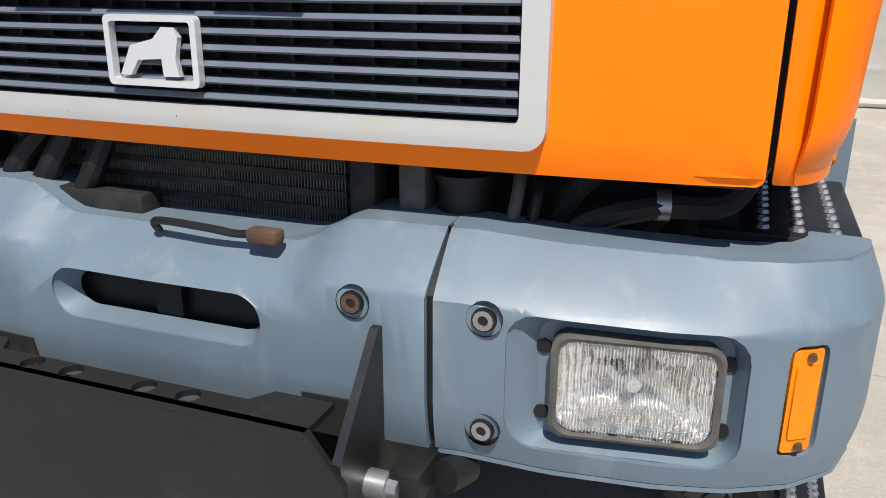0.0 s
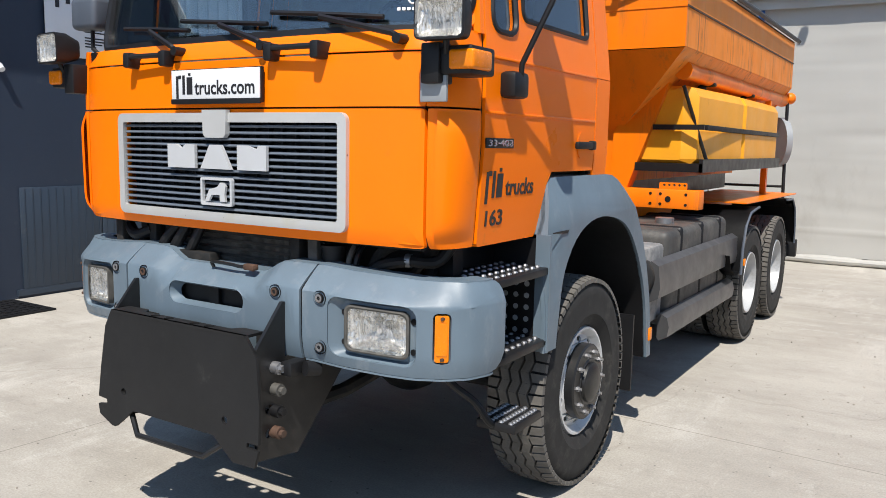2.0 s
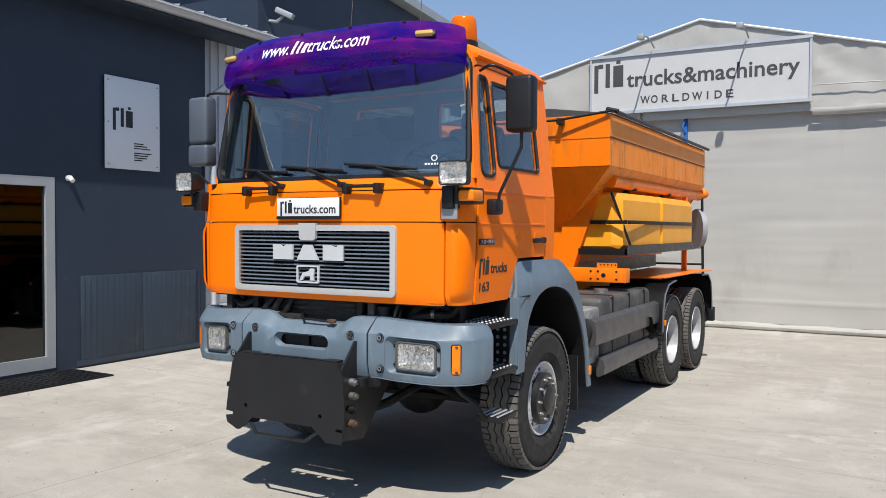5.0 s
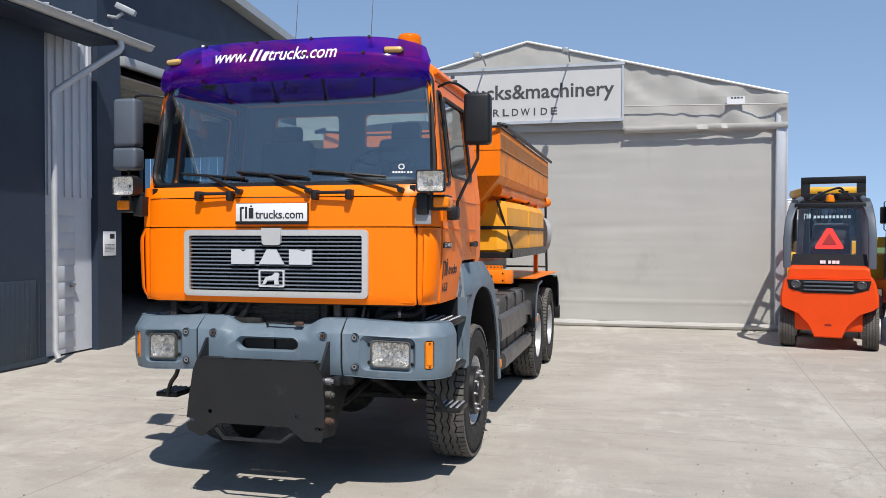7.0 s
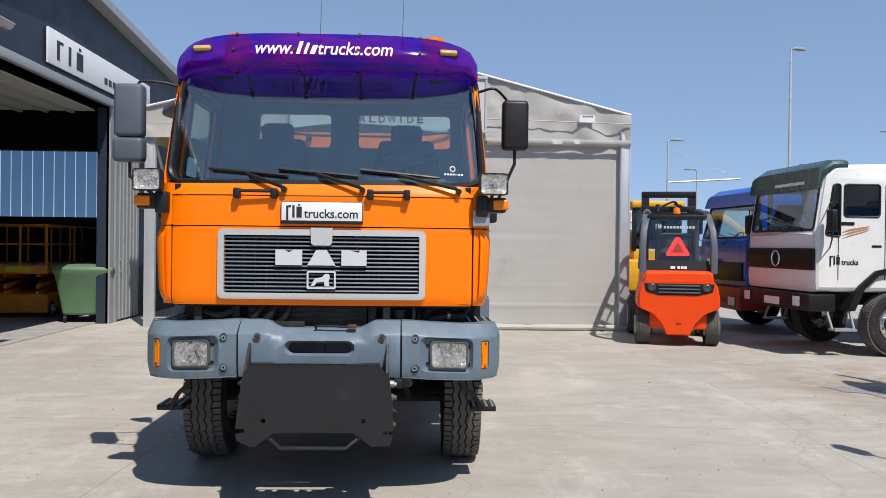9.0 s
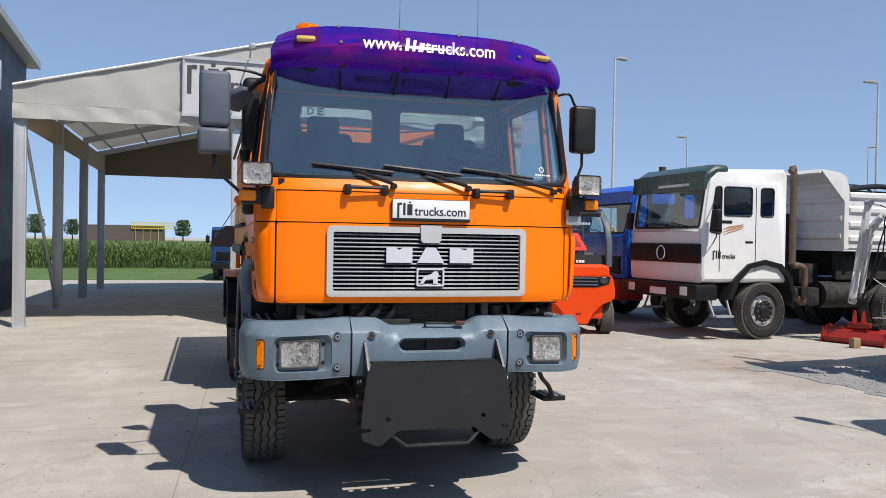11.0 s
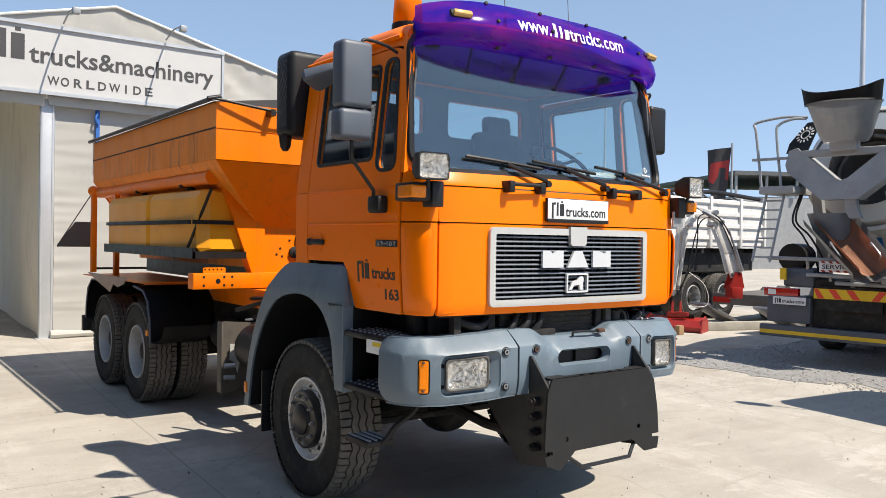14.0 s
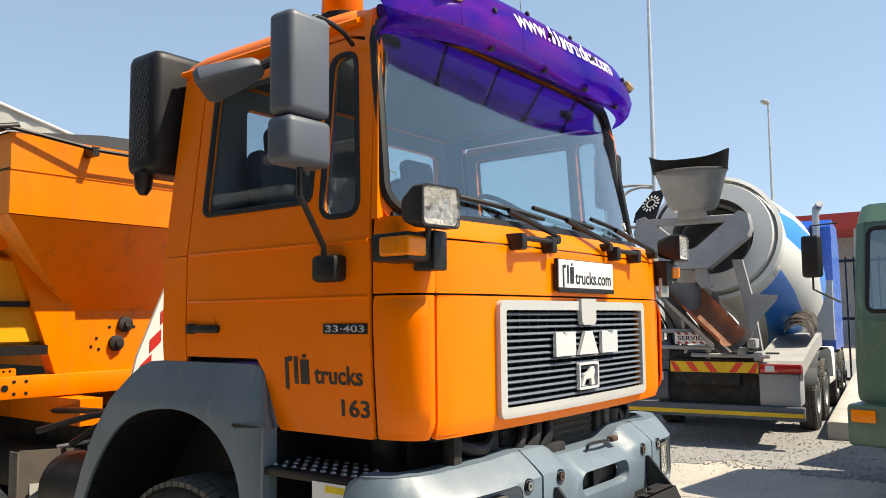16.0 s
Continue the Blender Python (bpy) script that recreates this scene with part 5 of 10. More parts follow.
panel(bm, [(-0.435, 0.0), (0.41, 0.0), (0.41, 0.10), (0.30, 0.10), (0.27, 0.06), (-0.27, 0.06), (-0.30, 0.10), (-0.435, 0.10)], [circle(x, 0.035, 0.022, 12) for x in (-0.17, -0.08, 0.08, 0.17)], lambda u, v, w: Vector((u, -0.262 + v, 1.01 - w)), 0.012)
part("top_flange", bm, PLOUGH, mount)
for x in (-0.46, 0.46):
    bm = B()
    panel(bm, [(-0.255, 0.50), (-0.255, 0.96), (-0.11, 1.13), (-0.095, 1.13), (-0.095, 0.90), (0.25, 0.92), (0.30, 0.80), (-0.02, 0.47)], [circle(-0.19, z, 0.02, 10) for z in (0.60, 0.70)], lambda u, v, w: Vector((x - 0.008 + w, u, v)), 0.016)
    cheek = part("side_cheek", bm, BLACK_PAINT, mount)
    for k, z in enumerate((0.60, 0.69, 0.78, 0.87)):
        bm = B()
        t = 1 if x > 0 else -1
        cyl(bm, (x, -0.16, z), (x + t * 0.045, -0.16, z), 0.026, n=12)
        cyl(bm, (x + t * 0.045, -0.16, z), (x + t * 0.062, -0.16, z), 0.016, n=8)
        part("coupling", bm, (RUST, BLACK, STEEL_DIRTY, STEEL)[k] if x > 0 else BLACK, cheek)
bm = B()
tube(bm, [(-0.33, -0.25, 0.56), (-0.22, -0.30, 0.478), (0.20, -0.30, 0.478), (0.31, -0.25, 0.56)], 0.013)
part("tow_bar", bm, BLACK_PAINT, mount)
bm = B()
for x in (-0.36, 0.36):
    tube(bm, [(x, -0.22, 0.62), (x * 1.05, 0.4, 0.62), (x * 1.1, 1.1, 0.72)], 0.035)
    box(bm, x - 0.05, x + 0.05, -0.1, 0.9, 0.78, 0.98)
part("mount_beam", bm, DARK, truck)
bm = B()
box(bm, 0.50, 0.56, -0.16, -0.06, 0.84, 0.90, 0.01)
cyl(bm, (0.58, -0.10, 0.87), (0.60, -0.04, 0.86), 0.03)
part("trailer_socket", bm, BLACK, truck)


# wheels
def tyre_bm(r, w, rim):
    """A tyre on the x axis: centre 0, outer face at +w/2."""
    b = B()
    h = w / 2
    prof = [(rim, -h * 0.72), (rim + 0.02, -h * 0.86), (rim + 0.06, -h * 0.95), (rim + 0.065, -h * 0.985), (rim + 0.075, -h * 0.985), (rim + 0.09, -h * 0.975), (r - 0.10, -h * 0.97), (r - 0.035, -h * 0.86), (r - 0.021, -h * 0.74), (r - 0.021, h * 0.74), (r - 0.035, h * 0.86), (r - 0.06, h * 0.93), (r - 0.075, h * 0.975), (r - 0.10, h * 0.965), (rim + 0.09, h * 0.975), (rim + 0.075, h * 0.985), (rim + 0.065, h * 0.985), (rim + 0.06, h * 0.95), (rim + 0.02, h * 0.86), (rim, h * 0.72)]
    lathe(b, prof + prof[:1], 48, pose(0, 0, 0, 0, 90, 0))
    return b


def tread_bm(r, w, n=33, rows=5):
    """Zigzag ribs round the tyre with notched shoulders."""
    b = B()
    h = w / 2 * 0.88
    da = math.pi / n
    for j in range(rows):
        lo, hi = -h + 2 * h * j / rows, -h + 2 * h * (j + 1) / rows
        for k in range(2 * n):
            edge = j in (0, rows - 1)
            quadr = []
            for kk, t in ((k, 0.0), (k, 0.78)) if edge else ((k, 0.0), (k, 0.985)):
                z0, z1 = (0.009, -0.009) if k % 2 else (-0.009, 0.009)
                z = z0 + (z1 - z0) * t
                x0, x1 = lo + z + 0.004, hi + z - 0.004
                if j == 0:
                    x0 = -h - 0.012
                if j == rows - 1:
                    x1 = h + 0.012
                a = da * (kk + t)
                quadr.append([b.verts.new((x, q * math.cos(a), q * math.sin(a))) for x, q in ((x0, r - 0.034), (x0 + 0.002, r - (0.012 if j == 0 else 0)), (x1 - 0.002, r - (0.012 if j == rows - 1 else 0)), (x1, r - 0.034))])
            p, q = quadr
            for i in range(3):
                b.faces.new((p[i], p[i + 1], q[i + 1], q[i]))
            b.faces.new(p[::-1])
            b.faces.new(q)
    return b


def front_rim_bm(R):
    """A convex steel rim with ten ventilation holes; outer face towards +x."""
    b = B()
    m = pose(0, 0, 0, 0, 90, 0)
    lathe(b, [(R, -0.11), (R, 0.10), (R - 0.006, 0.125), (R - 0.018, 0.125), (R - 0.03, 0.105), (R - 0.045, 0.085), (R - 0.05, -0.1)], 40, m)
    holes = []
    for i in range(10):
        a = 2 * math.pi * (i + 0.5) / 10
        holes.append([((R - 0.070) * math.cos(a) + 0.014 * math.cos(c) * math.cos(a) - 0.027 * math.sin(c) * math.sin(a), (R - 0.070) * math.sin(a) + 0.014 * math.cos(c) * math.sin(a) + 0.027 * math.sin(c) * math.cos(a)) for c in steps(0, 2 * math.pi, 10)[:-1]])
    panel(b, circle(0, 0, R - 0.046, 40), [circle(0, 0, 0.13, 24)] + holes, lambda u, v, w: Vector((0.085 + 0.055 * min(1.0, (R - 0.046 - math.hypot(u, v)) / 0.11) - w, u, v)), 0.012, (), ())
    return b


def rear_rim_bm(R):
    """A deep steel rim whose disc sits far in, pierced by ten holes."""
    b = B()
    lathe(b, [(R, -0.13), (R, 0.115), (R - 0.008, 0.132), (R - 0.020, 0.130), (R - 0.026, 0.10), (R - 0.034, 0.06), (R - 0.042, -0.05), (R - 0.05, -0.13)], 40, pose(0, 0, 0, 0, 90, 0))
    holes = []
    for i in range(10):
        a = 2 * math.pi * (i + 0.5) / 10
        q = R * 0.74
        holes.append([(q * math.cos(a) + 0.020 * math.cos(c) * math.cos(a) - 0.027 * math.sin(c) * math.sin(a), q * math.sin(a) + 0.020 * math.cos(c) * math.sin(a) + 0.027 * math.sin(c) * math.cos(a)) for c in steps(0, 2 * math.pi, 10)[:-1]])
    panel(b, circle(0, 0, R - 0.038, 40), [circle(0, 0, R * 0.40, 24)] + holes, lambda u, v, w: Vector((-0.045 - 0.05 * min(1.0, max(0.0, (R - 0.038 - math.hypot(u, v)) / (R * 0.35))) - w, u, v)), 0.012)
    return b


def nut_ring(parent, R, x, n, m_nut, r=0.014, length=0.04):
    first = None
    for i in range(n):
        a = 2 * math.pi * i / n
        if first is None:
            b = B()
            cyl(b, (0, 0, 0), (length, 0, 0), r, n=6)
            cyl(b, (length, 0, 0), (length + 0.012, 0, 0), r * 0.6, n=8)
            first = part("wheel_nut", b, m_nut, parent)
            first.matrix_basis = pose(x, R * math.cos(a), R * math.sin(a))
        else:
            again(first, pose(x, R * math.cos(a), R * math.sin(a)))


def wheel(parent, m, r=0.545, w=0.31, rim=0.292, steer=True, rimmat=None, name="wheel"):
    """tyre > tread, rim, hub, nuts; its outer side along the pose's +x."""
    t = part(name, tyre_bm(r, w, rim), RUBBER, parent)
    t.matrix_basis = m
    part("tread", tread_bm(r, w), TREAD, t)
    if steer:
        part("rim", front_rim_bm(rim), rimmat or RIM, t)
        b = B()
        lathe(b, [(0.200, 0.10), (0.200, 0.150), (0.190, 0.158), (0.125, 0.160), (0.12, 0.166), (0.03, 0.168), (0.001, 0.168)], 32, pose(0, 0, 0, 0, 90, 0))
        part("hub", b, BLACK_PAINT, t, "black hub with silver nuts")
        nut_ring(t, 0.158, 0.156, 10, STEEL, 0.014, 0.018)
        b = B()
        lathe(b, [(0.108, 0.165), (0.105, 0.180), (0.080, 0.195), (0.03, 0.200), (0.001, 0.200)], 24, pose(0, 0, 0, 0, 90, 0))
        part("hub_cap", b, BLACK_PAINT, t)
    else:
        part("rim", rear_rim_bm(rim), rimmat or REAR_RIM, t)
        b = B()
        lathe(b, [(rim * 0.50, -0.085), (rim * 0.48, -0.03), (rim * 0.42, 0.02), (rim * 0.34, 0.045), (rim * 0.30, 0.065), (rim * 0.1, 0.07), (0.001, 0.07)], 24, pose(0, 0, 0, 0, 90, 0))
        part("hub", b, DARK, t)
        b = B()
        cyl(b, (-0.16, 0, 0), (-0.15, 0, 0), rim * 0.96, n=32)
        part("brake_drum", b, DARK, t)
        nut_ring(t, rim * 0.56, -0.095, 10, RUST if rimmat is None else STEEL)
    return t


for s, turn in ((1, 0), (-1, 180)):
    wheel(truck, pose(s * 1.03, 1.42, 0.553, 0, 0, turn), r=0.556)
    for y in (5.38, 6.68):
        wheel(truck, pose(s * 1.05, y, 0.545, 0, 0, turn), steer=False, w=0.29)
        wheel(truck, pose(s * 0.72, y, 0.545, 0, 0, turn), steer=False, w=0.29)

# front wings
arch_out = [(0.795, 0.84), (0.815, 1.38), (0.86, 1.52), (0.885, 1.59), (0.90, 1.615), (0.93, 1.632), (0.97, 1.636), (1.62, 1.636), (1.70, 1.63), (1.77, 1.605), (1.84, 1.555), (1.97, 1.43), (2.10, 1.27), (2.20, 1.09), (2.28, 0.90), (2.33, 0.70), (2.36, 0.50)]
arch_in = [(p.x, p.y) for p in smooth_path([(2.285, 0.50, 0), (2.21, 0.86, 0), (2.04, 1.16, 0), (1.80, 1.36, 0), (1.45, 1.425, 0), (1.17, 1.365, 0), (1.0, 1.20, 0), (0.945, 0.98, 0), (0.925, 0.84, 0)], 4)]
for name, s in SIDES:
    bm = B()
    panel(bm, arch_out + arch_in, (), lambda u, v, w: Vector((s * (1.215 - w - 0.06 * max(0, (v - 1.45) / 0.2) - 0.05 * max(0, (0.95 - u) / 0.15) * (v > 1.2)), u, v)), 0.02, [0.85, 0.9, 0.95], [1.0, 1.38, 1.45, 1.55])
    rings = []
    for (y, z) in arch_out[1:]:
        rings.append([(s * (1.205 - 0.06 * max(0, (z - 1.45) / 0.2)), y, z), (s * 0.72, y, z)])
    loft(bm, rings, closed=False)
    box(bm, s * 1.15, s * 1.222, 0.81, 0.825, 0.84, 1.38)
    wing = part("front_wing", bm, BUMPER, truck, "grey plastic front wing")
    bm = B()
    rings = [[(s * 1.20, y, z), (s * 0.7, y, z)] for y, z in arch_in]
    loft(bm, rings, closed=False)
    box(bm, s * 0.69, s * 0.71, 0.92, 2.29, 0.7, 1.5)
    part("arch_lining", bm, BLACK, wing)
    bm = B()
    box(bm, s * 0.78, s * 1.2, 2.06, 2.075, 0.34, 0.80)
    part("mudflap", bm, BLACK, wing)
    bm = B()
    box(bm, s * 1.2, s * 1.225, 2.30, 2.35, 0.60, 0.68, 0.006)
    part("side_reflector", bm, AMBER, wing)
    bm = B()
    panel(bm, [(0.84, 1.385), (0.84, 1.39), (1.02, 1.39), (1.0, 1.375)], (), lambda u, v, w: Vector((s * (1.217 + w), u, v)), 0.003)
    part("wing_joint", bm, BLACK, wing)

# cab steps
for name, s in SIDES:
    bm = B()
    for z in (1.235, 0.905):
        box(bm, s * 0.92, s * 1.215, 0.32, 0.83, z - 0.035, z, 0.008)
    box(bm, s * 0.90, s * 0.93, 0.30, 0.84, 0.87, 1.36)
    box(bm, s * 0.93, s * 1.19, 0.815, 0.83, 0.88, 1.36)
    st = part("cab_step", bm, BLACK, truck)
    stud = None
    for z in (1.235, 0.905, 0.60):
        for i in range(9):
            for j in range(4):
                m = pose(s * ((0.98 if z > 0.7 else 1.085) + j * (0.062 if z > 0.7 else 0.046)), (0.36 if z > 0.7 else 0.475) + i * (0.055 if z > 0.7 else 0.028), z + (0.0 if z > 0.7 else 0.002))
                if stud is None:
                    bm = B()
                    lathe(bm, [(0.013, 0), (0.010, 0.007), (0.005, 0.007), (0.004, 0.002)], 8)
                    stud = part("stud", bm, STEEL, st)
                    stud.matrix_basis = m
                else:
                    again(stud, m)
    if s > 0:
        for i in range(4):
            for j in range(5):
                bm = B()
                t = Vector((1.0 + i * 0.055, 0.8135, 0.93 + j * 0.055))
                cyl(bm, t, t + Vector((0, -0.003, 0)), 0.013, n=10)
                part("step_hole", bm, GREY_SHEET, st)
    bm = B()
    box(bm, s * 1.06, s * 1.25, 0.46, 0.72, 0.562, 0.602, 0.008)
    low = part("hanging_step", bm, BLACK, truck)
    bm = B()
    tube(bm, smooth_path([(s * 0.93, 0.30, 0.92), (s * 0.99, 0.35, 0.78), (s * 1.08, 0.41, 0.69), (s * 1.13, 0.45, 0.60), (s * 1.15, 0.52, 0.575), (s * 1.16, 0.66, 0.575)]), 0.017, 10)
    part("step_tube", bm, BLACK, low)
bm = B()
box(bm, -1.22, -1.217, 0.31, 0.53, 1.13, 1.21)
stick = part("sticker", bm, SIGN_WHITE, truck)
bm = B()
box(bm, -1.2215, -1.2195, 0.33, 0.46, 1.175, 1.20)
part("sticker_band", bm, mat("yellow_print", (0.75, 0.55, 0.02), 0.5), stick)

# chassis
bm = B()
for s in (1, -1):
    box(bm, s * 0.36, s * 0.44, 0.2, 7.55, 0.82, 1.10)
for y in (2.4, 3.4, 4.4, 6.0, 7.4):
    box(bm, -0.4, 0.4, y, y + 0.1, 0.86, 1.06)
part("chassis_rail", bm, DARK, truck)
for y in (1.42, 5.38, 6.68):
    bm = B()
    cyl(bm, (-0.95, y, 0.545), (0.95, y, 0.545), 0.085)
    bmesh.ops.create_uvsphere(bm, u_segments=16, v_segments=10, radius=0.24, matrix=Matrix.Translation((0.05, y, 0.55)))
    part("axle", bm, DARK, truck)
for s in (1, -1):
    bm = B()
    for i in range(4):
        tube(bm, smooth_path([(s * 0.48, 0.72, 0.82 - 0.03 * i), (s * 0.48, 1.42, 0.70 - 0.035 * i), (s * 0.48, 2.1, 0.82 - 0.03 * i)]), 0.016, 4)
    for i in range(5):
        tube(bm, smooth_path([(s * 0.5, 5.2, 0.72 - 0.03 * i), (s * 0.5, 6.03, 0.86 - 0.035 * i), (s * 0.5, 6.9, 0.72 - 0.03 * i)]), 0.017, 4)
    part("leaf_spring", bm, DARK, truck)
bm = B()
tube(bm, [(-0.9, 1.2, 0.52), (0.9, 1.2, 0.52)], 0.025)
tube(bm, [(0.55, 0.5, 0.8), (0.6, 1.2, 0.52)], 0.025)
cyl(bm, (-0.5, 0.5, 0.8), (-0.62, 1.3, 0.6), 0.045)
part("steering_rod", bm, DARK, truck)
bm = B()
box(bm, -0.35, 0.35, 0.35, 2.2, 0.75, 1.5, 0.1)
part("engine", bm, DARK, truck)
bm = B()
cyl(bm, (0, 1.7, 0.72), (0, 5.3, 0.6), 0.06)
part("prop_shaft", bm, DARK, truck)

# left flank: fuel tank, battery cover, skirts
bm = B()
box(bm, 0.50, 1.12, 2.95, 4.62, 0.62, 1.22, 0.06, 3)
tank = part("fuel_tank", bm, mat("dusty_tank_steel", (0.055, 0.053, 0.05), 0.6, var=0.3, scale=5, dirt=(0.16, 0.15, 0.13), amount=0.4), truck, "dusty dark fuel tank")
for y in (3.25, 3.8, 4.35):
    bm = B()
    box(bm, 0.49, 1.13, y - 0.03, y + 0.03, 0.61, 1.23, 0.05, 3)
    part("tank_strap", bm, BLACK, tank)
bm = B()
cyl(bm, (0.9, 3.55, 1.21), (0.9, 3.55, 1.26), 0.07)
part("filler_cap", bm, STEEL, tank)
bm = B()
box(bm, 0.55, 1.10, 2.40, 2.93, 0.62, 1.14, 0.03)
part("battery_box", bm, mat("dusty_grey_cover", (0.2, 0.2, 0.2), 0.8, var=0.3, scale=12, dirt=(0.35, 0.33, 0.3), amount=0.5), truck)
bm = B()
cyl(bm, (1.02, 2.36, 0.95), (1.02, 2.58, 0.95), 0.14)
cyl(bm, (1.05, 2.35, 0.62), (1.20, 2.35, 0.62), 0.055)
part("air_vessel", bm, DARK, truck)
for z0, z1, y0, y1 in ((0.79, 1.06, 2.56, 4.80), (0.49, 0.68, 2.80, 4.68)):
    bm = B()
    loft(bm, [[(1.13, y, z0), (1.185, y, z0 + 0.03), (1.195, y, z0 + 0.1), (1.18, y, z1 - 0.03), (1.13, y, z1), (1.115, y, z1 - 0.02), (1.115, y, z0 + 0.02)] for y in (y0, y1)])
    for y in steps(y0 + 0.3, y1 - 0.3, 2):
        box(bm, 0.6, 1.12, y - 0.02, y + 0.02, z0 + 0.05, z0 + 0.09)
    part("side_skirt", bm, ALU, truck, "grey metal side guard rail")
# right flank: bare bracket sheet, air canister, silencer set far in
BRACKET = mat("weathered_bracket_steel", (0.12, 0.11, 0.095), 0.6, metal=0.4, var=0.3, scale=6, dirt=(0.10, 0.06, 0.04), amount=0.5)
bm = B()
panel(bm, [(-1.12, 0.44), (-0.76, 0.52), (-0.74, 1.04), (-1.12, 1.08)], (), lambda u, v, w: Vector((u, 3.06 + 0.25 * (u + 1.12) + w, v)), 0.012)
box(bm, -1.13, -1.115, 3.06, 3.16, 0.46, 1.07, 0.004)
sheet = part("bracket_sheet", bm, BRACKET, truck, "bent bare steel bracket sheet")
bm = B()
panel(bm, [(-1.05, 0.88), (-0.88, 0.86), (-0.87, 0.72), (-0.90, 0.68), (-0.95, 0.70), (-0.97, 0.62), (-1.01, 0.72), (-1.05, 0.74)], (), lambda u, v, w: Vector((u, 3.052 + 0.25 * (u + 1.12) + w, v)), 0.006)
part("worn_patch", bm, mat("bare_scraped_steel", (0.50, 0.50, 0.47), 0.5, metal=0.3, var=0.15), sheet, "pale scraped patch")
for z in (0.60, 0.70):
    bm = B()
    cyl(bm, (-1.12, 3.02, z), (-1.03, 3.0, z), 0.022, n=10)
    part("fitting", bm, STEEL, sheet)
bm = B()
lathe(bm, [(0.001, 0.0), (0.17, 0.0), (0.20, 0.03), (0.20, 0.46), (0.17, 0.50), (0.001, 0.50)], 24, pose(-0.86, 2.98, 0.86, 90))
part("air_canister", bm, BLACK, truck)
bm = B()
for a, b, r in (((-0.55, 2.5, 1.20), (-0.78, 2.75, 1.14), 0.014), ((-0.60, 2.55, 1.10), (-0.95, 2.62, 1.12), 0.012), ((-0.7, 2.6, 1.16), (-0.98, 2.9, 1.10), 0.012)):
    tube(bm, [a, b], r, 6)
box(bm, -0.82, -0.70, 2.60, 2.72, 1.08, 1.16, 0.01)
part("valve_block", bm, STEEL, truck)
# unseen gearbox-like bulk, added to keep sunlight off the ground below
bm = B()
loft(bm, [[(x, y, z) for x, z in rrect(-w, w, 0.90 - h, 0.90 + h, 0.08, 3)] for y, w, h in ((1.6, 0.40, 0.30), (2.1, 0.44, 0.32), (2.3, 0.34, 0.24), (2.9, 0.30, 0.22), (3.1, 0.18, 0.14))])
part("gearbox_sun_block", bm, DARK, truck)
bm = B()
cyl(bm, (-0.52, 3.3, 0.80), (-0.52, 4.5, 0.80), 0.17, n=24)
part("silencer", bm, DARK, truck)
for pts in ([(-0.5, 2.2, 1.35), (-0.8, 2.5, 1.30), (-0.95, 2.8, 1.12)], [(-0.45, 2.4, 1.28), (-0.7, 2.9, 1.26), (-0.9, 3.3, 1.15)], [(-0.4, 2.6, 1.22), (-0.6, 3.2, 1.25), (-0.5, 3.9, 1.2)]):
    bm = B()
    tube(bm, smooth_path(pts), 0.02)
    part("air_hose", bm, BLACK, truck)

# rear mudguards, end bar, tail lamp
for name, s in SIDES:
    c1 = [(4.70, 0.72), (4.72, 0.95), (4.80, 1.14), (4.95, 1.24), (5.25, 1.27), (5.30, 1.27)]
    c2 = [(6.75, 1.27), (7.1, 1.26), (7.28, 1.15), (7.36, 0.95), (7.38, 0.75)]
    for c in (c1, c2):
        bm = B()
        loft(bm, [[(s * 1.235, y + (0.05 if c is c1 else -0.05), z - 0.05), (s * 1.235, y, z), (s * 0.55, y, z)] for y, z in c], closed=False)
        bmesh.ops.solidify(bm, geom=bm.faces[:], thickness=0.012)
        guard = part("rear_mudguard", bm, BLACK, truck)
        bm = B()
        tube(bm, [(s * 1.238, y, z - 0.01) for y, z in c], 0.012, 6)
        part("edge_lip", bm, BUMPER_DARK, guard)
    bm = B()
    loft(bm, [[(s * x, y, z) for y, z in ((4.72, 0.74), (4.55, 0.72), (4.36, 0.80), (4.28, 0.92))] for x in (1.23, 1.10, 0.75)], closed=False)
    bmesh.ops.solidify(bm, geom=bm.faces[:], thickness=0.012)
    part("guard_skirt", bm, BLACK, truck)
    bm = B()
    box(bm, s * 0.85, s * 1.24, 7.52, 7.62, 0.56, 0.76, 0.01)
    box(bm, s * 0.95, s * 1.18, 7.50, 7.56, 0.78, 0.92, 0.01)
    part("tail_lamp", bm, BLACK, truck)
    bm = B()
    box(bm, s * 1.235, s * 1.25, 4.76, 4.82, 0.78, 0.84, 0.004)
    part("side_reflector", bm, AMBER, truck)
bm = B()
box(bm, -1.15, 1.15, 7.46, 7.52, 0.55, 0.70, 0.01)
part("end_bar", bm, BLACK_PAINT, truck)

# ---- salt spreader on the truck ----
spreader = thing("salt_spreader", "orange steel salt spreader hopper with rust streaks on the truck bed", "spreader", at=pose(-0.02, 0, 0))
X, Y0, Y1, YB = 1.03, 3.45, 7.88, 3.85
bm = B()
panel(bm, [(-X, 3.03), (X, 3.03), (X, 2.51), (-X, 2.51)], (), lambda u, v, w: Vector((u, Y0 + w, v)), 0.012)
part("front_sheet", bm, ORANGE_OLD, spreader)
bm = B()
panel(bm, [(-X, 3.03), (X, 3.03), (X, 2.51), (0.35, 1.6), (-0.35, 1.6), (-X, 2.51)], (), lambda u, v, w: Vector((u, Y1 - w, v)), 0.012)
part("rear_sheet", bm, ORANGE_OLD, spreader)
bm = B()
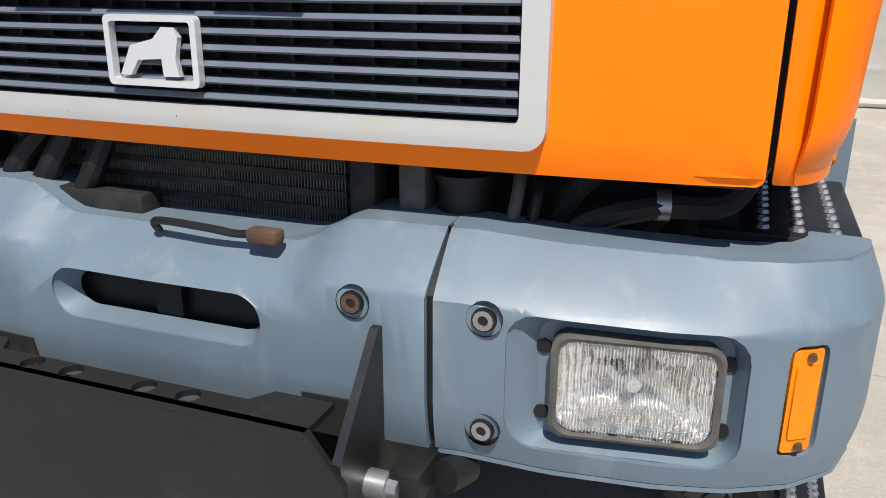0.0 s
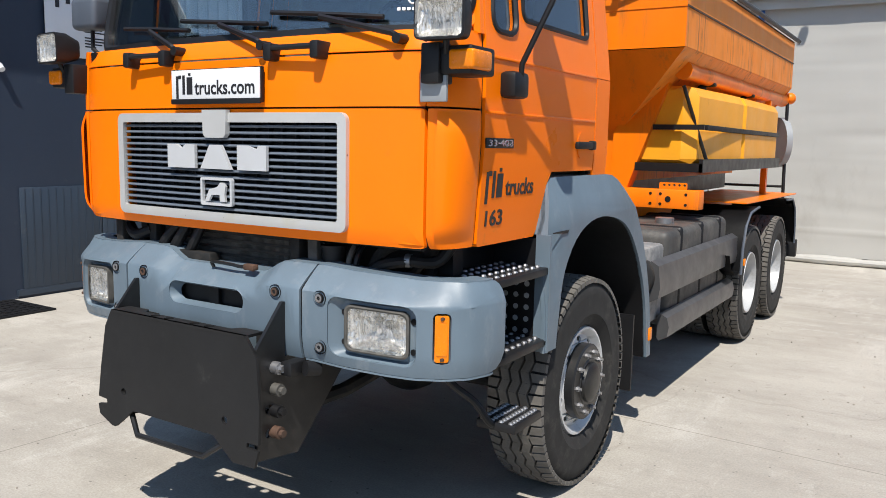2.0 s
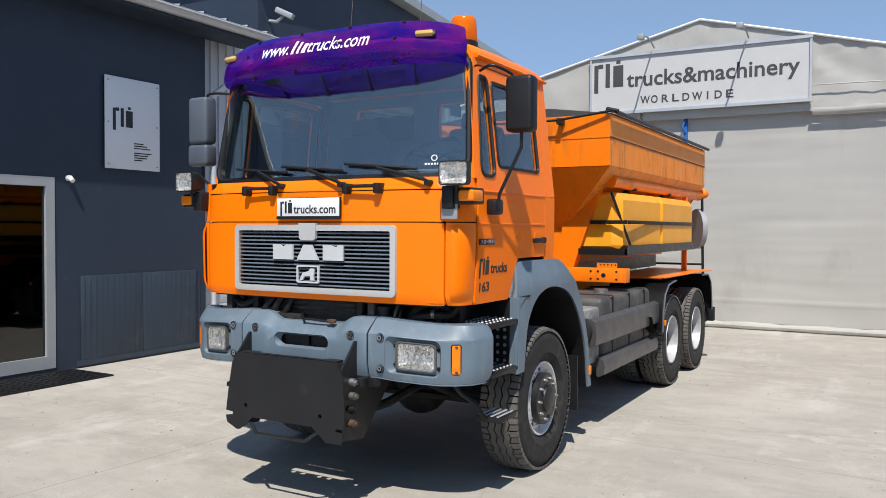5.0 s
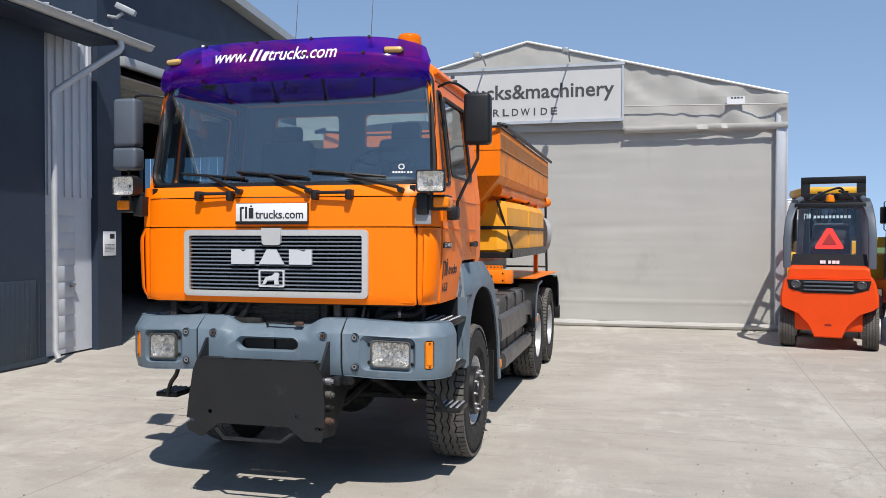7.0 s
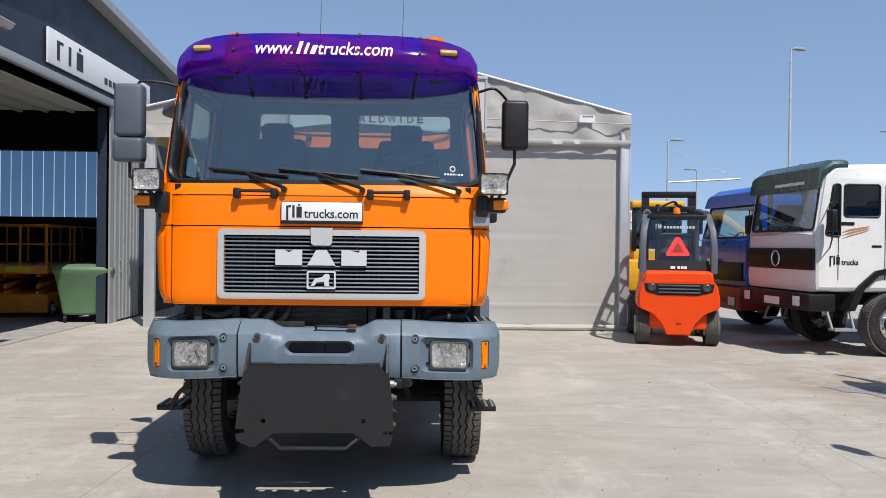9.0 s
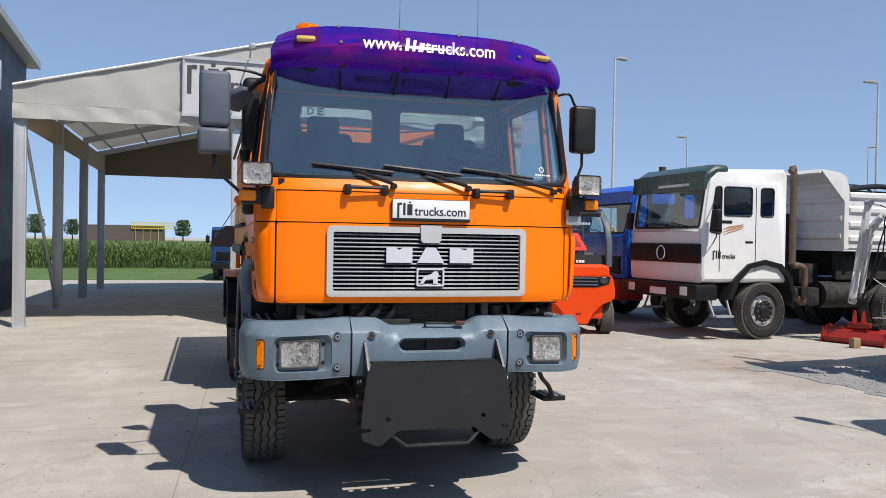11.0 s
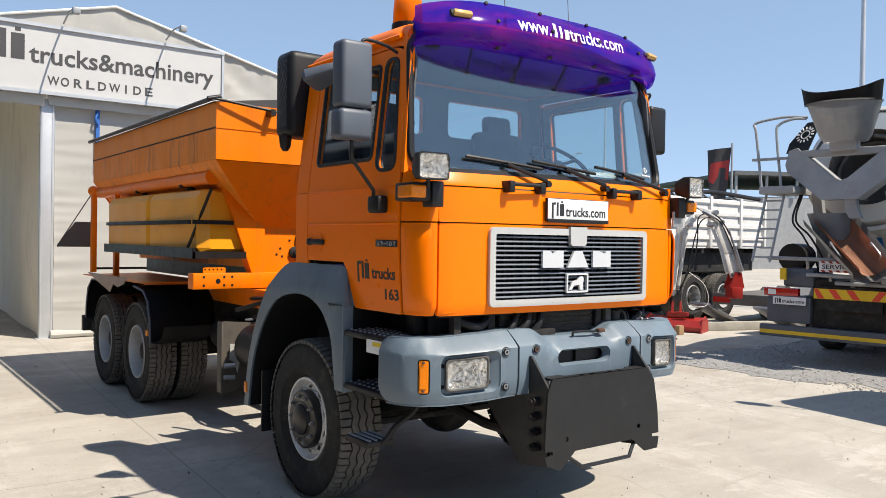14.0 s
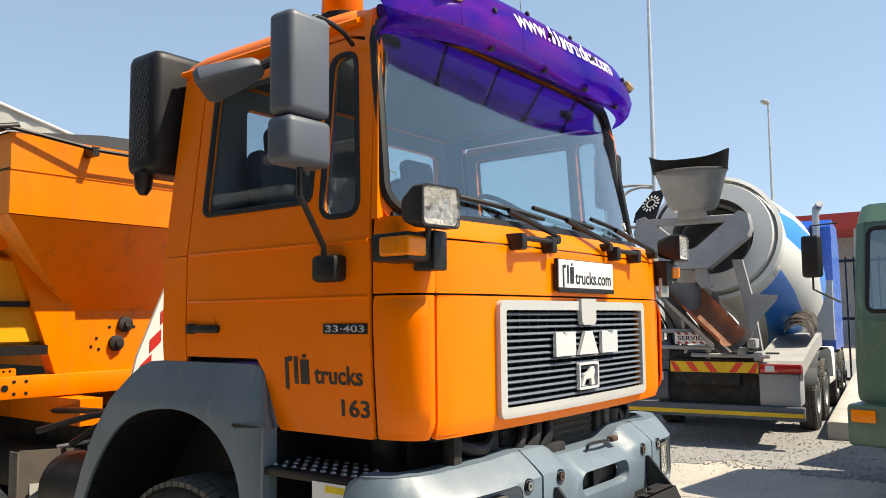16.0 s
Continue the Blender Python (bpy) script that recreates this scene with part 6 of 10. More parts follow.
loft(bm, [[(-X + 0.006, Y0 + 0.014, 2.505), (X - 0.006, Y0 + 0.014, 2.505)], [(-0.42, YB, 1.90), (0.42, YB, 1.90)], [(-0.42, YB, 1.44), (0.42, YB, 1.44)]], closed=False)
part("front_slope", bm, ORANGE_OLD, spreader, smooth=15)
for s in (1, -1):
    bm = B()
    box(bm, s * (X - 0.012), s * X, Y0 + 0.013, Y1 - 0.013, 2.80, 3.028)
    part("upper_side_sheet", bm, BLEACHED, spreader)
    bm = B()
    box(bm, s * (X - 0.012), s * X, Y0 + 0.013, Y1 - 0.013, 2.512, 2.795)
    part("lower_side_sheet", bm, RUST_RUN, spreader, "rust-streaked lower side sheet")
    bm = B()
    loft(bm, [[(s * (X - 0.004), Y0 + 0.02, 2.510), (s * (X - 0.004), Y1 - 0.02, 2.510)], [(s * 0.42, YB, 1.90), (s * 0.42, Y1 - 0.02, 1.75)], [(s * 0.42, YB, 1.50), (s * 0.42, Y1 - 0.02, 1.50)]], closed=False)
    part("side_slope", bm, RUST_RUN, spreader, smooth=15)
    bm = B()
    rings = []
    for y in steps(3.80, 7.95, 40):
        r = 0.070 + 0.016 * noise.noise(Vector((y * 2.3, s, 0)))
        rings.append([(s * (0.925 + r * math.cos(a)), y, 2.375 + r * math.sin(a)) for a in steps(0, 2 * math.pi, 12)[:-1]])
    loft(bm, rings)
    part("rolled_edge", bm, ORANGE_OLD, spreader)
    bm = B()
    box(bm, s * X, s * (X + 0.006), Y0, Y1, 2.790, 2.804)
    part("seam", bm, RUST, spreader)
bm = B()
box(bm, -X - 0.002, X + 0.002, Y0 - 0.006, Y0 - 0.0005, 2.792, 2.804)
part("seam", bm, ORANGE_OLD, spreader)
for s in (1, -1):
    bm = B()
    panel(bm, [(0.83, 2.34), (0.63, 2.31), (0.385, 1.90), (0.37, 1.46), (0.51, 1.46)], (), lambda u, v, w: Vector((s * u, YB - 0.035 + w, v)), 0.012)
    leg = part("leg_plate", bm, ORANGE_OLD, spreader)
    bm = B()
    loft(bm, [[(s * 0.835, y, 2.34), (s * 0.515, y, 1.46), (s * 0.505, y, 1.46), (s * 0.825, y, 2.34)] for y in (YB - 0.034, YB + 0.10)])
    part("leg_flange", bm, ORANGE_OLD, leg)
    for u, v in ((0.20, 1.70), (0.18, 1.62), (0.24, 1.64), (0.10, 1.78)):
        bm = B()
        cyl(bm, (s * u, YB - 0.001, v), (s * u, YB - 0.005, v), 0.012, n=8)
        part("bolt_hole", bm, BLACK, leg)
bm = B()
for z in (1.31,):
    box(bm, -1.10, 1.10, 3.80, 3.95, z, 1.46, 0.006)
for s in (1, -1):
    panel(bm, rrect(0.78, 1.0, 1.46, 1.515, 0.01, 2), [circle(0.82 + i * 0.04, 1.495, 0.01, 8) for i in range(5)], lambda u, v, w: Vector((s * u, 3.82 + w, v)), 0.008)
beam = part("cross_beam", bm, ORANGE_OLD, spreader)
for s in (1, -1):
    for u, v, r in ((0.72, 1.345, 0.012), (0.72, 1.425, 0.012), (0.80, 1.345, 0.012), (0.80, 1.425, 0.012), (1.0, 1.345, 0.012), (1.0, 1.425, 0.012), (0.86, 1.385, 0.024)):
        bm = B()
        cyl(bm, (s * u, 3.802, v), (s * u, 3.797, v), r, n=10)
        part("beam_hole", bm, BLACK, beam)
bm = B()
for s in (1, -1):
    box(bm, s * 0.34, s * 0.50, 3.5, 7.7, 1.12, 1.30)
    panel(bm, [(0.50, 0.0), (1.22, 0.0), (1.22, 2.6), (0.50, 2.6)], (), lambda u, v, w: Vector((s * u, 4.95 + v, 1.315 - 0.03 * max(0, u - 0.9) - 0.05 * max(0, v - 2.2) + w)), 0.01)
    box(bm, s * 0.92, s * 0.98, 6.98, 7.06, 1.3, 2.32)
part("subframe", bm, ORANGE_OLD, spreader)
bm = B()
box(bm, -0.40, 0.40, 3.90, 7.6, 1.33, 1.72)
part("conveyor_trough", bm, BLACK_PAINT, spreader)
for s in (1, -1):
    for y0, y1 in ((3.86, 5.24), (5.27, 6.90)):
        bm = B()
        f0 = 0.10 if y0 < 4 else 0.0
        rings = []
        for y, k in ((y0 + 0.02, 0.03), (y0 + 0.06, 0.0), (y1 - 0.05, 0.0), (y1, 0.03)):
            xo = 1.085 - (0.14 if y < 4 else 0.0) * (1 if y < y0 + 0.04 else 0.4)
            rings.append([(s * x, y, z) for x, z in ((0.60, 1.66 + k), (xo - 0.04, 1.66 + k), (xo - k, 1.70), (xo - k, 1.92), (xo - 0.012 - k, 1.94), (xo - k, 1.96), (xo - k, 2.18), (xo - 0.04 - k, 2.245), (xo - 0.10, 2.265 - k), (0.72, 2.265 - k), (0.60, 2.1))])
        loft(bm, rings)
        tk = part("brine_tank", bm, TANK, spreader, "yellow plastic brine tank", smooth=18)
        bm = B()
        yy = (y0 + y1) / 2
        cyl(bm, (s * 0.86, yy, 2.25), (s * 0.86, yy, 2.31), 0.05)
        box(bm, s * 0.80, s * 0.99, yy - 0.03, yy + 0.03, 2.30, 2.33, 0.01)
        part("tank_cap", bm, BLACK, tk)
    bm = B()
    box(bm, s * 0.58, s * 1.11, 3.80, 6.95, 1.60, 1.665)
    box(bm, s * 1.085, s * 1.115, 3.80, 6.95, 1.60, 1.70)
    part("tank_tray", bm, BLACK_PAINT, spreader)
    bm = B()
    box(bm, s * 1.07, s * 1.10, 3.95, 6.92, 1.925, 1.965, 0.004)
    obox(bm, pose(s * 0.90, 3.84, 1.945, 0, 0, 0), 0.40, 0.02, 0.04)
    tube(bm, [(s * 0.93, 3.82, 2.26), (s * 1.10, 4.05, 1.62)], 0.014, 6)
    part("tank_strap", bm, BLACK, spreader)
# cover, rims, front fittings
bm = B()
for s in (1, -1):
    tube(bm, [(s * 1.075, Y0 - 0.04, 3.05), (s * 1.075, Y1 + 0.03, 3.05)], 0.022)
loft(bm, [[(-1.04, y, 3.035), (-0.4, y, 3.12), (0, y, 3.14), (0.4, y, 3.12), (1.04, y, 3.035), (0, y, 3.03)] for y in (Y0 + 0.03, Y1 - 0.02)])
part("tarpaulin", bm, mat("dark_tarpaulin", (0.05, 0.052, 0.055), 0.55, var=0.15), spreader, "dark tarpaulin cover with edge tubes")
bm = B()
tube(bm, [(-1.05, Y0 - 0.03, 3.05), (-0.5, Y0 - 0.10, 2.98), (0.5, Y0 - 0.10, 2.98), (1.05, Y0 - 0.03, 3.05)], 0.014, 6)
for s in (1, -1):
    box(bm, s * 0.50, s * 0.55, Y0 - 0.11, Y0, 2.94, 3.0)
    cyl(bm, (s * 1.0, Y0 - 0.02, 3.07), (s * 1.12, Y0 - 0.02, 3.04), 0.024)
part("cover_fitting", bm, BLACK, spreader)
# marker board at the front, hydraulic motor
bm = B()
panel(bm, [(-0.52, 1.36), (-0.34, 1.36), (-0.22, 1.52), (-0.16, 2.02), (-0.24, 2.10), (-0.46, 1.60)], (), lambda u, v, w: Vector((u, 2.9 + w, v)), 0.02)
bo = part("marker_board", bm, WHITE, spreader, "white board with red slanted stripes")
for k in (-0.10, 0.06, 0.24, 0.40):
    bm = B()
    panel(bm, [(-0.40 + k * 0.42, 1.56 + k), (-0.32 + k * 0.42, 1.63 + k), (-0.32 + k * 0.42, 1.71 + k), (-0.40 + k * 0.42, 1.64 + k)], (), lambda u, v, w: Vector((u, 2.894 + w, v)), 0.004)
    part("stripe", bm, mat("red_print", (0.5, 0.02, 0.015), 0.5), bo)
for u, v in ((0.02, 1.80), (-0.05, 1.66)):
    bm = B()
    lathe(bm, [(0.058, 0.0), (0.058, 0.03), (0.045, 0.038), (0.024, 0.04), (0.022, 0.06), (0.001, 0.06)], 16, pose(u, YB, v, 90))
    part("drive_motor", bm, DARK, spreader)
# bleached sheet bent down over the edge of the frame
bm = B()
panel(bm, [(7.30, 1.335), (5.55, 1.335), (5.62, 1.27), (5.85, 1.22), (6.05, 1.25), (6.15, 1.15), (6.6, 1.22)], (), lambda u, v, w: Vector((-1.22 - 0.10 * (1.335 - v) - w, u, v)), 0.008)
part("bent_sheet", bm, mat("bleached_primer_sheet", (0.40, 0.30, 0.235), 0.7, var=0.15, scale=3), spreader, "bleached bent edge sheet")
# rear chute and guard
bm = B()
cyl(bm, (0.87, 8.06, 1.88), (0.93, 8.10, 1.88), 0.30, n=28)
part("spinner_guard", bm, GREY_SHEET, spreader, "round grey spinner guard")
bm = B()
box(bm, -1.03, -0.96, 7.94, 8.02, 1.3, 2.38, 0.008)
part("rear_post", bm, ORANGE_OLD, spreader)
bm = B()
tube(bm, [(0.98, 7.97, 2.42), (1.0, 8.0, 1.2)], 0.02)
for z in (1.35,):
    tube(bm, [(-0.98, 8.0, z), (0.98, 8.0, z)], 0.016)
part("rear_frame", bm, BLACK_PAINT, spreader)
bm = B()
panel(bm, [(-1.0, 1.98), (-1.0, 1.64), (-1.42, 1.64), (-1.43, 1.66), (-1.20, 1.98)], (), lambda u, v, w: Vector((u, 8.1 + w, v)), 0.02)
tube(bm, [(-1.42, 8.1, 1.66), (-1.0, 8.1, 2.36)], 0.008, 6)
part("side_flap", bm, mat("grey_rubber_flap", (0.10, 0.095, 0.09), 0.7), spreader)
for s in (1, -1):
    bm = B()
    bmesh.ops.create_uvsphere(bm, u_segments=14, v_segments=8, radius=0.07, matrix=Matrix.Translation((s * 1.0, 8.0, 2.40)))
    part("hinge_lug", bm, ORANGE_OLD, spreader)

# ---- yard ----
bm = B()
bmesh.ops.create_grid(bm, x_segments=40, y_segments=40, size=600)
ground = tagged(part("ground", bm, CONCRETE), "pale sun-bleached concrete yard with stains and cracks", "ground", kind="structure")

# ---- storage tent ----
TY = pose(-1.07, 11.60, 0, 0, 0, 0.0)
tent = thing("storage_tent", "grey fabric storage tent with a banner, one bay open", "tent", at=TY)
E0, E1, AP, ZE, ZA, D = -3.98, 6.27, 1.22, 4.60, 5.88, 12.0
roof_z = lambda x: ZA - (ZA - ZE) * (abs(x - AP) / (AP - E0 if x < AP else E1 - AP))
def sag(u, v, k=0.02):
    return k * noise.noise(Vector((u * 0.7, v * 0.9, 3))) + k * 0.5 * noise.noise(Vector((u * 2.1, v * 2.6, 7)))
def folds(u, v):
    """Flat horizontal pleats in the hung wall, strongest beside the post."""
    k = 0.16 + 1.3 * math.exp(-(u - 0.22) / 0.6)
    mid = 0.016 * math.exp(-((u - 2.9) / 1.0) ** 2) * max(0.0, noise.noise(Vector((u * 0.35, v * 4.2, 8)))) - (0.012 if 0.50 < v < 0.56 else 0.0)
    return mid + k * 0.014 * noise.noise(Vector((u * 0.45, v * 5.5, 1))) + k * 0.009 * noise.noise(Vector((u * 0.9, v * 11.0, 5)))


bm = B()
xs = steps(E0, AP, 10)[:-1] + steps(AP, E1, 10)
loft(bm, [[(x, y, roof_z(x) + 0.01 * noise.noise(Vector((x, y, 0)))) for x in xs] for y in steps(-0.12, D, 24)], closed=False)
part("roof", bm, ROOF_FABRIC, tent, smooth=20)
bm = B()
panel(bm, [(E0, 4.27), (0.10, 4.27), (0.14, 4.01), (E1, 4.01)] + [(x, roof_z(x)) for x in reversed(xs)], (), lambda u, v, w: Vector((u, -0.10 + w + sag(u, v, 0.05) * (1 if v < 4.5 else 0.35) + (0.075 * noise.noise(Vector((u * 2.2 + v * 1.6, v * 1.4, 9))) + 0.035 * noise.noise(Vector((u * 5 - v * 4, v * 2.5, 4)))) * (1.0 if u > 3.2 else 0.3), v)), 0.015, steps(E0 + 0.1, E1 - 0.1, 70), steps(4.08, 5.7, 16))
part("gable", bm, FABRIC, tent, "creased fabric gable", smooth=80)
bm = B()
loft(bm, [[(x, -0.14 + 0.02 * noise.noise(Vector((x * 4, 1, 0))), 4.06 + 0.03 * noise.noise(Vector((x * 1.5, 2, 0)))), (x, -0.16 + 0.03 * noise.noise(Vector((x * 5, 3, 0))), 3.97 + 0.025 * noise.noise(Vector((x * 2, 4, 0)))), (x, -0.09, 3.93 + 0.02 * noise.noise(Vector((x * 2, 5, 0))))] for x in steps(3.2, E1, 60)], closed=False)
part("valance", bm, FABRIC, tent, "bunched fabric valance", smooth=80)
bm = B()
panel(bm, [(5.15, 4.43), (5.48, 4.43), (5.48, 4.57), (5.15, 4.57)], (), lambda u, v, w: Vector((u, -0.20 + w, v)), 0.006)
tag = part("maker_label", bm, SIGN_WHITE, tent)
for i in range(4):
    bm = B()
    box(bm, 5.22 + i * 0.06, 5.26 + i * 0.06, -0.203, -0.2, 4.53, 4.56)
    part("print_bar", bm, GREY_INK, tag)
bm = B()
panel(bm, [(E0, 3.97), (0.08, 3.99), (0.08, 4.262), (E0, 4.262)], (), lambda u, v, w: Vector((u, -0.13 + w + 0.05 * noise.noise(Vector((u * 1.7 + v * 2, v * 2.2, 11))) + 0.02 * noise.noise(Vector((u * 5, v * 3, 2))), v + 0.03 * noise.noise(Vector((u * 1.3, 0, 3))) * (4.262 - v) / 0.29)), 0.012, steps(E0 + 0.1, 0.0, 50), steps(4.02, 4.22, 5))
part("valance", bm, FABRIC, tent, "creased fabric valance over the open bay", smooth=80)
bm = B()
box(bm, E0 + 0.02, E0 + 0.20, 0.1, D - 0.1, 3.92, 4.38, 0.01)
part("eave_beam", bm, FABRIC_IN, tent)
bm = B()
tube(bm, [(E0, -0.13, ZE), (AP, -0.13, ZA), (E1, -0.13, ZE)], 0.025, 8)
part("eave_trim", bm, mat("white_pvc_edge", (0.78, 0.78, 0.76), 0.5, var=0.04), tent)
bm = B()
panel(bm, [(0.26, 0.12), (E1 - 0.15, 0.12), (E1 - 0.15, 4.05), (0.26, 4.05)], (), lambda u, v, w: Vector((u, 0.02 + w + sag(u, v, 0.010) + folds(u, v), v)), 0.015, steps(0.3, 6.1, 48), steps(0.2, 3.9, 92))
part("front_wall", bm, FABRIC, tent, smooth=80)
bm = B()
rings = []
for x in steps(0.2, E1, 60):
    r = 0.062 + 0.028 * noise.noise(Vector((x * 1.6, 0, 0))) + 0.012 * noise.noise(Vector((x * 5.0, 2, 0)))
    rings.append([(x, -0.06 + r * 1.3 * math.cos(a), 0.07 + r * math.sin(a)) for a in steps(0, 2 * math.pi, 10)[:-1]])
loft(bm, rings)
part("rolled_hem", bm, FABRIC, tent, "rolled dirty fabric hem on the ground")
bm = B()
panel(bm, [(0, 0.05), (D, 0.05), (D, 4.95), (0, 4.95)], (), lambda u, v, w: Vector((0.03 + 0.04 * u + w + sag(u, v, 0.06), u, v)), 0.015, steps(0.6, D - 0.6, 16), steps(0.5, 4.6, 9))
part("partition", bm, PARTITION, tent, "dirty fabric partition inside the tent", smooth=80)
bm = B()
box(bm, E1 - 0.02, E1, 0, D, 0.05, 4.5)
part("side_wall", bm, FABRIC, tent)
# back gable in the cloth whose colour carries the shade
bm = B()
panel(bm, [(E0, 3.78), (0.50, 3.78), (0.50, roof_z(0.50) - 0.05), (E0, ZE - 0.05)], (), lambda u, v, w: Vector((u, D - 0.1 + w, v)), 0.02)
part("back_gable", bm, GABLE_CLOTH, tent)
bm = B()
box(bm, 0.53, E1, D - 0.1, D - 0.08, 0, 4.4)
part("back_wall", bm, FABRIC, tent)
posts = [(0.13, 0.0), (E0 + 0.12, 0.0), (E1 - 0.1, -0.05)] + [(E0 + 0.12, y) for y in (4.0, 8.0, D - 0.15)] + [(0.50, D - 0.15)]
for x, y in posts:
    bm = B()
    h = 4.42 if x < -3 or x > 5 else 4.12
    box(bm, x - 0.11, x + 0.11, y - 0.06, y + 0.06, 0, h, 0.008)
    for d in (-0.085, 0.085):
        box(bm, x + d - 0.012, x + d + 0.012, y - 0.068, y - 0.06, 0.02, h)
    box(bm, x - 0.16, x + 0.16, y - 0.12, y + 0.12, 0.0, 0.015)
    part("post", bm, TENT_ALU, tent)
for y in (0.25, 4.0, 8.0, D - 0.3):
    bm = B()
    for a, b in ((E0 + 0.1, AP), (AP, E1 - 0.1)):
        obox(bm, Matrix.Translation(((a + b) / 2, y, (roof_z(a) + roof_z(b)) / 2 - 0.16)) @ pose(0, 0, 0, 0, -math.degrees(math.atan2(roof_z(b) - roof_z(a), b - a))), abs(b - a) * 1.03, 0.10, 0.16)
    part("rafter", bm, TENT_ALU, tent)
for i, x in enumerate(steps(E0 + 0.5, -0.3, 3)):
    bm = B()
    tube(bm, [(x, 0.2, roof_z(x) - 0.12), (x, D - 0.3, roof_z(x) - 0.12)], 0.03)
    part("purlin", bm, TENT_ALU, tent)
bm = B()
tube(bm, [(E0 + 0.12, 4.0, 0.0), (E0 + 0.12, 0.3, 3.9)], 0.035)
part("brace", bm, TENT_ALU, tent)
# banner
BX0, BX1, BZ0, BZ1 = -0.92, 3.17, 4.20, 5.33
bm = B()
panel(bm, [(BX0, BZ0), (BX1, BZ0), (BX1, BZ1), (BX0, BZ1)], (), lambda u, v, w: Vector((u, -0.19 + w, v)), 0.02, steps(BX0 + 0.2, BX1 - 0.2, 12), steps(4.3, 5.1, 4))
banner = part("banner", bm, BANNER, tent, "printed grey banner in a frame")
bm = B()
tube(bm, [(3.2, -0.20, 4.46), (E1, -0.20, 4.40)], 0.012, 6)
part("gable_rope", bm, FABRIC, tent)
bm = B()
for z in (BZ0, BZ1):
    box(bm, BX0 - 0.03, BX1 + 0.03, -0.23, -0.17, z - 0.03, z + 0.03)
for x in (BX0, BX1):
    box(bm, x - 0.02, x + 0.02, -0.22, -0.18, BZ0, BZ1)
part("banner_frame", bm, TENT_ALU, banner)
bm = B()
house_mark(bm, facing(BX0 + 0.04, -0.1925, 4.72, "f"), 0.50)
part("house_mark", bm, GREY_INK, banner)
lettering("banner_lettering", "trucks&machinery", facing(BX0 + 0.74, -0.1925, 4.70, "f"), 0.42, GREY_INK, banner, 0.002, width=3.18)
for i, c in enumerate("WORLDWIDE"):
    lettering("banner_letter", c, facing(BX0 + 1.02 + 0.2 * i + (0.055 if c == "I" else 0), -0.1925, 4.35, "f"), 0.21, GREY_INK, banner, 0.002, width={"W": 0.19, "I": 0.03}.get(c, 0.135))
for x in (0.35, 2.1):
    bm = B()
    tube(bm, smooth_path([(x, -0.15, BZ1 + 0.10), (x, -0.60, BZ1 + 0.20), (x, -1.05, BZ1 + 0.16)]), 0.016)
    box(bm, x - 0.06, x + 0.06, -1.14, -1.02, BZ1 + 0.06, BZ1 + 0.17, 0.02)
    part("banner_lamp", bm, GREY_SHEET, tent)
bm = B()
box(bm, 0.92, 0.98, -0.05, 0.03, 3.0, 4.1)
tube(bm, smooth_path([(0.95, -0.06, 4.0), (0.9, -0.1, 3.85), (0.95, -0.06, 3.75)]), 0.02)
part("blue_strap", bm, mat("blue_webbing", (0.02, 0.12, 0.42), 0.6), tent)

# ---- office building ----
WX = -5.85
office = thing("office_building", "anthracite clad office building with a grey glazed door", "building")
bm = B()
panel(bm, [(-8.0, 0), (4.65, 0), (4.65, 4.85), (-8.0, 4.85)], [[(0.92, 0.06), (2.08, 0.06), (2.08, 2.50), (0.92, 2.50)]], lambda u, v, w: Vector((WX - w, u, v)), 0.25)
wall = part("wall", bm, NAVY, office)
for x0, x1, y0, y1 in ((-7, -0.25, 4.40, 4.65), (-7, -6.8, -7.8, 4.4), (-7, -0.25, -8, -7.8)):
    bm = B()
    box(bm, WX + x0, WX + x1, y0, y1, 0, 4.85)
    part("wall", bm, NAVY, office)
bm = B()
for y in steps(2.45, 4.45, 2)[:-1]:
    box(bm, WX, WX + 0.018, y, y + 0.99, 0.10, 1.22, 0.004)
part("dado_sheet", bm, NAVY_LOW, wall)
bm = B()
box(bm, WX, WX + 0.022, 2.38, 4.66, 0.03, 0.10)
for y in steps(2.5, 4.5, 22):
    box(bm, WX + 0.018, WX + 0.022, y - 0.006, y + 0.006, 0.12, 1.2)
part("dado_rib", bm, NAVY_LOW, wall)
bm = B()
panel(bm, [(0.92, 0.06), (2.08, 0.06), (2.08, 2.50), (0.92, 2.50)], [[(1.04, 0.22), (1.96, 0.22), (1.96, 2.38), (1.04, 2.38)]], lambda u, v, w: Vector((WX + 0.015 - w, u, v)), 0.08)
door = part("door", bm, GREY_SHEET, office, "grey framed glass door")
bm = B()
panel(bm, [(1.04, 0.22), (1.96, 0.22), (1.96, 2.38), (1.04, 2.38)], (), lambda u, v, w: Vector((WX - 0.03 - w, u, v)), 0.01)
dg = part("pane", bm, glass("door_glass", (0.12, 0.14, 0.16), 1.6), door)
bm = B()
loft(bm, [[(WX - 7.3, y, 5.9), (WX + 0.55, y, 4.98), (WX + 0.55, y, 4.88), (WX - 7.3, y, 5.8)] for y in (-8.2, 5.6)])
roof = part("roof", bm, GREY_SHEET, office)
for y in steps(-8, 5.5, 30):
    bm = B()
    loft(bm, [[(WX - 7.2, y + d, 5.89 + h), (WX + 0.54, y + d, 4.975 + h)] for d, h in ((-0.05, 0), (-0.03, 0.04), (0.03, 0.04), (0.05, 0))], closed=False)
    part("roof_rib", bm, GREY_SHEET, roof)
bm = B()
box(bm, WX, WX + 0.55, -8.2, 5.6, 4.78, 4.86)
part("soffit", bm, NAVY, office)
bm = B()
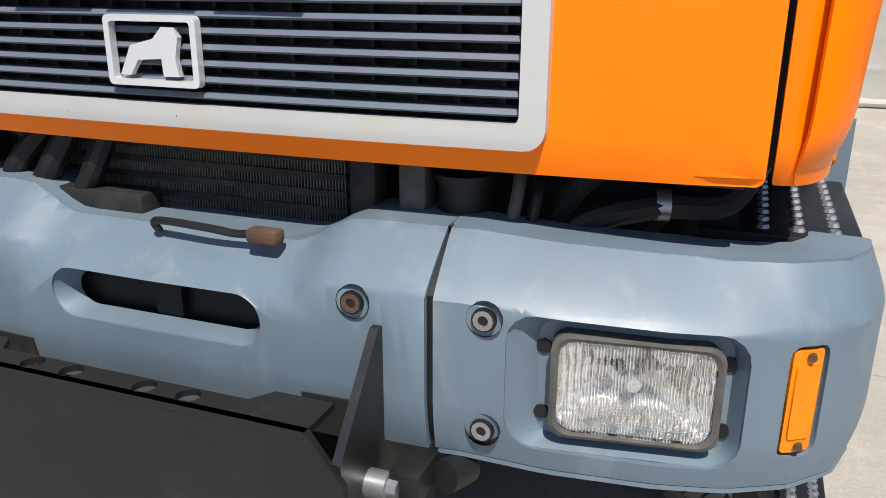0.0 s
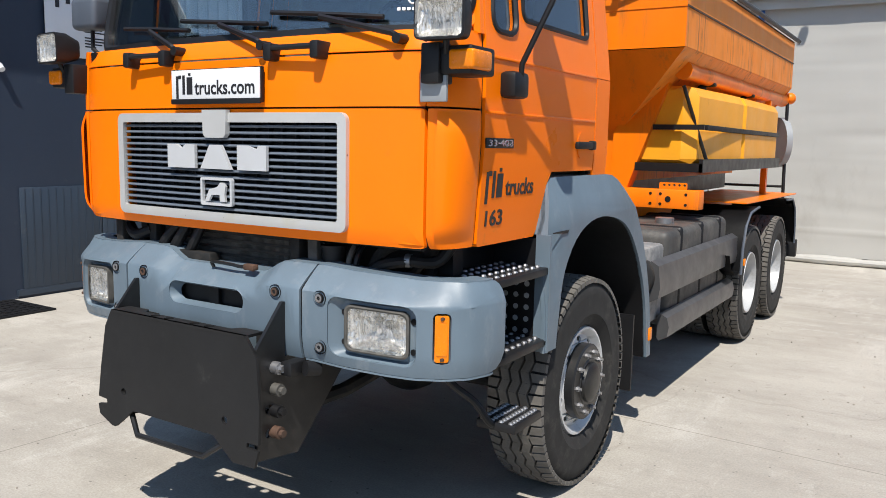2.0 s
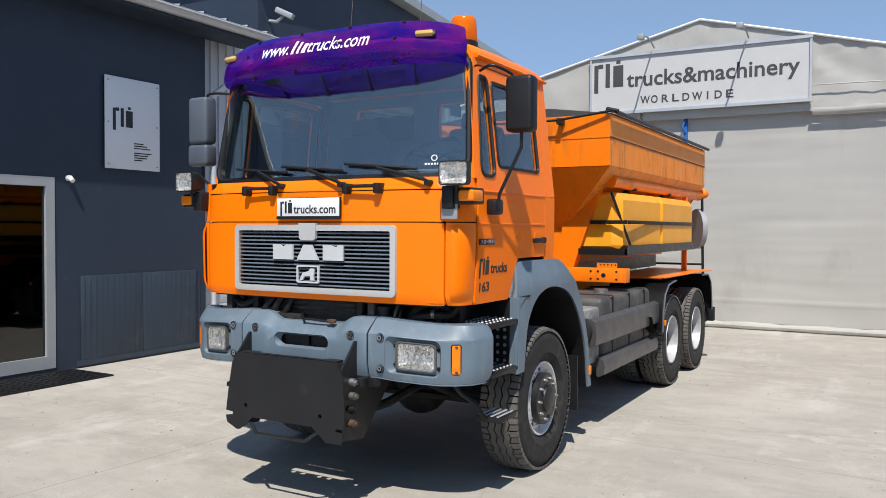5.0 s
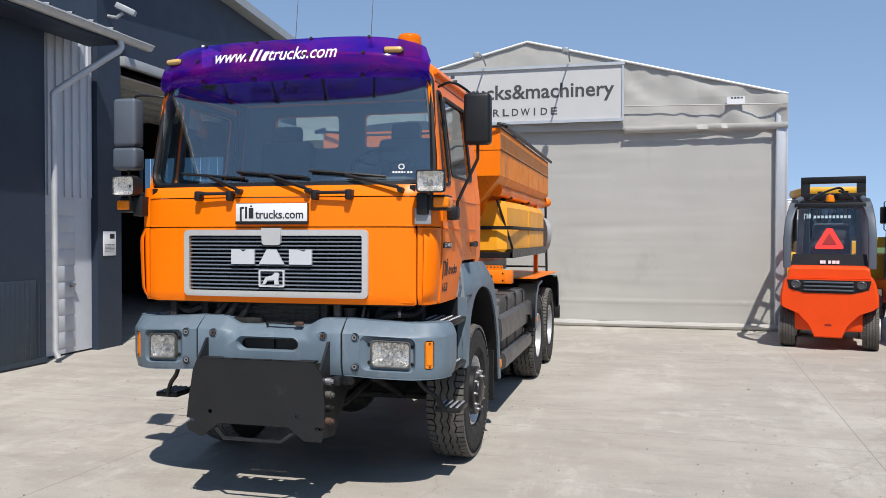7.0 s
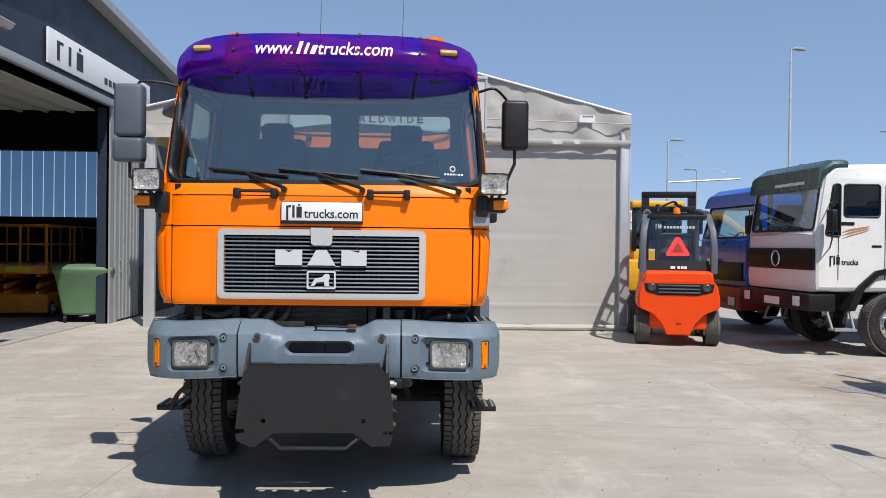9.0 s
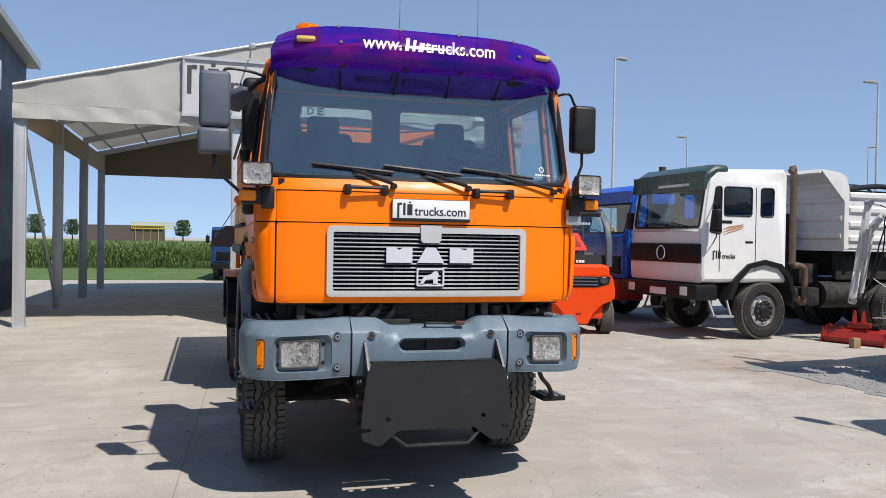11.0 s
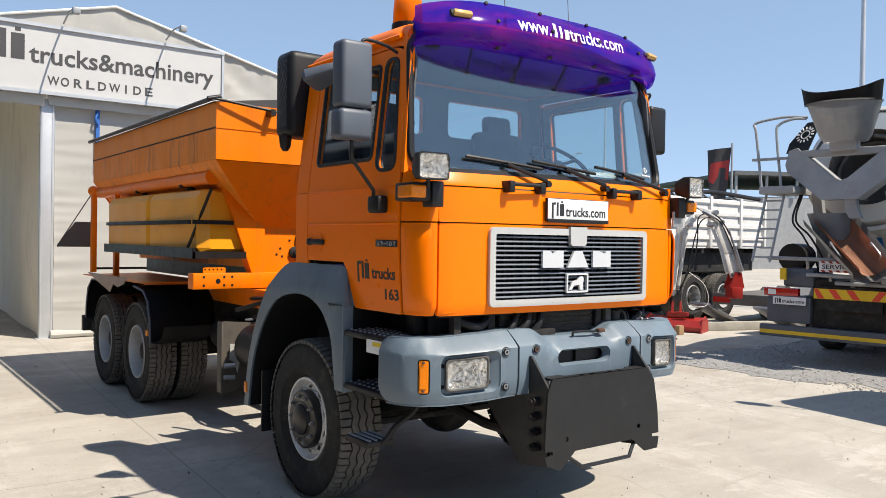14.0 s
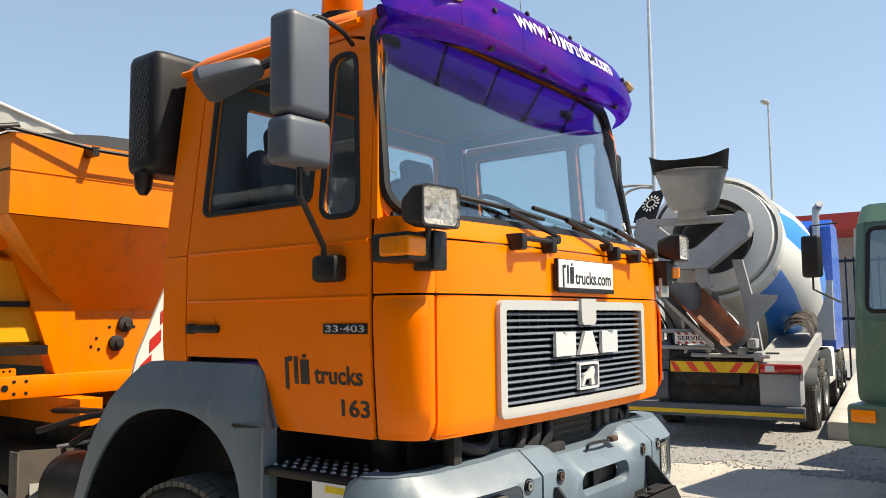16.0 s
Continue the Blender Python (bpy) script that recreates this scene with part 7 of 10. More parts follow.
rings = [[(WX + 0.60 + 0.085 * math.cos(a), y, 4.90 + 0.085 * math.sin(a)) for a in steps(math.pi, 2 * math.pi, 8)] + [(WX + 0.60 + 0.07 * math.cos(a), y, 4.90 + 0.07 * math.sin(a)) for a in steps(2 * math.pi, math.pi, 8)] for y in (-8.2, 6.3)]
loft(bm, rings)
tube(bm, [(WX + 0.69, -8.2, 4.9), (WX + 0.69, 6.3, 4.9)], 0.014, 6)
gut = part("gutter", bm, ZINC, office)
bm = B()
tube(bm, smooth_path([(WX + 0.60, 5.55, 4.85), (WX + 0.60, 5.55, 4.70), (WX + 0.5, 5.4, 4.55), (WX + 0.12, 4.80, 3.98), (WX + 0.08, 4.74, 3.85), (WX + 0.08, 4.74, 3.6)]), 0.05, 12)
tube(bm, [(WX + 0.08, 4.74, 3.62), (WX + 0.08, 4.74, 0.18), (WX + 0.14, 4.74, 0.06)], 0.045, 12)
part("downpipe", bm, ZINC, gut)
bm = B()
box(bm, WX + 0.03, WX + 0.045, 2.81, 3.73, 2.67, 3.93, 0.004)
sg = part("sign_board", bm, SIGN_WHITE, office, "white sign board with a black mark")
bm = B()
house_mark(bm, facing(WX + 0.048, 2.92, 3.25, "l"), 0.27)
part("house_mark", bm, INK, sg)
bm = B()
for i, w in enumerate((0.16, 0.22, 0.28, 0.0, 0.30, 0.24, 0.22, 0.14)):
    if w:
        box(bm, WX + 0.044, WX + 0.048, 3.28, 3.28 + w, 3.03 - i * 0.033, 3.045 - i * 0.033)
part("small_print", bm, INK, sg)
bm = B()
for y in (2.86, 3.68):
    for z in (2.73, 3.3, 3.87):
        cyl(bm, (WX + 0.044, y, z), (WX + 0.052, y, z), 0.012, n=8)
part("stand_off", bm, STEEL, sg)
bm = B()
cyl(bm, (WX, 2.28, 2.50), (WX + 0.05, 2.28, 2.50), 0.04)
cyl(bm, (WX + 0.05, 2.28, 2.50), (WX + 0.10, 2.28, 2.46), 0.03)
part("wall_sensor", bm, SIGN_WHITE, office)
bm = B()
box(bm, -5.8, -5.0, 0.75, 2.3, 0.0, 0.02, 0.006)
for i in range(14):
    for j in range(7):
        box(bm, -5.78 + j * 0.11, -5.70 + j * 0.11, 0.79 + i * 0.106, 0.86 + i * 0.106, 0.02, 0.026)
tagged(part("door_mat", bm, BLACK), "black ribbed rubber mat before the door", "mat")

# ---- workshop hall ----
HX = -6.02
hall = thing("workshop_hall", "anthracite workshop hall with an open gate", "building")
apex = 6.75
hz = lambda y: apex - 0.085 * abs(y - 9.6)
bm = B()
panel(bm, [(6.02, 0), (6.62, 0), (6.62, 4.70), (12.2, 4.70), (12.2, 0), (17.5, 0), (17.5, hz(17.5)), (9.6, apex), (6.02, hz(6.02))], (), lambda u, v, w: Vector((HX - w, u, v)), 0.25)
box(bm, HX - 12, HX - 0.25, 6.02, 6.25, 0, 6.2)
panel(bm, [(HX - 12, 0), (HX - 0.25, 0), (HX - 0.25, 6.0), (HX - 12, 6.0)], [[(HX - 7, 2.45), (HX - 0.5, 2.45), (HX - 0.5, 4.3), (HX - 7, 4.3)]], lambda u, v, w: Vector((u, 17.25 + w, v)), 0.25)
hw = part("wall", bm, NAVY, hall)
bm = B()
loft(bm, [[(x, 5.7, hz(5.7) + 0.02), (x, 9.6, apex + 0.02), (x, 17.8, hz(17.8) + 0.02), (x, 17.8, hz(17.8) + 0.2), (x, 9.6, apex + 0.2), (x, 5.7, hz(5.7) + 0.2)] for x in (HX - 12.2, HX + 0.28)])
part("roof", bm, GREY_SHEET, hall)
bm = B()
box(bm, HX - 0.26, HX + 0.10, 6.6, 12.25, 4.70, 4.86, 0.01)
box(bm, HX - 0.05, HX + 0.04, 12.2, 12.42, 0, 4.75)
box(bm, HX - 0.05, HX + 0.06, 12.48, 12.6, 0, 4.75)
part("gate_frame", bm, GREY_SHEET, hall)
bm = B()
box(bm, HX + 0.0, HX + 0.03, 12.65, 13.968, 0.05, 4.6)
tube(bm, [(HX + 0.06, 12.75, 1.1), (HX + 0.11, 12.75, 1.15), (HX + 0.11, 12.75, 1.35), (HX + 0.06, 12.75, 1.4)], 0.012)
sliding = part("sliding_gate", bm, GREY_SHEET, hall, "ribbed grey sliding gate pushed open")
for i in range(6):
    bm = B()
    box(bm, HX + 0.03, HX + 0.055, 12.76 + i * 0.22, 12.868 + i * 0.22, 0.05, 4.6)
    part("gate_rib", bm, GREY_SHEET, sliding)
bm = B()
box(bm, HX - 3.9, HX - 0.30, 6.65, 12.15, 4.60, 4.64)
og = part("gate_panel", bm, mat("overhead_gate_panel", (0.42, 0.42, 0.40), 0.5), hall, "overhead gate panels slid under the ceiling")
for i in range(6):
    bm = B()
    box(bm, HX - 0.8 - i * 0.55, HX - 0.72 - i * 0.55, 6.65, 12.15, 4.55, 4.598)
    part("panel_rail", bm, GREY_SHEET, og)
# inner walls and ceiling, the indoor shade put into their colour
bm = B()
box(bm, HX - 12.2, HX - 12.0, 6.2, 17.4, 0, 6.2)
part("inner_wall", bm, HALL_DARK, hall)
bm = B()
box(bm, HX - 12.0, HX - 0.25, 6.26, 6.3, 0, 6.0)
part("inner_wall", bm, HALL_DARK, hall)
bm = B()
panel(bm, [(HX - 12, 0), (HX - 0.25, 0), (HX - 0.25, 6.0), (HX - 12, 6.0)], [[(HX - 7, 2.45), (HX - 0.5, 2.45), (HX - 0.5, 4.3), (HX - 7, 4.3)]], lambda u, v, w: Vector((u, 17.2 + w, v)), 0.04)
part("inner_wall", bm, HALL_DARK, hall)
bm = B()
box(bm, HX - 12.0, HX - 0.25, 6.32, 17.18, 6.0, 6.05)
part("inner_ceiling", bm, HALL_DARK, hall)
bm = B()
box(bm, HX - 11.98, HX - 0.3, 6.3, 17.2, 0.004, 0.012)
part("hall_floor", bm, mat("hall_floor_concrete", (0.32, 0.31, 0.29), 0.7, var=0.2), hall)
# sign over the gate
bm = B()
box(bm, HX + 0.04, HX + 0.08, 9.1, 14.6, 4.98, 5.62, 0.005)
gs = part("sign_board", bm, SIGN_WHITE, hall, "long white sign board over the gate")
bm = B()
for x0, x1, y0, y1 in ((0.1, 0.22, 0, 1), (0.22, 0.38, 0.86, 1.0), (0.62, 0.74, 0, 1), (1.0, 1.32, 0, 0.95), (1.1, 1.22, 1.06, 1.22)):
    box(bm, HX + 0.08, HX + 0.085, 9.35 + x0 * 0.95, 9.35 + x1 * 0.95, 5.10 + y0 * 0.36, 5.10 + y1 * 0.36)
for i, w in enumerate((0.16, 0.16, 0.16, 0.05, 0.1, 0.06, 0.12, 0.1, 0.1, 0.12)):
    box(bm, HX + 0.08, HX + 0.085, 11.7 + i * 0.23, 11.7 + i * 0.23 + w, 5.10, 5.24)
part("sign_mark", bm, INK, gs)
bm = B()
box(bm, HX, HX + 0.012, 6.14, 6.46, 1.52, 1.92, 0.003)
ns = part("notice", bm, SIGN_WHITE, hall)
bm = B()
box(bm, HX + 0.012, HX + 0.014, 6.30, 6.42, 1.80, 1.88)
for i in range(6):
    box(bm, HX + 0.012, HX + 0.014, 6.18, 6.42, 1.70 - i * 0.022, 1.706 - i * 0.022)
part("small_print", bm, INK, ns)
# camera-free wall lamp and the recess with its grey door
bm = B()
obox(bm, pose(HX + 0.30, 6.35, 5.55, 0, 25, 20), 0.34, 0.12, 0.10, 0.02)
tube(bm, [(HX, 6.3, 5.45), (HX + 0.15, 6.32, 5.42), (HX + 0.25, 6.35, 5.50)], 0.03)
part("floodlight", bm, GREY_SHEET, hall)
bm = B()
box(bm, HX - 0.17, HX - 0.12, 4.66, 6.015, 2.45, 5.0)
rec = part("recess_sheet", bm, PALE_SHEET, hall)
for i in range(8):
    bm = B()
    box(bm, HX - 0.12, HX - 0.09, 4.66 + i * 0.18, 4.74 + i * 0.18, 2.45, 5.0)
    part("sheet_rib", bm, PALE_SHEET, rec)
bm = B()
box(bm, HX - 0.17, HX - 0.12, 4.66, 6.015, 0.03, 2.45)
sd = part("side_door", bm, PALE_SHEET, hall, "grey panelled side door")
for i in range(9):
    bm = B()
    box(bm, HX - 0.125, HX - 0.112, 4.75, 5.62, 0.12 + i * 0.255, 0.36 + i * 0.255, 0.006)
    part("door_panel", bm, PALE_SHEET, sd)
bm = B()
box(bm, HX - 0.12, HX - 0.06, 5.50, 5.56, 1.05, 1.11)
tube(bm, [(HX - 0.05, 5.56, 1.09), (HX - 0.05, 5.44, 1.09)], 0.012)
part("door_handle", bm, STEEL, sd)

for i in range(22):
    x = HX - 6.95 + i * 0.295
    bm = B()
    box(bm, x, x + 0.27, 17.3, 17.31, 2.45, 4.3)
    part("light_panel", bm, glass("polycarbonate", (0.42, 0.50, 0.56), 0.6), hall)

# ---- parked vehicles and plant ----
BLUE_PAINT = mat("blue_truck_paint", (0.006, 0.09, 0.50), 0.3, var=0.06, coat=0.2, dirt=(0.05, 0.1, 0.25), amount=0.05)
GREEN_PAINT = mat("green_truck_paint", (0.055, 0.125, 0.085), 0.4, var=0.08, coat=0.2, dirt=(0.12, 0.14, 0.11), amount=0.2)
FOREST = mat("dark_green_visor", (0.02, 0.05, 0.035), 0.25, coat=0.4)
RED_PAINT = mat("red_machine_paint", (0.30, 0.016, 0.011), 0.4, var=0.1, dirt=(0.2, 0.04, 0.03), amount=0.2)
FORK_RED = mat("forklift_red_paint", (0.80, 0.068, 0.006), 0.36, var=0.05, coat=0.04, spec=0.22, dirt=(0.4, 0.06, 0.02), amount=0.08)
YELLOW_PAINT = mat("yellow_machine_paint", (0.72, 0.38, 0.02), 0.4, var=0.1, dirt=(0.3, 0.2, 0.06), amount=0.2)
LIFT_ORANGE = mat("lift_orange_paint", (0.80, 0.28, 0.02), 0.5, var=0.15, dirt=(0.25, 0.12, 0.03), amount=0.2)
CHALK = mat("dusty_white_paint", (0.68, 0.67, 0.64), 0.5, var=0.1, dirt=(0.36, 0.33, 0.29), amount=0.35, dscale=3)
MIX_GREY = mat("mixer_grey_paint", (0.30, 0.305, 0.31), 0.5, var=0.12, dirt=(0.42, 0.40, 0.36), amount=0.3, dscale=4)
DARK_GLASS = glass("shaded_window_glass", (0.16, 0.19, 0.21), 1.3, least=0.12)


def cab_over(parent, paint, prof, half, side_glass, screen, belt_z):
    """A hollow cab from a side profile (x rearward, z up): skin with rounded edges, pierced sides and front, panes, seats."""
    bm = B()
    cx, cz = sum(p[0] for p in prof) / len(prof), sum(p[1] for p in prof) / len(prof)
    shrink = lambda k: [(cx + (x - cx) * k, cz + (z - cz) * k) for x, z in prof]
    (xa, za), (xb, zb) = screen
    front = max(range(len(prof) - 1), key=lambda i: prof[i][1] <= za + 0.05 and prof[i + 1][1] >= zb - 0.05)
    spans = ((-half, 0.93), (-half + 0.025, 0.975), (-half + 0.096, 1.0), (-half + 0.13, 1.0), (half - 0.13, 1.0), (half - 0.096, 1.0), (half - 0.025, 0.975), (half, 0.93))
    for i in range(len(prof)):
        for (y0, k0), (y1, k1) in zip(spans, spans[1:]):
            if i == front and k0 == k1:
                continue
            (xp, zp), (xq, zq) = shrink(k0)[i], shrink(k0)[(i + 1) % len(prof)]
            (xr, zr), (xs, zs) = shrink(k1)[i], shrink(k1)[(i + 1) % len(prof)]
            quad(bm, (xp, y0, zp), (xq, y0, zq), (xs, y1, zs), (xr, y1, zr))
    d = Vector((xb - xa, 0, zb - za)).normalized()
    n = Vector((-d.z, 0, d.x))
    length = math.dist(screen[0], screen[1])
    lp = rrect(-half + 0.13, half - 0.13, 0.03, length, 0.07, 4)
    (xp, zp), (xq, zq) = prof[front], prof[front + 1]
    e = Vector((xq - xp, 0, zq - zp))
    foot = (Vector((xa, 0, za)) - Vector((xp, 0, zp))).dot(e.normalized())
    skin = lambda u, v, w: Vector((xp, u, zp)) + e.normalized() * (v + foot) - Vector((-e.normalized().z, 0, e.normalized().x)) * w
    edge = half - 0.096
    panel(bm, [(-edge, -foot), (edge, -foot), (edge, e.length - foot), (-edge, e.length - foot)], [lp], skin, 0.02)
    for s in (1, -1):
        panel(bm, shrink(0.93), side_glass, lambda u, v, w: Vector((u, s * (half - w), v)), 0.03)
    bmesh.ops.remove_doubles(bm, verts=bm.verts[:], dist=0.0005)
    cab = part("cab", bm, paint, parent, smooth=22)
    for s in (1, -1):
        for loop in side_glass:
            bm = B()
            panel(bm, loop, (), lambda u, v, w: Vector((u, s * (half - 0.012 - w), v)), 0.006)
            part("side_window", bm, SIDE_GLASS, cab).visible_shadow = False
            bm = B()
            ring(bm, loop, lambda u, v: Vector((u, s * (half + 0.002), v)), 0.016)
            part("gasket", bm, BLACK, cab)
        bm = B()
        x0, x1 = min(p[0] for p in side_glass[0]) - 0.10, max(p[0] for p in side_glass[0]) + 0.1
        box(bm, x1 - 0.004, x1 + 0.004, s * half - 0.01, s * half + 0.003, belt_z - 0.75, belt_z + 0.8)
        box(bm, x0 - 0.004, x0 + 0.004, s * half - 0.01, s * half + 0.003, belt_z - 0.75, belt_z + 0.05)
        part("door_gap", bm, BLACK, cab)
        bm = B()
        box(bm, x1 - 0.24, x1 - 0.06, s * half - 0.01, s * half + 0.03, belt_z - 0.22, belt_z - 0.18, 0.01)
        part("door_handle", bm, BLACK, cab)
        bm = B()
        yy = s * half * 0.48
        box(bm, 1.0, 1.45, yy - 0.25, yy + 0.25, belt_z - 0.35, belt_z - 0.15, 0.04)
        box(bm, 1.35, 1.52, yy - 0.24, yy + 0.24, belt_z - 0.25, belt_z + 0.40, 0.05)
        box(bm, 1.38, 1.50, yy - 0.13, yy + 0.13, belt_z + 0.42, belt_z + 0.58, 0.04)
        part("seat", bm, CLOTH, cab)
    rear = max(p[0] for p in prof) * 0.94
    low = min(p[1] for p in prof)
    bm = B()
    box(bm, 0.22, rear - 0.05, -half + 0.05, half - 0.05, low + 0.20, belt_z - 0.35)
    box(bm, rear - 0.10, rear - 0.05, -half + 0.07, half - 0.07, belt_z - 0.35, belt_z + 0.55)
    box(bm, 0.16, 0.55, -half + 0.08, half - 0.08, belt_z - 0.35, belt_z - 0.02, 0.04)
    part("cab_lining", bm, CAB_LINING, cab)
    bm = B()
    f = lambda u, v, w: skin(u, v, w)
    panel(bm, lp, (), lambda u, v, w: f(u, v, w + 0.004), 0.006, steps(-0.9, 0.9, 8))
    ws = part("windscreen", bm, WINDSCREEN, cab)
    ws.visible_shadow = False
    bm = B()
    ring(bm, lp, lambda u, v: f(u, v, 0.0), 0.022)
    part("gasket", bm, BLACK, ws)
    for y in (-0.75, -0.15):
        bm = B()
        tube(bm, [f(y, 0.0, -0.02), f(y + 0.1, 0.06, -0.025), f(y + 0.55, 0.12, -0.02)], 0.01, 6)
        part("wiper", bm, BLACK, ws)
    bm = B()
    wheel_at = pose(0.62, half * 0.48, belt_z + 0.10, 0, -50, 0)
    tube(bm, [wheel_at @ Vector((0.22 * math.cos(a), 0.22 * math.sin(a), 0)) for a in steps(0, 2 * math.pi, 20)[:-1]], 0.014, 6, True)
    tube(bm, [wheel_at @ Vector((0, 0.21, 0)), wheel_at @ Vector((0, -0.21, 0))], 0.012, 6)
    tube(bm, [wheel_at @ Vector((0, 0, 0)), wheel_at @ Vector((0, 0, -0.25))], 0.03, 6)
    part("steering_wheel", bm, BLACK, cab)
    return cab


def truck_wheel(parent, x, y, s, r=0.53, w=0.28, steer=True, rimmat=None):
    wheel(parent, pose(x, y, r, 0, 0, 90 if s > 0 else -90), r=r, w=w, steer=steer, rimmat=rimmat)


def headlamp_box(parent, x, y, z, w, h, amber=True):
    bm = B()
    box(bm, x - 0.03, x + 0.05, y - w / 2 - 0.02, y + w / 2 + 0.02, z - h / 2 - 0.02, z + h / 2 + 0.02, 0.01)
    hd = part("headlamp", bm, BLACK, parent)
    bm = B()
    box(bm, x - 0.04, x - 0.02, y - w / 2, y + w / 2, z - h / 2, z + h / 2, 0.01)
    part("lens", bm, SIGN_WHITE, hd)


def side_mirror(parent, x, y, z, s, h=0.36):
    bm = B()
    box(bm, x - 0.06, x + 0.06, y - 0.09, y + 0.09, z - h / 2, z + h / 2, 0.03, 3)
    mr = part("wing_mirror", bm, BLACK, parent)
    bm = B()
    tube(bm, [(x + 0.1, y - s * 0.22, z + h / 2 + 0.12), (x, y, z + h / 2 + 0.10), (x, y, z - h / 2 - 0.12), (x + 0.1, y - s * 0.22, z - h / 2 - 0.25)], 0.012, 6)
    part("mirror_arm", bm, BLACK, mr)


# white tipper
tip = thing("tipper_truck", "white tipper truck with a dark green sun visor and black grille", "truck", at=pose(7.20, 8.80, 0, 0, 0, 4) @ Matrix.Diagonal((0.99, 1.0, 1.03, 1.0)))
prof = [(0.02, 1.05), (0.0, 1.2), (0.02, 1.98), (0.17, 2.95), (0.34, 3.12), (1.95, 3.18), (2.02, 3.06), (2.02, 1.05)]
win = [rrect(0.50, 1.14, 2.28, 2.80, 0.05, 4), rounded([(0.17, 1.98), (0.43, 1.95), (0.43, 2.80), (0.30, 2.80)], 0.05, 4), rrect(1.36, 1.66, 2.28, 2.80, 0.05, 4)]
cab = cab_over(tip, WHITE, prof, 1.18, win, ((0.028, 2.03), (0.150, 2.86)), 2.0)
bm = B()
loft(bm, [[(0.56, y, 3.135 + k), (0.30, y, 3.12 + k), (0.09 + 0.5 * k, y, 3.00 + k), (0.03 + k, y, 2.74), (0.06 + k, y, 2.74), (0.15, y, 2.96), (0.32, y, 3.07), (0.56, y, 3.08)] for y, k in ((-1.185, 0.0), (-1.15, 0.05), (-1.0, 0.085), (1.0, 0.085), (1.15, 0.05), (1.185, 0.0))])
vis = part("sun_visor", bm, FOREST, cab, "dark green sun visor")
bm = B()
x = 0
for i in range(15):
    box(bm, 0.095, 0.14, -0.62 + i * 0.066, -0.58 + i * 0.066, 2.83, 2.88)
part("visor_print", bm, PRINT_WHITE, vis)
bm = B()
box(bm, -0.03, 0.02, -1.15, 1.15, 1.40, 1.76, 0.02)
gr = part("grille", bm, BLACK, cab)
for z in steps(1.44, 1.72, 7):
    bm = B()
    box(bm, -0.045, -0.025, -1.1, 1.1, z - 0.008, z + 0.008)
    part("slat", bm, BLACK, gr)
bm = B()
tube(bm, [(-0.06, 0.13 * math.cos(a), 1.58 + 0.13 * math.sin(a)) for a in steps(0, 2 * math.pi, 24)[:-1]], 0.014, 6, True)
part("round_badge", bm, CHROME, gr)
bm = B()
box(bm, -0.14, 0.35, -1.22, 1.22, 0.74, 1.02, 0.03)
bp = part("bumper", bm, BLACK, tip)
for s in (1, -1):
    headlamp_box(bp, -0.12, s * 0.86, 0.89, 0.22, 0.16)
    side_mirror(tip, 0.15, s * 1.40, 2.2, s)
    bm = B()
    panel(bm, [(0.55, 0.75), (0.75, 1.15), (1.05, 1.40), (1.45, 1.48), (1.85, 1.40), (2.10, 1.15), (2.2, 0.8), (2.12, 0.8), (2.0, 1.12), (1.8, 1.32), (1.45, 1.39), (1.1, 1.32), (0.85, 1.10), (0.68, 0.75)], (), lambda u, v, w: Vector((u, s * (1.24 - w), v)), 0.5)
    part("wing", bm, BLACK, tip)
    truck_wheel(tip, 1.45, s * 1.06, s, rimmat=CHROME)
    for x in (5.0, 6.35):
        truck_wheel(tip, x, s * 1.08, s, steer=False)
        truck_wheel(tip, x, s * 0.76, s, steer=False)
    bm = B()
    tube(bm, [(0.35, s * 0.85, 0.9), (0.35, s * 1.12, 0.45), (0.75, s * 1.12, 0.42), (0.75, s * 0.9, 0.9)], 0.025)
    box(bm, 0.35, 0.75, s * 1.0, s * 1.2, 0.42, 0.46)
    part("cab_step", bm, GREY_SHEET, tip)
bm = B()
box(bm, -0.15, -0.13, -0.30, 0.22, 0.79, 0.92)
part("sign_plate", bm, SIGN_WHITE, bp)
bm = B()
house_mark(bm, pose(0.24, -1.186, 1.50, 90, 0, 0), 0.15)
part("house_mark", bm, INK, cab)
lettering("trucks_word", "trucks", pose(0.46, -1.186, 1.50, 90, 0, 0), 0.12, INK, cab, 0.002)
bm = B()
for i, k in enumerate((0, 0.05, 0.1)):
    panel(bm, [(0.46, 1.92 + k), (0.90, 2.04 + k * 0.6), (0.96, 2.07 + k * 0.6), (0.60, 1.98 + k)], (), lambda u, v, w: Vector((u, -1.186 + w, v)), 0.003)
part("side_flash", bm, mat("tan_print", (0.45, 0.22, 0.08), 0.5), cab)
bm = B()
box(bm, 0.44, 0.68, -1.190, -1.182, 2.14, 2.19)
part("model_plate", bm, BLACK, cab)
bm = B()
tube(bm, smooth_path([(2.35, -1.10, 0.75), (2.50, -1.12, 0.70), (2.52, -1.12, 1.25), (2.40, -1.12, 1.36), (2.22, -1.12, 1.40), (2.2, -1.12, 1.6), (2.2, -1.12, 3.1), (2.12, -1.12, 3.14)]), 0.065, 10)
part("exhaust_pipe", bm, mat("heat_stained_pipe", (0.16, 0.11, 0.075), 0.55, metal=0.5, var=0.25), tip)
bm = B()
for s in (1, -1):
    box(bm, 1.2, 8.0, s * 0.38, s * 0.46, 0.80, 1.08)
box(bm, 2.3, 3.0, -1.05, -0.5, 0.60, 0.95, 0.05)
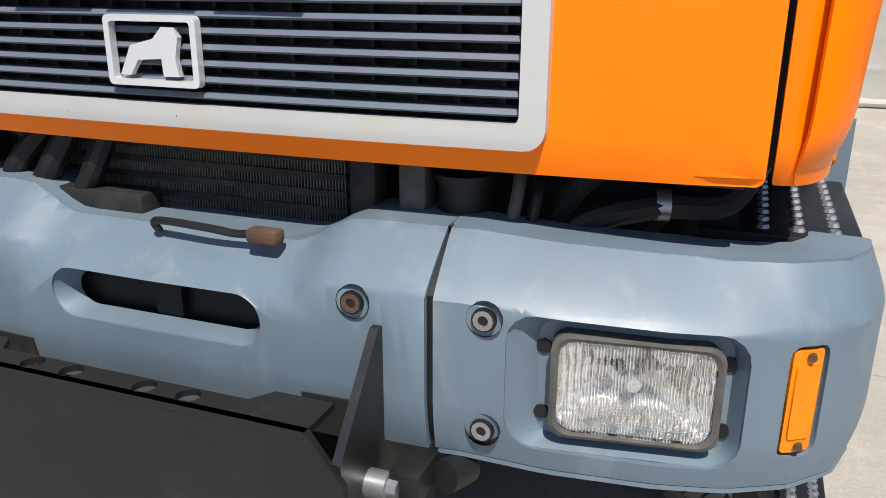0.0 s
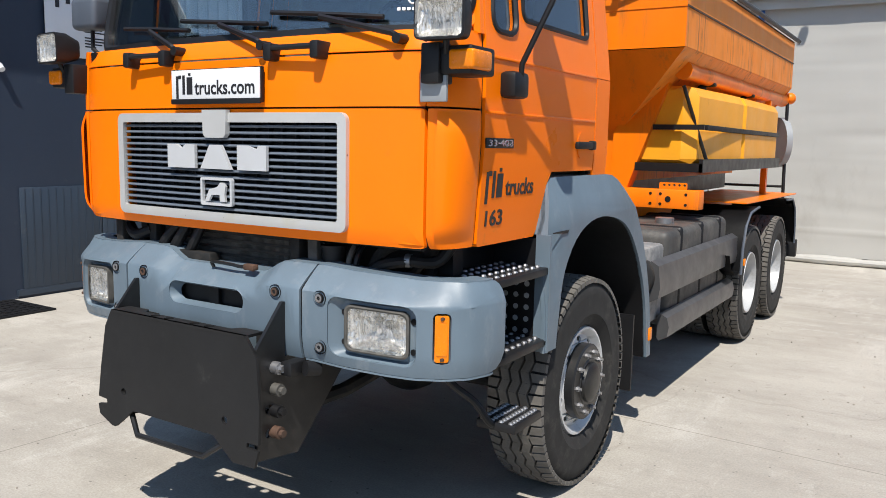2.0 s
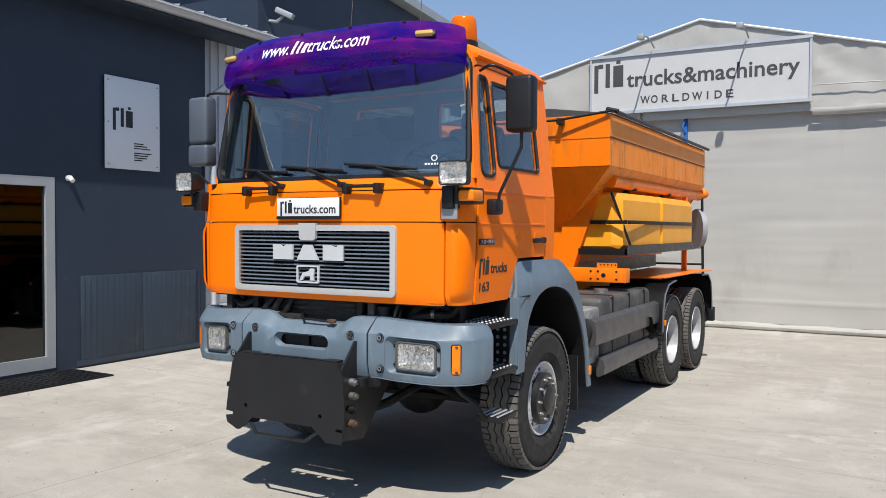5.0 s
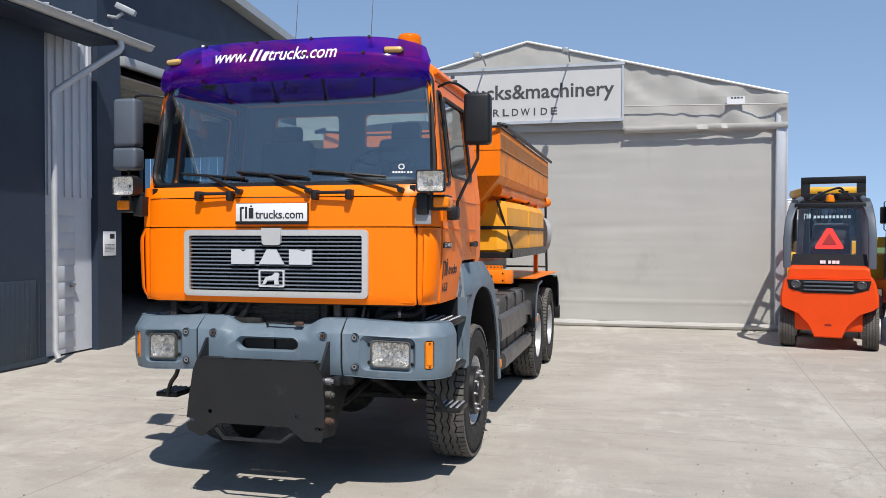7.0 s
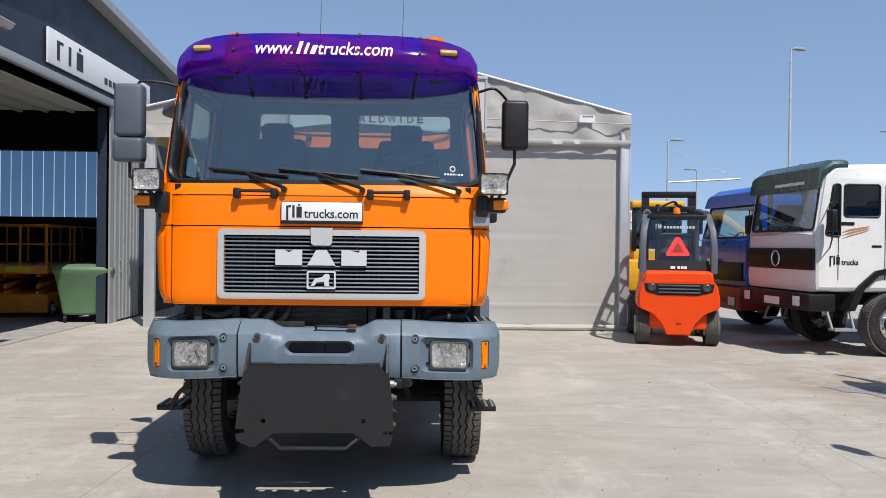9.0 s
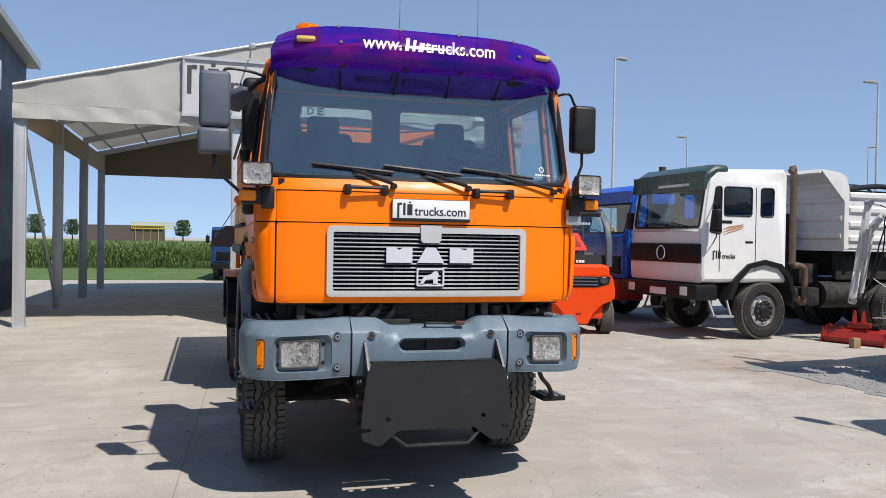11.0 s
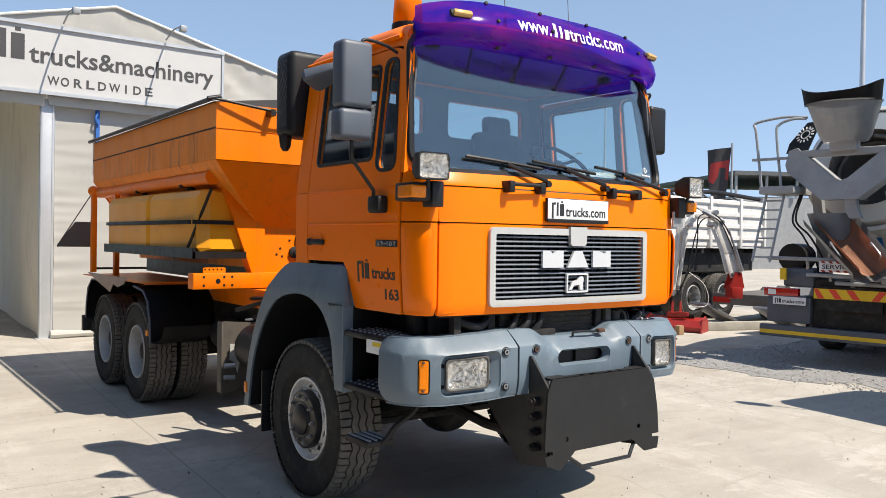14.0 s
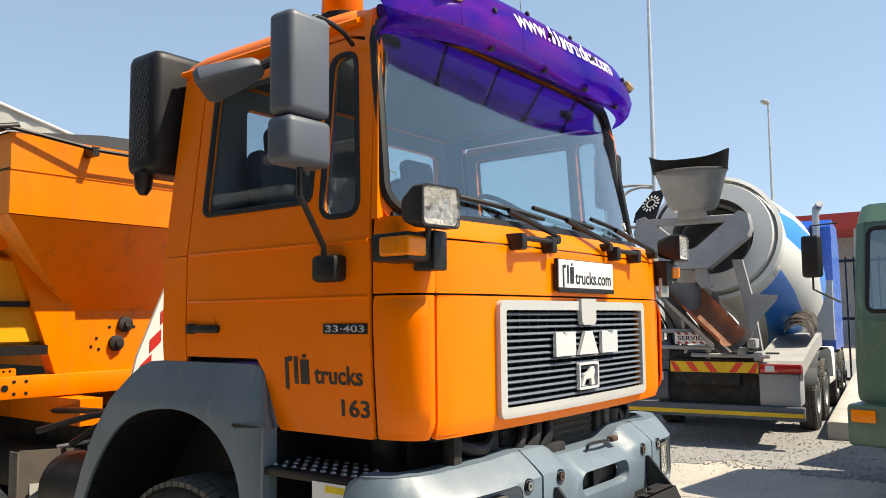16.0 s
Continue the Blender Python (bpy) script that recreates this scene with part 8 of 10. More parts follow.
cyl(bm, (3.1, -0.85, 0.8), (4.2, -0.85, 0.8), 0.26)
part("chassis", bm, DARK, tip)
# tipper body
bm = B()
for s in (1, -1):
    box(bm, 3.44, 8.3, s * 1.18, s * 1.22, 1.72, 2.80)
box(bm, 3.44, 8.3, -1.2, 1.2, 1.66, 1.74)
box(bm, 8.26, 8.32, -1.2, 1.2, 1.72, 2.8)
body = part("tipper_body", bm, CHALK, tip, "dusty white ribbed tipper body")
bm = B()
box(bm, 3.38, 3.44, -1.24, 1.24, 1.66, 3.10)
for z in (1.95, 2.3, 2.65, 2.95):
    loft(bm, [[(3.38, y, z - 0.07), (3.335, y, z - 0.03), (3.335, y, z + 0.03), (3.38, y, z + 0.07)] for y in (-1.2, 1.2)])
part("headboard", bm, CHALK, body, "ribbed white headboard")
bm = B()
loft(bm, [[(3.46, y, 3.06), (3.30, y, 3.16), (2.78, y, 3.22), (2.70, y, 3.15), (2.72, y, 3.13), (2.80, y, 3.18), (3.28, y, 3.12), (3.40, y, 3.03)] for y in (-1.24, 1.24)])
part("rock_guard", bm, CHALK, body)
for s in (1, -1):
    bm = B()
    panel(bm, [(2.78, 3.19), (3.38, 2.62), (3.38, 1.70), (3.50, 1.70), (3.50, 2.86), (3.42, 3.08), (3.28, 3.15)], (), lambda u, v, w: Vector((u, s * (1.25 - w), v)), 0.025)
    part("cheek", bm, CHALK, body)
    for z in (1.90, 2.18, 2.46, 2.74):
        bm = B()
        loft(bm, [[(x, s * 1.22, z - 0.07), (x, s * 1.265, z - 0.035), (x, s * 1.265, z + 0.035), (x, s * 1.22, z + 0.07)] for x in (3.52, 8.3)])
        part("rib", bm, CHALK, body)
    for x in (5.6, 7.0, 8.2):
        bm = B()
        box(bm, x - 0.05, x + 0.05, s * 1.2, s * 1.29, 1.66, 2.86, 0.008)
        part("stake", bm, CHALK, body)
    bm = B()
    box(bm, 3.5, 8.2, s * 0.85, s * 0.95, 1.10, 1.66)
    for x in (3.8, 4.6, 5.4, 6.2, 7.0, 7.8):
        box(bm, x - 0.05, x + 0.05, s * 0.95, s * 1.18, 1.55, 1.66)
    part("body_bearer", bm, DARK, body)
bm = B()
cyl(bm, (3.05, 0, 1.0), (3.05, 0, 2.4), 0.13)
box(bm, 2.8, 3.3, -0.7, 0.7, 1.0, 1.4, 0.03)
part("tipping_ram", bm, DARK, body)
for x in (4.2, 5.6, 7.0):
    bm = B()
    tube(bm, smooth_path([(x, -1.2, 2.82), (x, -0.8, 2.98), (x, 0, 3.04), (x, 0.8, 2.98), (x, 1.2, 2.82)]), 0.02, 6)
    part("cover_hoop", bm, STEEL, body)
bm = B()
tube(bm, smooth_path([(3.5, -1.16, 2.86), (4.4, -1.1, 2.95), (5.2, -1.1, 2.92), (6.0, -1.1, 2.98), (8.2, -1.1, 2.9)]), 0.05, 8)
loft(bm, [[(x, -1.12, 2.84), (x, -0.6, 2.90), (x, 0.6, 2.90), (x, 1.12, 2.84)] for x in (3.5, 8.2)], closed=False)
part("body_cover", bm, BLACK, body)

# blue truck behind it
bt = thing("blue_truck", "blue truck with a red bumper parked behind the white tipper", "truck", at=pose(7.43, 12.1, 0, 0, 0, 4))
prof = [(0.02, 1.0), (0.0, 1.3), (0.03, 1.95), (0.28, 2.85), (0.5, 3.05), (1.9, 3.15), (1.98, 3.0), (1.98, 1.0)]
cab = cab_over(bt, BLUE_PAINT, prof, 1.2, [[(0.45, 1.95), (1.3, 1.95), (1.3, 2.7), (0.62, 2.7)]], ((0.045, 2.0), (0.26, 2.78)), 1.9)
bm = B()
loft(bm, [[(0.7, y, 3.10 + k), (0.42, y, 3.06 + k), (0.20, y, 2.93 + k), (0.13 + k, y, 2.72), (0.16 + k, y, 2.72), (0.28, y, 2.88), (0.44, y, 3.0), (0.7, y, 3.05)] for y, k in ((-1.2, 0.0), (-1.05, 0.06), (1.05, 0.06), (1.2, 0.0))])
part("sun_visor", bm, BLUE_PAINT, cab)
bm = B()
cyl(bm, (2.2, 0.55, 1.2), (2.2, 0.55, 3.75), 0.09, n=16)
part("exhaust_stack", bm, RUST, bt)
bm = B()
box(bm, -0.03, 0.02, -1.0, 1.0, 1.1, 1.5, 0.02)
part("grille", bm, BLACK, cab)
bm = B()
box(bm, -0.06, -0.03, 0.1, 0.6, 1.42, 1.56)
part("sign_plate", bm, SIGN_WHITE, cab)
bm = B()
box(bm, -0.16, 0.5, -1.23, 1.23, 0.50, 0.98, 0.05)
bp = part("bumper", bm, RED_PAINT, bt)
for s in (1, -1):
    headlamp_box(bp, -0.14, s * 0.85, 0.68, 0.3, 0.18)
    side_mirror(bt, 0.1, s * 1.42, 2.3, s)
    truck_wheel(bt, 1.4, s * 1.05, s)
    truck_wheel(bt, 5.0, s * 1.05, s, steer=False)
bm = B()
box(bm, 1.0, 7.0, -0.45, 0.45, 0.75, 1.05)
box(bm, 2.3, 7.0, -1.2, 1.2, 1.2, 2.3)
part("body", bm, BLUE_PAINT, bt)
bm = B()
cyl(bm, (0.6, -0.75, 3.1), (0.6, -0.75, 3.28), 0.09)
part("beacon", bm, RUST, bt)

# forklift, rear towards the yard
fk = thing("forklift", "orange-red forklift with a red warning triangle on its rear window", "forklift", at=pose(5.41, 8.86, 0, 0, 0, -13) @ Matrix.Diagonal((1.1, 1.05, 1.04, 1.0)))
bm = B()
body = [(-0.19, 0.20), (0.19, 0.20), (0.27, 0.40), (0.42, 0.57), (0.62, 0.66), (0.66, 0.70), (0.66, 0.86), (0.62, 1.06), (0.58, 1.12), (-0.58, 1.12), (-0.62, 1.06), (-0.66, 0.86), (-0.66, 0.70), (-0.62, 0.66), (-0.42, 0.57), (-0.27, 0.40)]
rings = []
for y, k, lift in ((0.0, 0.95, 0.02), (0.03, 0.985, 0.0), (0.10, 1.0, 0.0), (0.90, 1.0, 0.10), (1.20, 0.98, 0.14)):
    rings.append([(u * k, y + 0.10 * max(0.0, 0.62 - v), max(v, 0.20 + lift) if v < 0.6 else v) for u, v in body])
loft(bm, rings)
cw = part("counterweight", bm, FORK_RED, fk, "orange-red cast counterweight", smooth=24)
bm = B()
loft(bm, [[(-w, y, z0), (w, y, z0), (w - 0.02, y, z1 - 0.03), (w - 0.06, y, z1), (-w + 0.06, y, z1), (-w + 0.02, y, z1 - 0.03)] for y, w, z0, z1 in ((0.03, 0.545, 1.125, 1.27), (0.06, 0.56, 1.12, 1.30), (0.30, 0.56, 1.12, 1.33), (1.2, 0.55, 1.12, 1.33))])
part("hood", bm, FORK_RED, cw, smooth=24)
bm = B()
panel(bm, [(-0.56, 1.10), (-0.53, 0.96), (-0.33, 0.90), (0.33, 0.90), (0.53, 0.96), (0.56, 1.10)], (), lambda u, v, w: Vector((u, -0.004 + w, v)), 0.03)
grl = part("vent_recess", bm, BLACK, cw)
for z in (0.95, 1.01, 1.07):
    bm = B()
    box(bm, -0.33, 0.33, -0.03, 0.0, z - 0.016, z + 0.010, 0.006)
    part("vent_slat", bm, BUMPER_DARK, grl)
for s in (1, -1):
    bm = B()
    lathe(bm, [(0.068, 0.02), (0.068, -0.02), (0.050, -0.03), (0.046, -0.022), (0.001, -0.020)], 16, pose(s * 0.435, -0.005, 1.03, -90))
    part("tail_lamp", bm, mat("smoked_lamp", (0.06, 0.06, 0.065), 0.2), cw)
bm = B()
panel(bm, [(-0.34, 0.80), (0.34, 0.80), (0.28, 0.73), (-0.28, 0.73)], (), lambda u, v, w: Vector((u, 0.004 + w * 0.5, v)), 0.01)
box(bm, -0.05, 0.05, 0.02, 0.06, 0.38, 0.50, 0.01)
part("recess", bm, RED_PAINT, cw)
bm = B()
box(bm, -0.46, 0.46, 0.1, 2.2, 0.30, 0.62, 0.04)
box(bm, -0.55, 0.55, 1.1, 2.3, 0.5, 1.25, 0.05)
part("chassis", bm, FORK_RED, fk)
for s in (1, -1):
    wheel(fk, pose(s * 0.56, 0.44, 0.33, 0, 0, 0 if s > 0 else 180), r=0.33, w=0.22, rim=0.17, steer=False)
    wheel(fk, pose(s * 0.62, 2.1, 0.38, 0, 0, 0 if s > 0 else 180), r=0.38, w=0.26, rim=0.2, steer=False)
    bm = B()
    loft(bm, [[(s * x + u, y + v, z + v * t) for u, v in rrect(-0.055, 0.055, -0.07, 0.07, 0.02, 3)] for x, y, z, t in ((0.57, 0.22, 1.28, 0), (0.575, 0.26, 1.75, 0), (0.555, 0.34, 2.05, 0.2), (0.52, 0.46, 2.24, 0.5), (0.49, 0.62, 2.33, 0.9))])
    tube(bm, smooth_path([(s * 0.49, 0.60, 2.34), (s * 0.46, 0.8, 2.36), (s * 0.46, 1.9, 2.34), (s * 0.52, 2.2, 1.3)]), 0.05, 10)
    part("guard_post", bm, BUMPER_DARK, fk)
for y in steps(0.7, 1.9, 6):
    bm = B()
    box(bm, -0.46, 0.46, y - 0.015, y + 0.015, 2.30, 2.36)
    part("guard_bar", bm, BLACK, fk)
bm = B()
panel(bm, rrect(-0.50, 0.50, 1.50, 2.24, 0.06, 4), (), lambda u, v, w: Vector((u * (1 - 0.1 * (v - 1.32)), 0.26 + 0.24 * (v - 1.32) + w, v)), 0.01)
rw = part("rear_window", bm, SIDE_GLASS, fk)
bm = B()
panel(bm, [(-0.185, 1.58), (0.185, 1.58), (0.195, 1.615), (0.04, 1.91), (-0.04, 1.91), (-0.195, 1.615)], (), lambda u, v, w: Vector((u, 0.24 + 0.24 * (v - 1.32) + w, v)), 0.01)
tri = part("warning_triangle", bm, mat("fluorescent_red", (0.85, 0.03, 0.02), 0.5, var=0.03), rw)
bm = B()
panel(bm, [(-0.10, 1.65), (0.10, 1.65), (0.0, 1.83)], (), lambda u, v, w: Vector((u, 0.233 + 0.24 * (v - 1.32) + w, v)), 0.005)
part("triangle_field", bm, RED_PAINT, tri)
bm = B()
house_mark(bm, pose(-0.36, 0.455, 2.07, 90 - 13), 0.08)
for i in range(10):
    t = bmesh.new()
    box(t, 0, 0.035, 0, 0.045, -0.002, 0.002)
    merge(bm, t, pose(-0.22 + i * 0.052, 0.455, 2.07, 90 - 13))
part("window_print", bm, PRINT_WHITE, rw)
bm = B()
for i, w in enumerate((0.05, 0.02, 0.04, 0.045, 0.04)):
    box(bm, -0.12 + i * 0.055, -0.12 + i * 0.055 + w, 0.235, 0.24, 1.35, 1.40)
part("brand_block", bm, PRINT_WHITE, fk)
bm = B()
panel(bm, [(-0.52, 1.32), (0.52, 1.32), (0.50, 1.50), (-0.50, 1.50)], (), lambda u, v, w: Vector((u, 0.245 + 0.24 * (v - 1.32) + w, v)), 0.02)
part("window_frame", bm, BLACK, fk)
bm = B()
box(bm, -0.49, 0.49, 0.50, 0.56, 2.22, 2.32, 0.02)
part("window_header", bm, BLACK, fk)
bm = B()
box(bm, -0.30, 0.30, 0.9, 1.2, 1.25, 1.75, 0.06)
box(bm, -0.26, 0.26, 0.9, 1.1, 1.7, 2.0, 0.06)
part("seat", bm, CLOTH, fk)
for s in (1, -1):
    bm = B()
    box(bm, s * 0.36, s * 0.50, 2.35, 2.50, 0.1, 2.85)
    cyl(bm, (s * 0.2, 2.4, 0.5), (s * 0.2, 2.4, 2.6), 0.04)
    part("mast_rail", bm, BLACK_PAINT, fk)
bm = B()
for z in (0.6, 2.50, 2.80):
    box(bm, -0.50, 0.50, 2.34, 2.50, z - 0.06, z + 0.06, 0.01)
    part("mast_cross", bm, BLACK, fk)
    bm = B()
tube(bm, smooth_path([(-0.3, 0.9, 2.38), (-0.2, 1.6, 2.5), (0.1, 2.3, 2.65), (0.2, 2.4, 2.5)]), 0.02)
tube(bm, smooth_path([(0.35, 0.7, 2.36), (0.3, 1.6, 2.46), (0.1, 2.3, 2.6)]), 0.02)
part("mast_hose", bm, BLACK, fk)
bm = B()
lathe(bm, [(0.065, 0), (0.065, 0.03), (0.05, 0.1), (0.001, 0.12)], 16, pose(0.0, 0.62, 2.34))
part("beacon", bm, AMBER, fk)

# yellow machine behind the tent corner
ym = thing("wheel_loader", "yellow loader partly hidden behind the tent", "loader", at=pose(6.5, 13.4, 0))
bm = B()
box(bm, -1.05, 1.0, 0.1, 2.4, 0.75, 1.5, 0.08)
box(bm, -0.60, 0.55, 0.3, 1.6, 1.45, 1.75, 0.05)
part("body", bm, YELLOW_PAINT, ym)
for x, y in ((-0.58, 0.35), (0.52, 0.35), (-0.58, 1.6), (0.52, 1.6)):
    bm = B()
    box(bm, x - 0.05, x + 0.05, y - 0.05, y + 0.05, 1.7, 2.75, 0.01)
    part("cab_pillar", bm, BLACK_PAINT, ym)
bm = B()
box(bm, 0.45, 1.35, -0.10, 0.05, 1.62, 1.84, 0.03)
part("boom", bm, YELLOW_PAINT, ym)
bm = B()
box(bm, -0.68, 0.62, 0.20, 1.75, 2.74, 2.92, 0.06)
part("cab_roof", bm, YELLOW_PAINT, ym)
bm = B()
box(bm, -0.54, 0.48, 0.36, 0.38, 1.76, 2.74)
part("cab_window", bm, DARK_GLASS, ym)
for x in (-0.85, 0.85):
    wheel(ym, pose(x, 0.6, 0.5, 0, 0, 0 if x > 0 else 180), r=0.5, w=0.3, rim=0.26, steer=False)

# caged plastic tank behind the tent corner
ibc = thing("caged_tank", "white plastic tank in a steel cage on a pallet stack", "tank", at=pose(6.05, 16.0, 0))
bm = B()
box(bm, -0.55, 0.55, -0.45, 0.45, 1.55, 2.70, 0.08, 3)
part("bottle", bm, mat("milky_tank_plastic", (0.66, 0.67, 0.66), 0.5, var=0.06), ibc)
bm = B()
box(bm, -0.60, 0.60, -0.5, 0.5, 0.0, 1.52, 0.02)
part("base", bm, GREY_SHEET, ibc)
for z in steps(1.60, 2.72, 5):
    bm = B()
    tube(bm, [(-0.58, -0.48, z), (0.58, -0.48, z), (0.58, 0.48, z), (-0.58, 0.48, z)], 0.012, 5, True)
    part("cage_bar", bm, STEEL, ibc)
for x in steps(-0.58, 0.58, 7):
    bm = B()
    tube(bm, [(x, -0.48, 1.5), (x, -0.48, 2.72)], 0.012, 5)
    part("cage_bar", bm, STEEL, ibc)

# mini excavator on a low trailer, red flail head in front
trl = thing("low_trailer", "flat grey low trailer with folded steel ramps", "trailer", at=pose(12.4, 6.3, 0, 0, 0, 8))
bm = B()
box(bm, 0.0, 5.0, -1.1, 1.1, 0.55, 0.68, 0.02)
box(bm, -0.05, 0.0, -1.15, 1.15, 0.45, 0.70, 0.01)
part("deck", bm, mat("grey_deck_steel", (0.12, 0.115, 0.11), 0.7, var=0.25), trl)
for y in (-0.7, 0.7):
    bm = B()
    obox(bm, pose(-0.75, y, 0.30, 0, 18, 0), 1.6, 0.45, 0.06, 0.01)
    part("ramp", bm, STEEL, trl)
for s in (1, -1):
    for x in (2.6, 3.5):
        truck_wheel(trl, x, s * 0.98, s, r=0.38, w=0.22, steer=False)
    bm = B()
    box(bm, -0.075, -0.05, s * 0.7, s * 1.1, 0.5, 0.62)
    part("tail_lamp", bm, RED_LENS, trl)
exc = thing("mower_arm", "white folding hydraulic mower arm on a red bracket", "arm", at=pose(10.10, 6.88, 0, 0, 0, -30) @ Matrix.Scale(1.12, 4))
bm = B()
box(bm, 1.05, 1.28, -0.14, 0.14, 0.60, 0.84, 0.03)
for y in (-0.12, 0.12):
    panel(bm, [(1.02, 0.80), (1.30, 0.80), (1.24, 1.10), (1.12, 1.10)], (), lambda u, v, w: Vector((u, y - 0.015 + w, v)), 0.03)
part("bracket", bm, RED_PAINT, exc)


def spar(pts, w, d, y=0.0):
    """A box spar through points of the arm's plane."""
    t = B()
    for (xa, za), (xb, zb) in zip(pts, pts[1:]):
        n = math.dist((xa, za), (xb, zb))
        obox(t, Matrix.Translation(((xa + xb) / 2, y, (za + zb) / 2)) @ pose(0, 0, 0, 0, -math.degrees(math.atan2(zb - za, xb - xa))), n + d * 0.5, w, d, 0.01)
    return t


for y in (-0.09, 0.09):
    part("lower_boom", spar([(1.18, 1.02), (1.06, 1.45), (0.84, 2.02)], 0.03, 0.12, y), CHALK, exc)
part("lower_link", spar([(1.02, 1.08), (0.90, 1.50), (0.70, 1.96)], 0.05, 0.055), CHALK, exc)
part("upper_boom", spar([(0.88, 2.04), (0.62, 2.16), (0.36, 2.12), (0.22, 1.94)], 0.13, 0.10), CHALK, exc)
part("upper_link", spar([(0.16, 2.34), (0.46, 2.28), (0.74, 2.20)], 0.06, 0.045), CHALK, exc)
for y in (-0.075, 0.075):
    part("dipper", spar([(0.16, 2.36), (0.08, 1.80), (0.0, 1.2), (-0.07, 0.68)], 0.03, 0.085, y), CHALK, exc)
part("dipper_link", spar([(0.24, 1.98), (0.17, 1.5), (0.07, 0.78)], 0.05, 0.05), CHALK, exc)
for x, z in ((1.18, 1.05), (0.85, 2.02), (0.70, 1.98), (0.24, 1.96), (0.16, 2.34), (0.74, 2.20), (0.07, 0.80), (-0.06, 0.72)):
    bm = B()
    cyl(bm, (x, -0.13, z), (x, 0.13, z), 0.045, n=12)
    part("pin", bm, STEEL, exc)
for a, b in (((1.24, 1.12), (0.98, 1.86)), ((0.70, 2.10), (0.30, 2.30)), ((0.12, 1.9), (0.03, 1.0))):
    bm = B()
    c = [a[i] + (b[i] - a[i]) * 0.6 for i in (0, 1)]
    tube(bm, [(a[0], -0.14, a[1]), (c[0], -0.14, c[1])], 0.036, 10)
    tube(bm, [(c[0], -0.14, c[1]), (b[0], -0.14, b[1])], 0.018, 8)
    part("ram", bm, STEEL, exc)
bm = B()
box(bm, 0.07, 0.15, -0.096, -0.092, 1.55, 1.75)
part("warning_sticker", bm, mat("yellow_sticker", (0.75, 0.55, 0.03), 0.5), exc)
for k in (0.0, 0.06):
    bm = B()
    tube(bm, smooth_path([(1.2, -0.12, 1.2), (1.02 + k, -0.13, 1.62), (0.76, -0.14, 2.06 + k), (0.45 - k, -0.15, 2.06 + k), (0.30 + k, -0.16, 1.7), (0.22 + k, -0.18, 1.3), (0.06, -0.14, 0.75 + k)]), 0.012, 6)
    part("hose", bm, BLACK, exc)
bm = B()
tube(bm, smooth_path([(0.2, -0.16, 1.1), (0.5, -0.2, 0.85), (0.55, -0.2, 0.5), (0.2, -0.2, 0.45)]), 0.007, 6)
part("hose", bm, CHALK, exc)
fl = thing("flail_mower", "red flail mower head lying on the concrete", "mower", at=pose(10.15, 6.85, 0, 0, 0, 22) @ Matrix.Scale(0.93, 4))
bm = B()
loft(bm, [[(x, y, z) for x, z in ((-0.26, 0.02), (-0.30, 0.12), (-0.2, 0.26), (0.05, 0.32), (0.25, 0.22), (0.30, 0.02))] for y in (-0.60, 0.60)])
for y in (-0.615, 0.615):
    panel(bm, [(-0.34, 0.0), (0.32, 0.0), (0.30, 0.22), (0.06, 0.36), (-0.22, 0.30)], (), lambda u, v, w: Vector((u, y - 0.012 + w, v)), 0.024)
part("hood", bm, RED_PAINT, fl)
bm = B()
box(bm, -0.1, 0.12, -0.2, 0.2, 0.3, 0.42, 0.02)
for y in (-0.09, 0.09):
    panel(bm, [(-0.1, 0.4), (0.12, 0.4), (0.06, 0.66), (-0.02, 0.66)], (), lambda u, v, w: Vector((u, y + w, v)), 0.02)
box(bm, -0.2, -0.12, -0.3, -0.05, 0.34, 0.44, 0.01)
part("bracket", bm, RED_PAINT, fl)
bm = B()
cyl(bm, (0.0, -0.4, 0.36), (0.0, -0.22, 0.36), 0.06)
tube(bm, smooth_path([(0, -0.4, 0.4), (0.2, -0.5, 0.5), (0.5, -0.3, 0.45)]), 0.02)
part("motor", bm, DARK, fl)
bm = B()
box(bm, 9.52, 9.67, 6.30, 6.42, 0.0, 0.18, 0.01)
tagged(part("wood_block", bm, mat("raw_timber", (0.30, 0.19, 0.10), 0.8, var=0.2)), "short raw timber block on the concrete", "block")

# concrete mixer
mx = thing("mixer_truck", "concrete mixer truck with a blue and white drum, grey chutes", "truck", at=pose(8.01, 2.23, 0, 0, 0, 7))


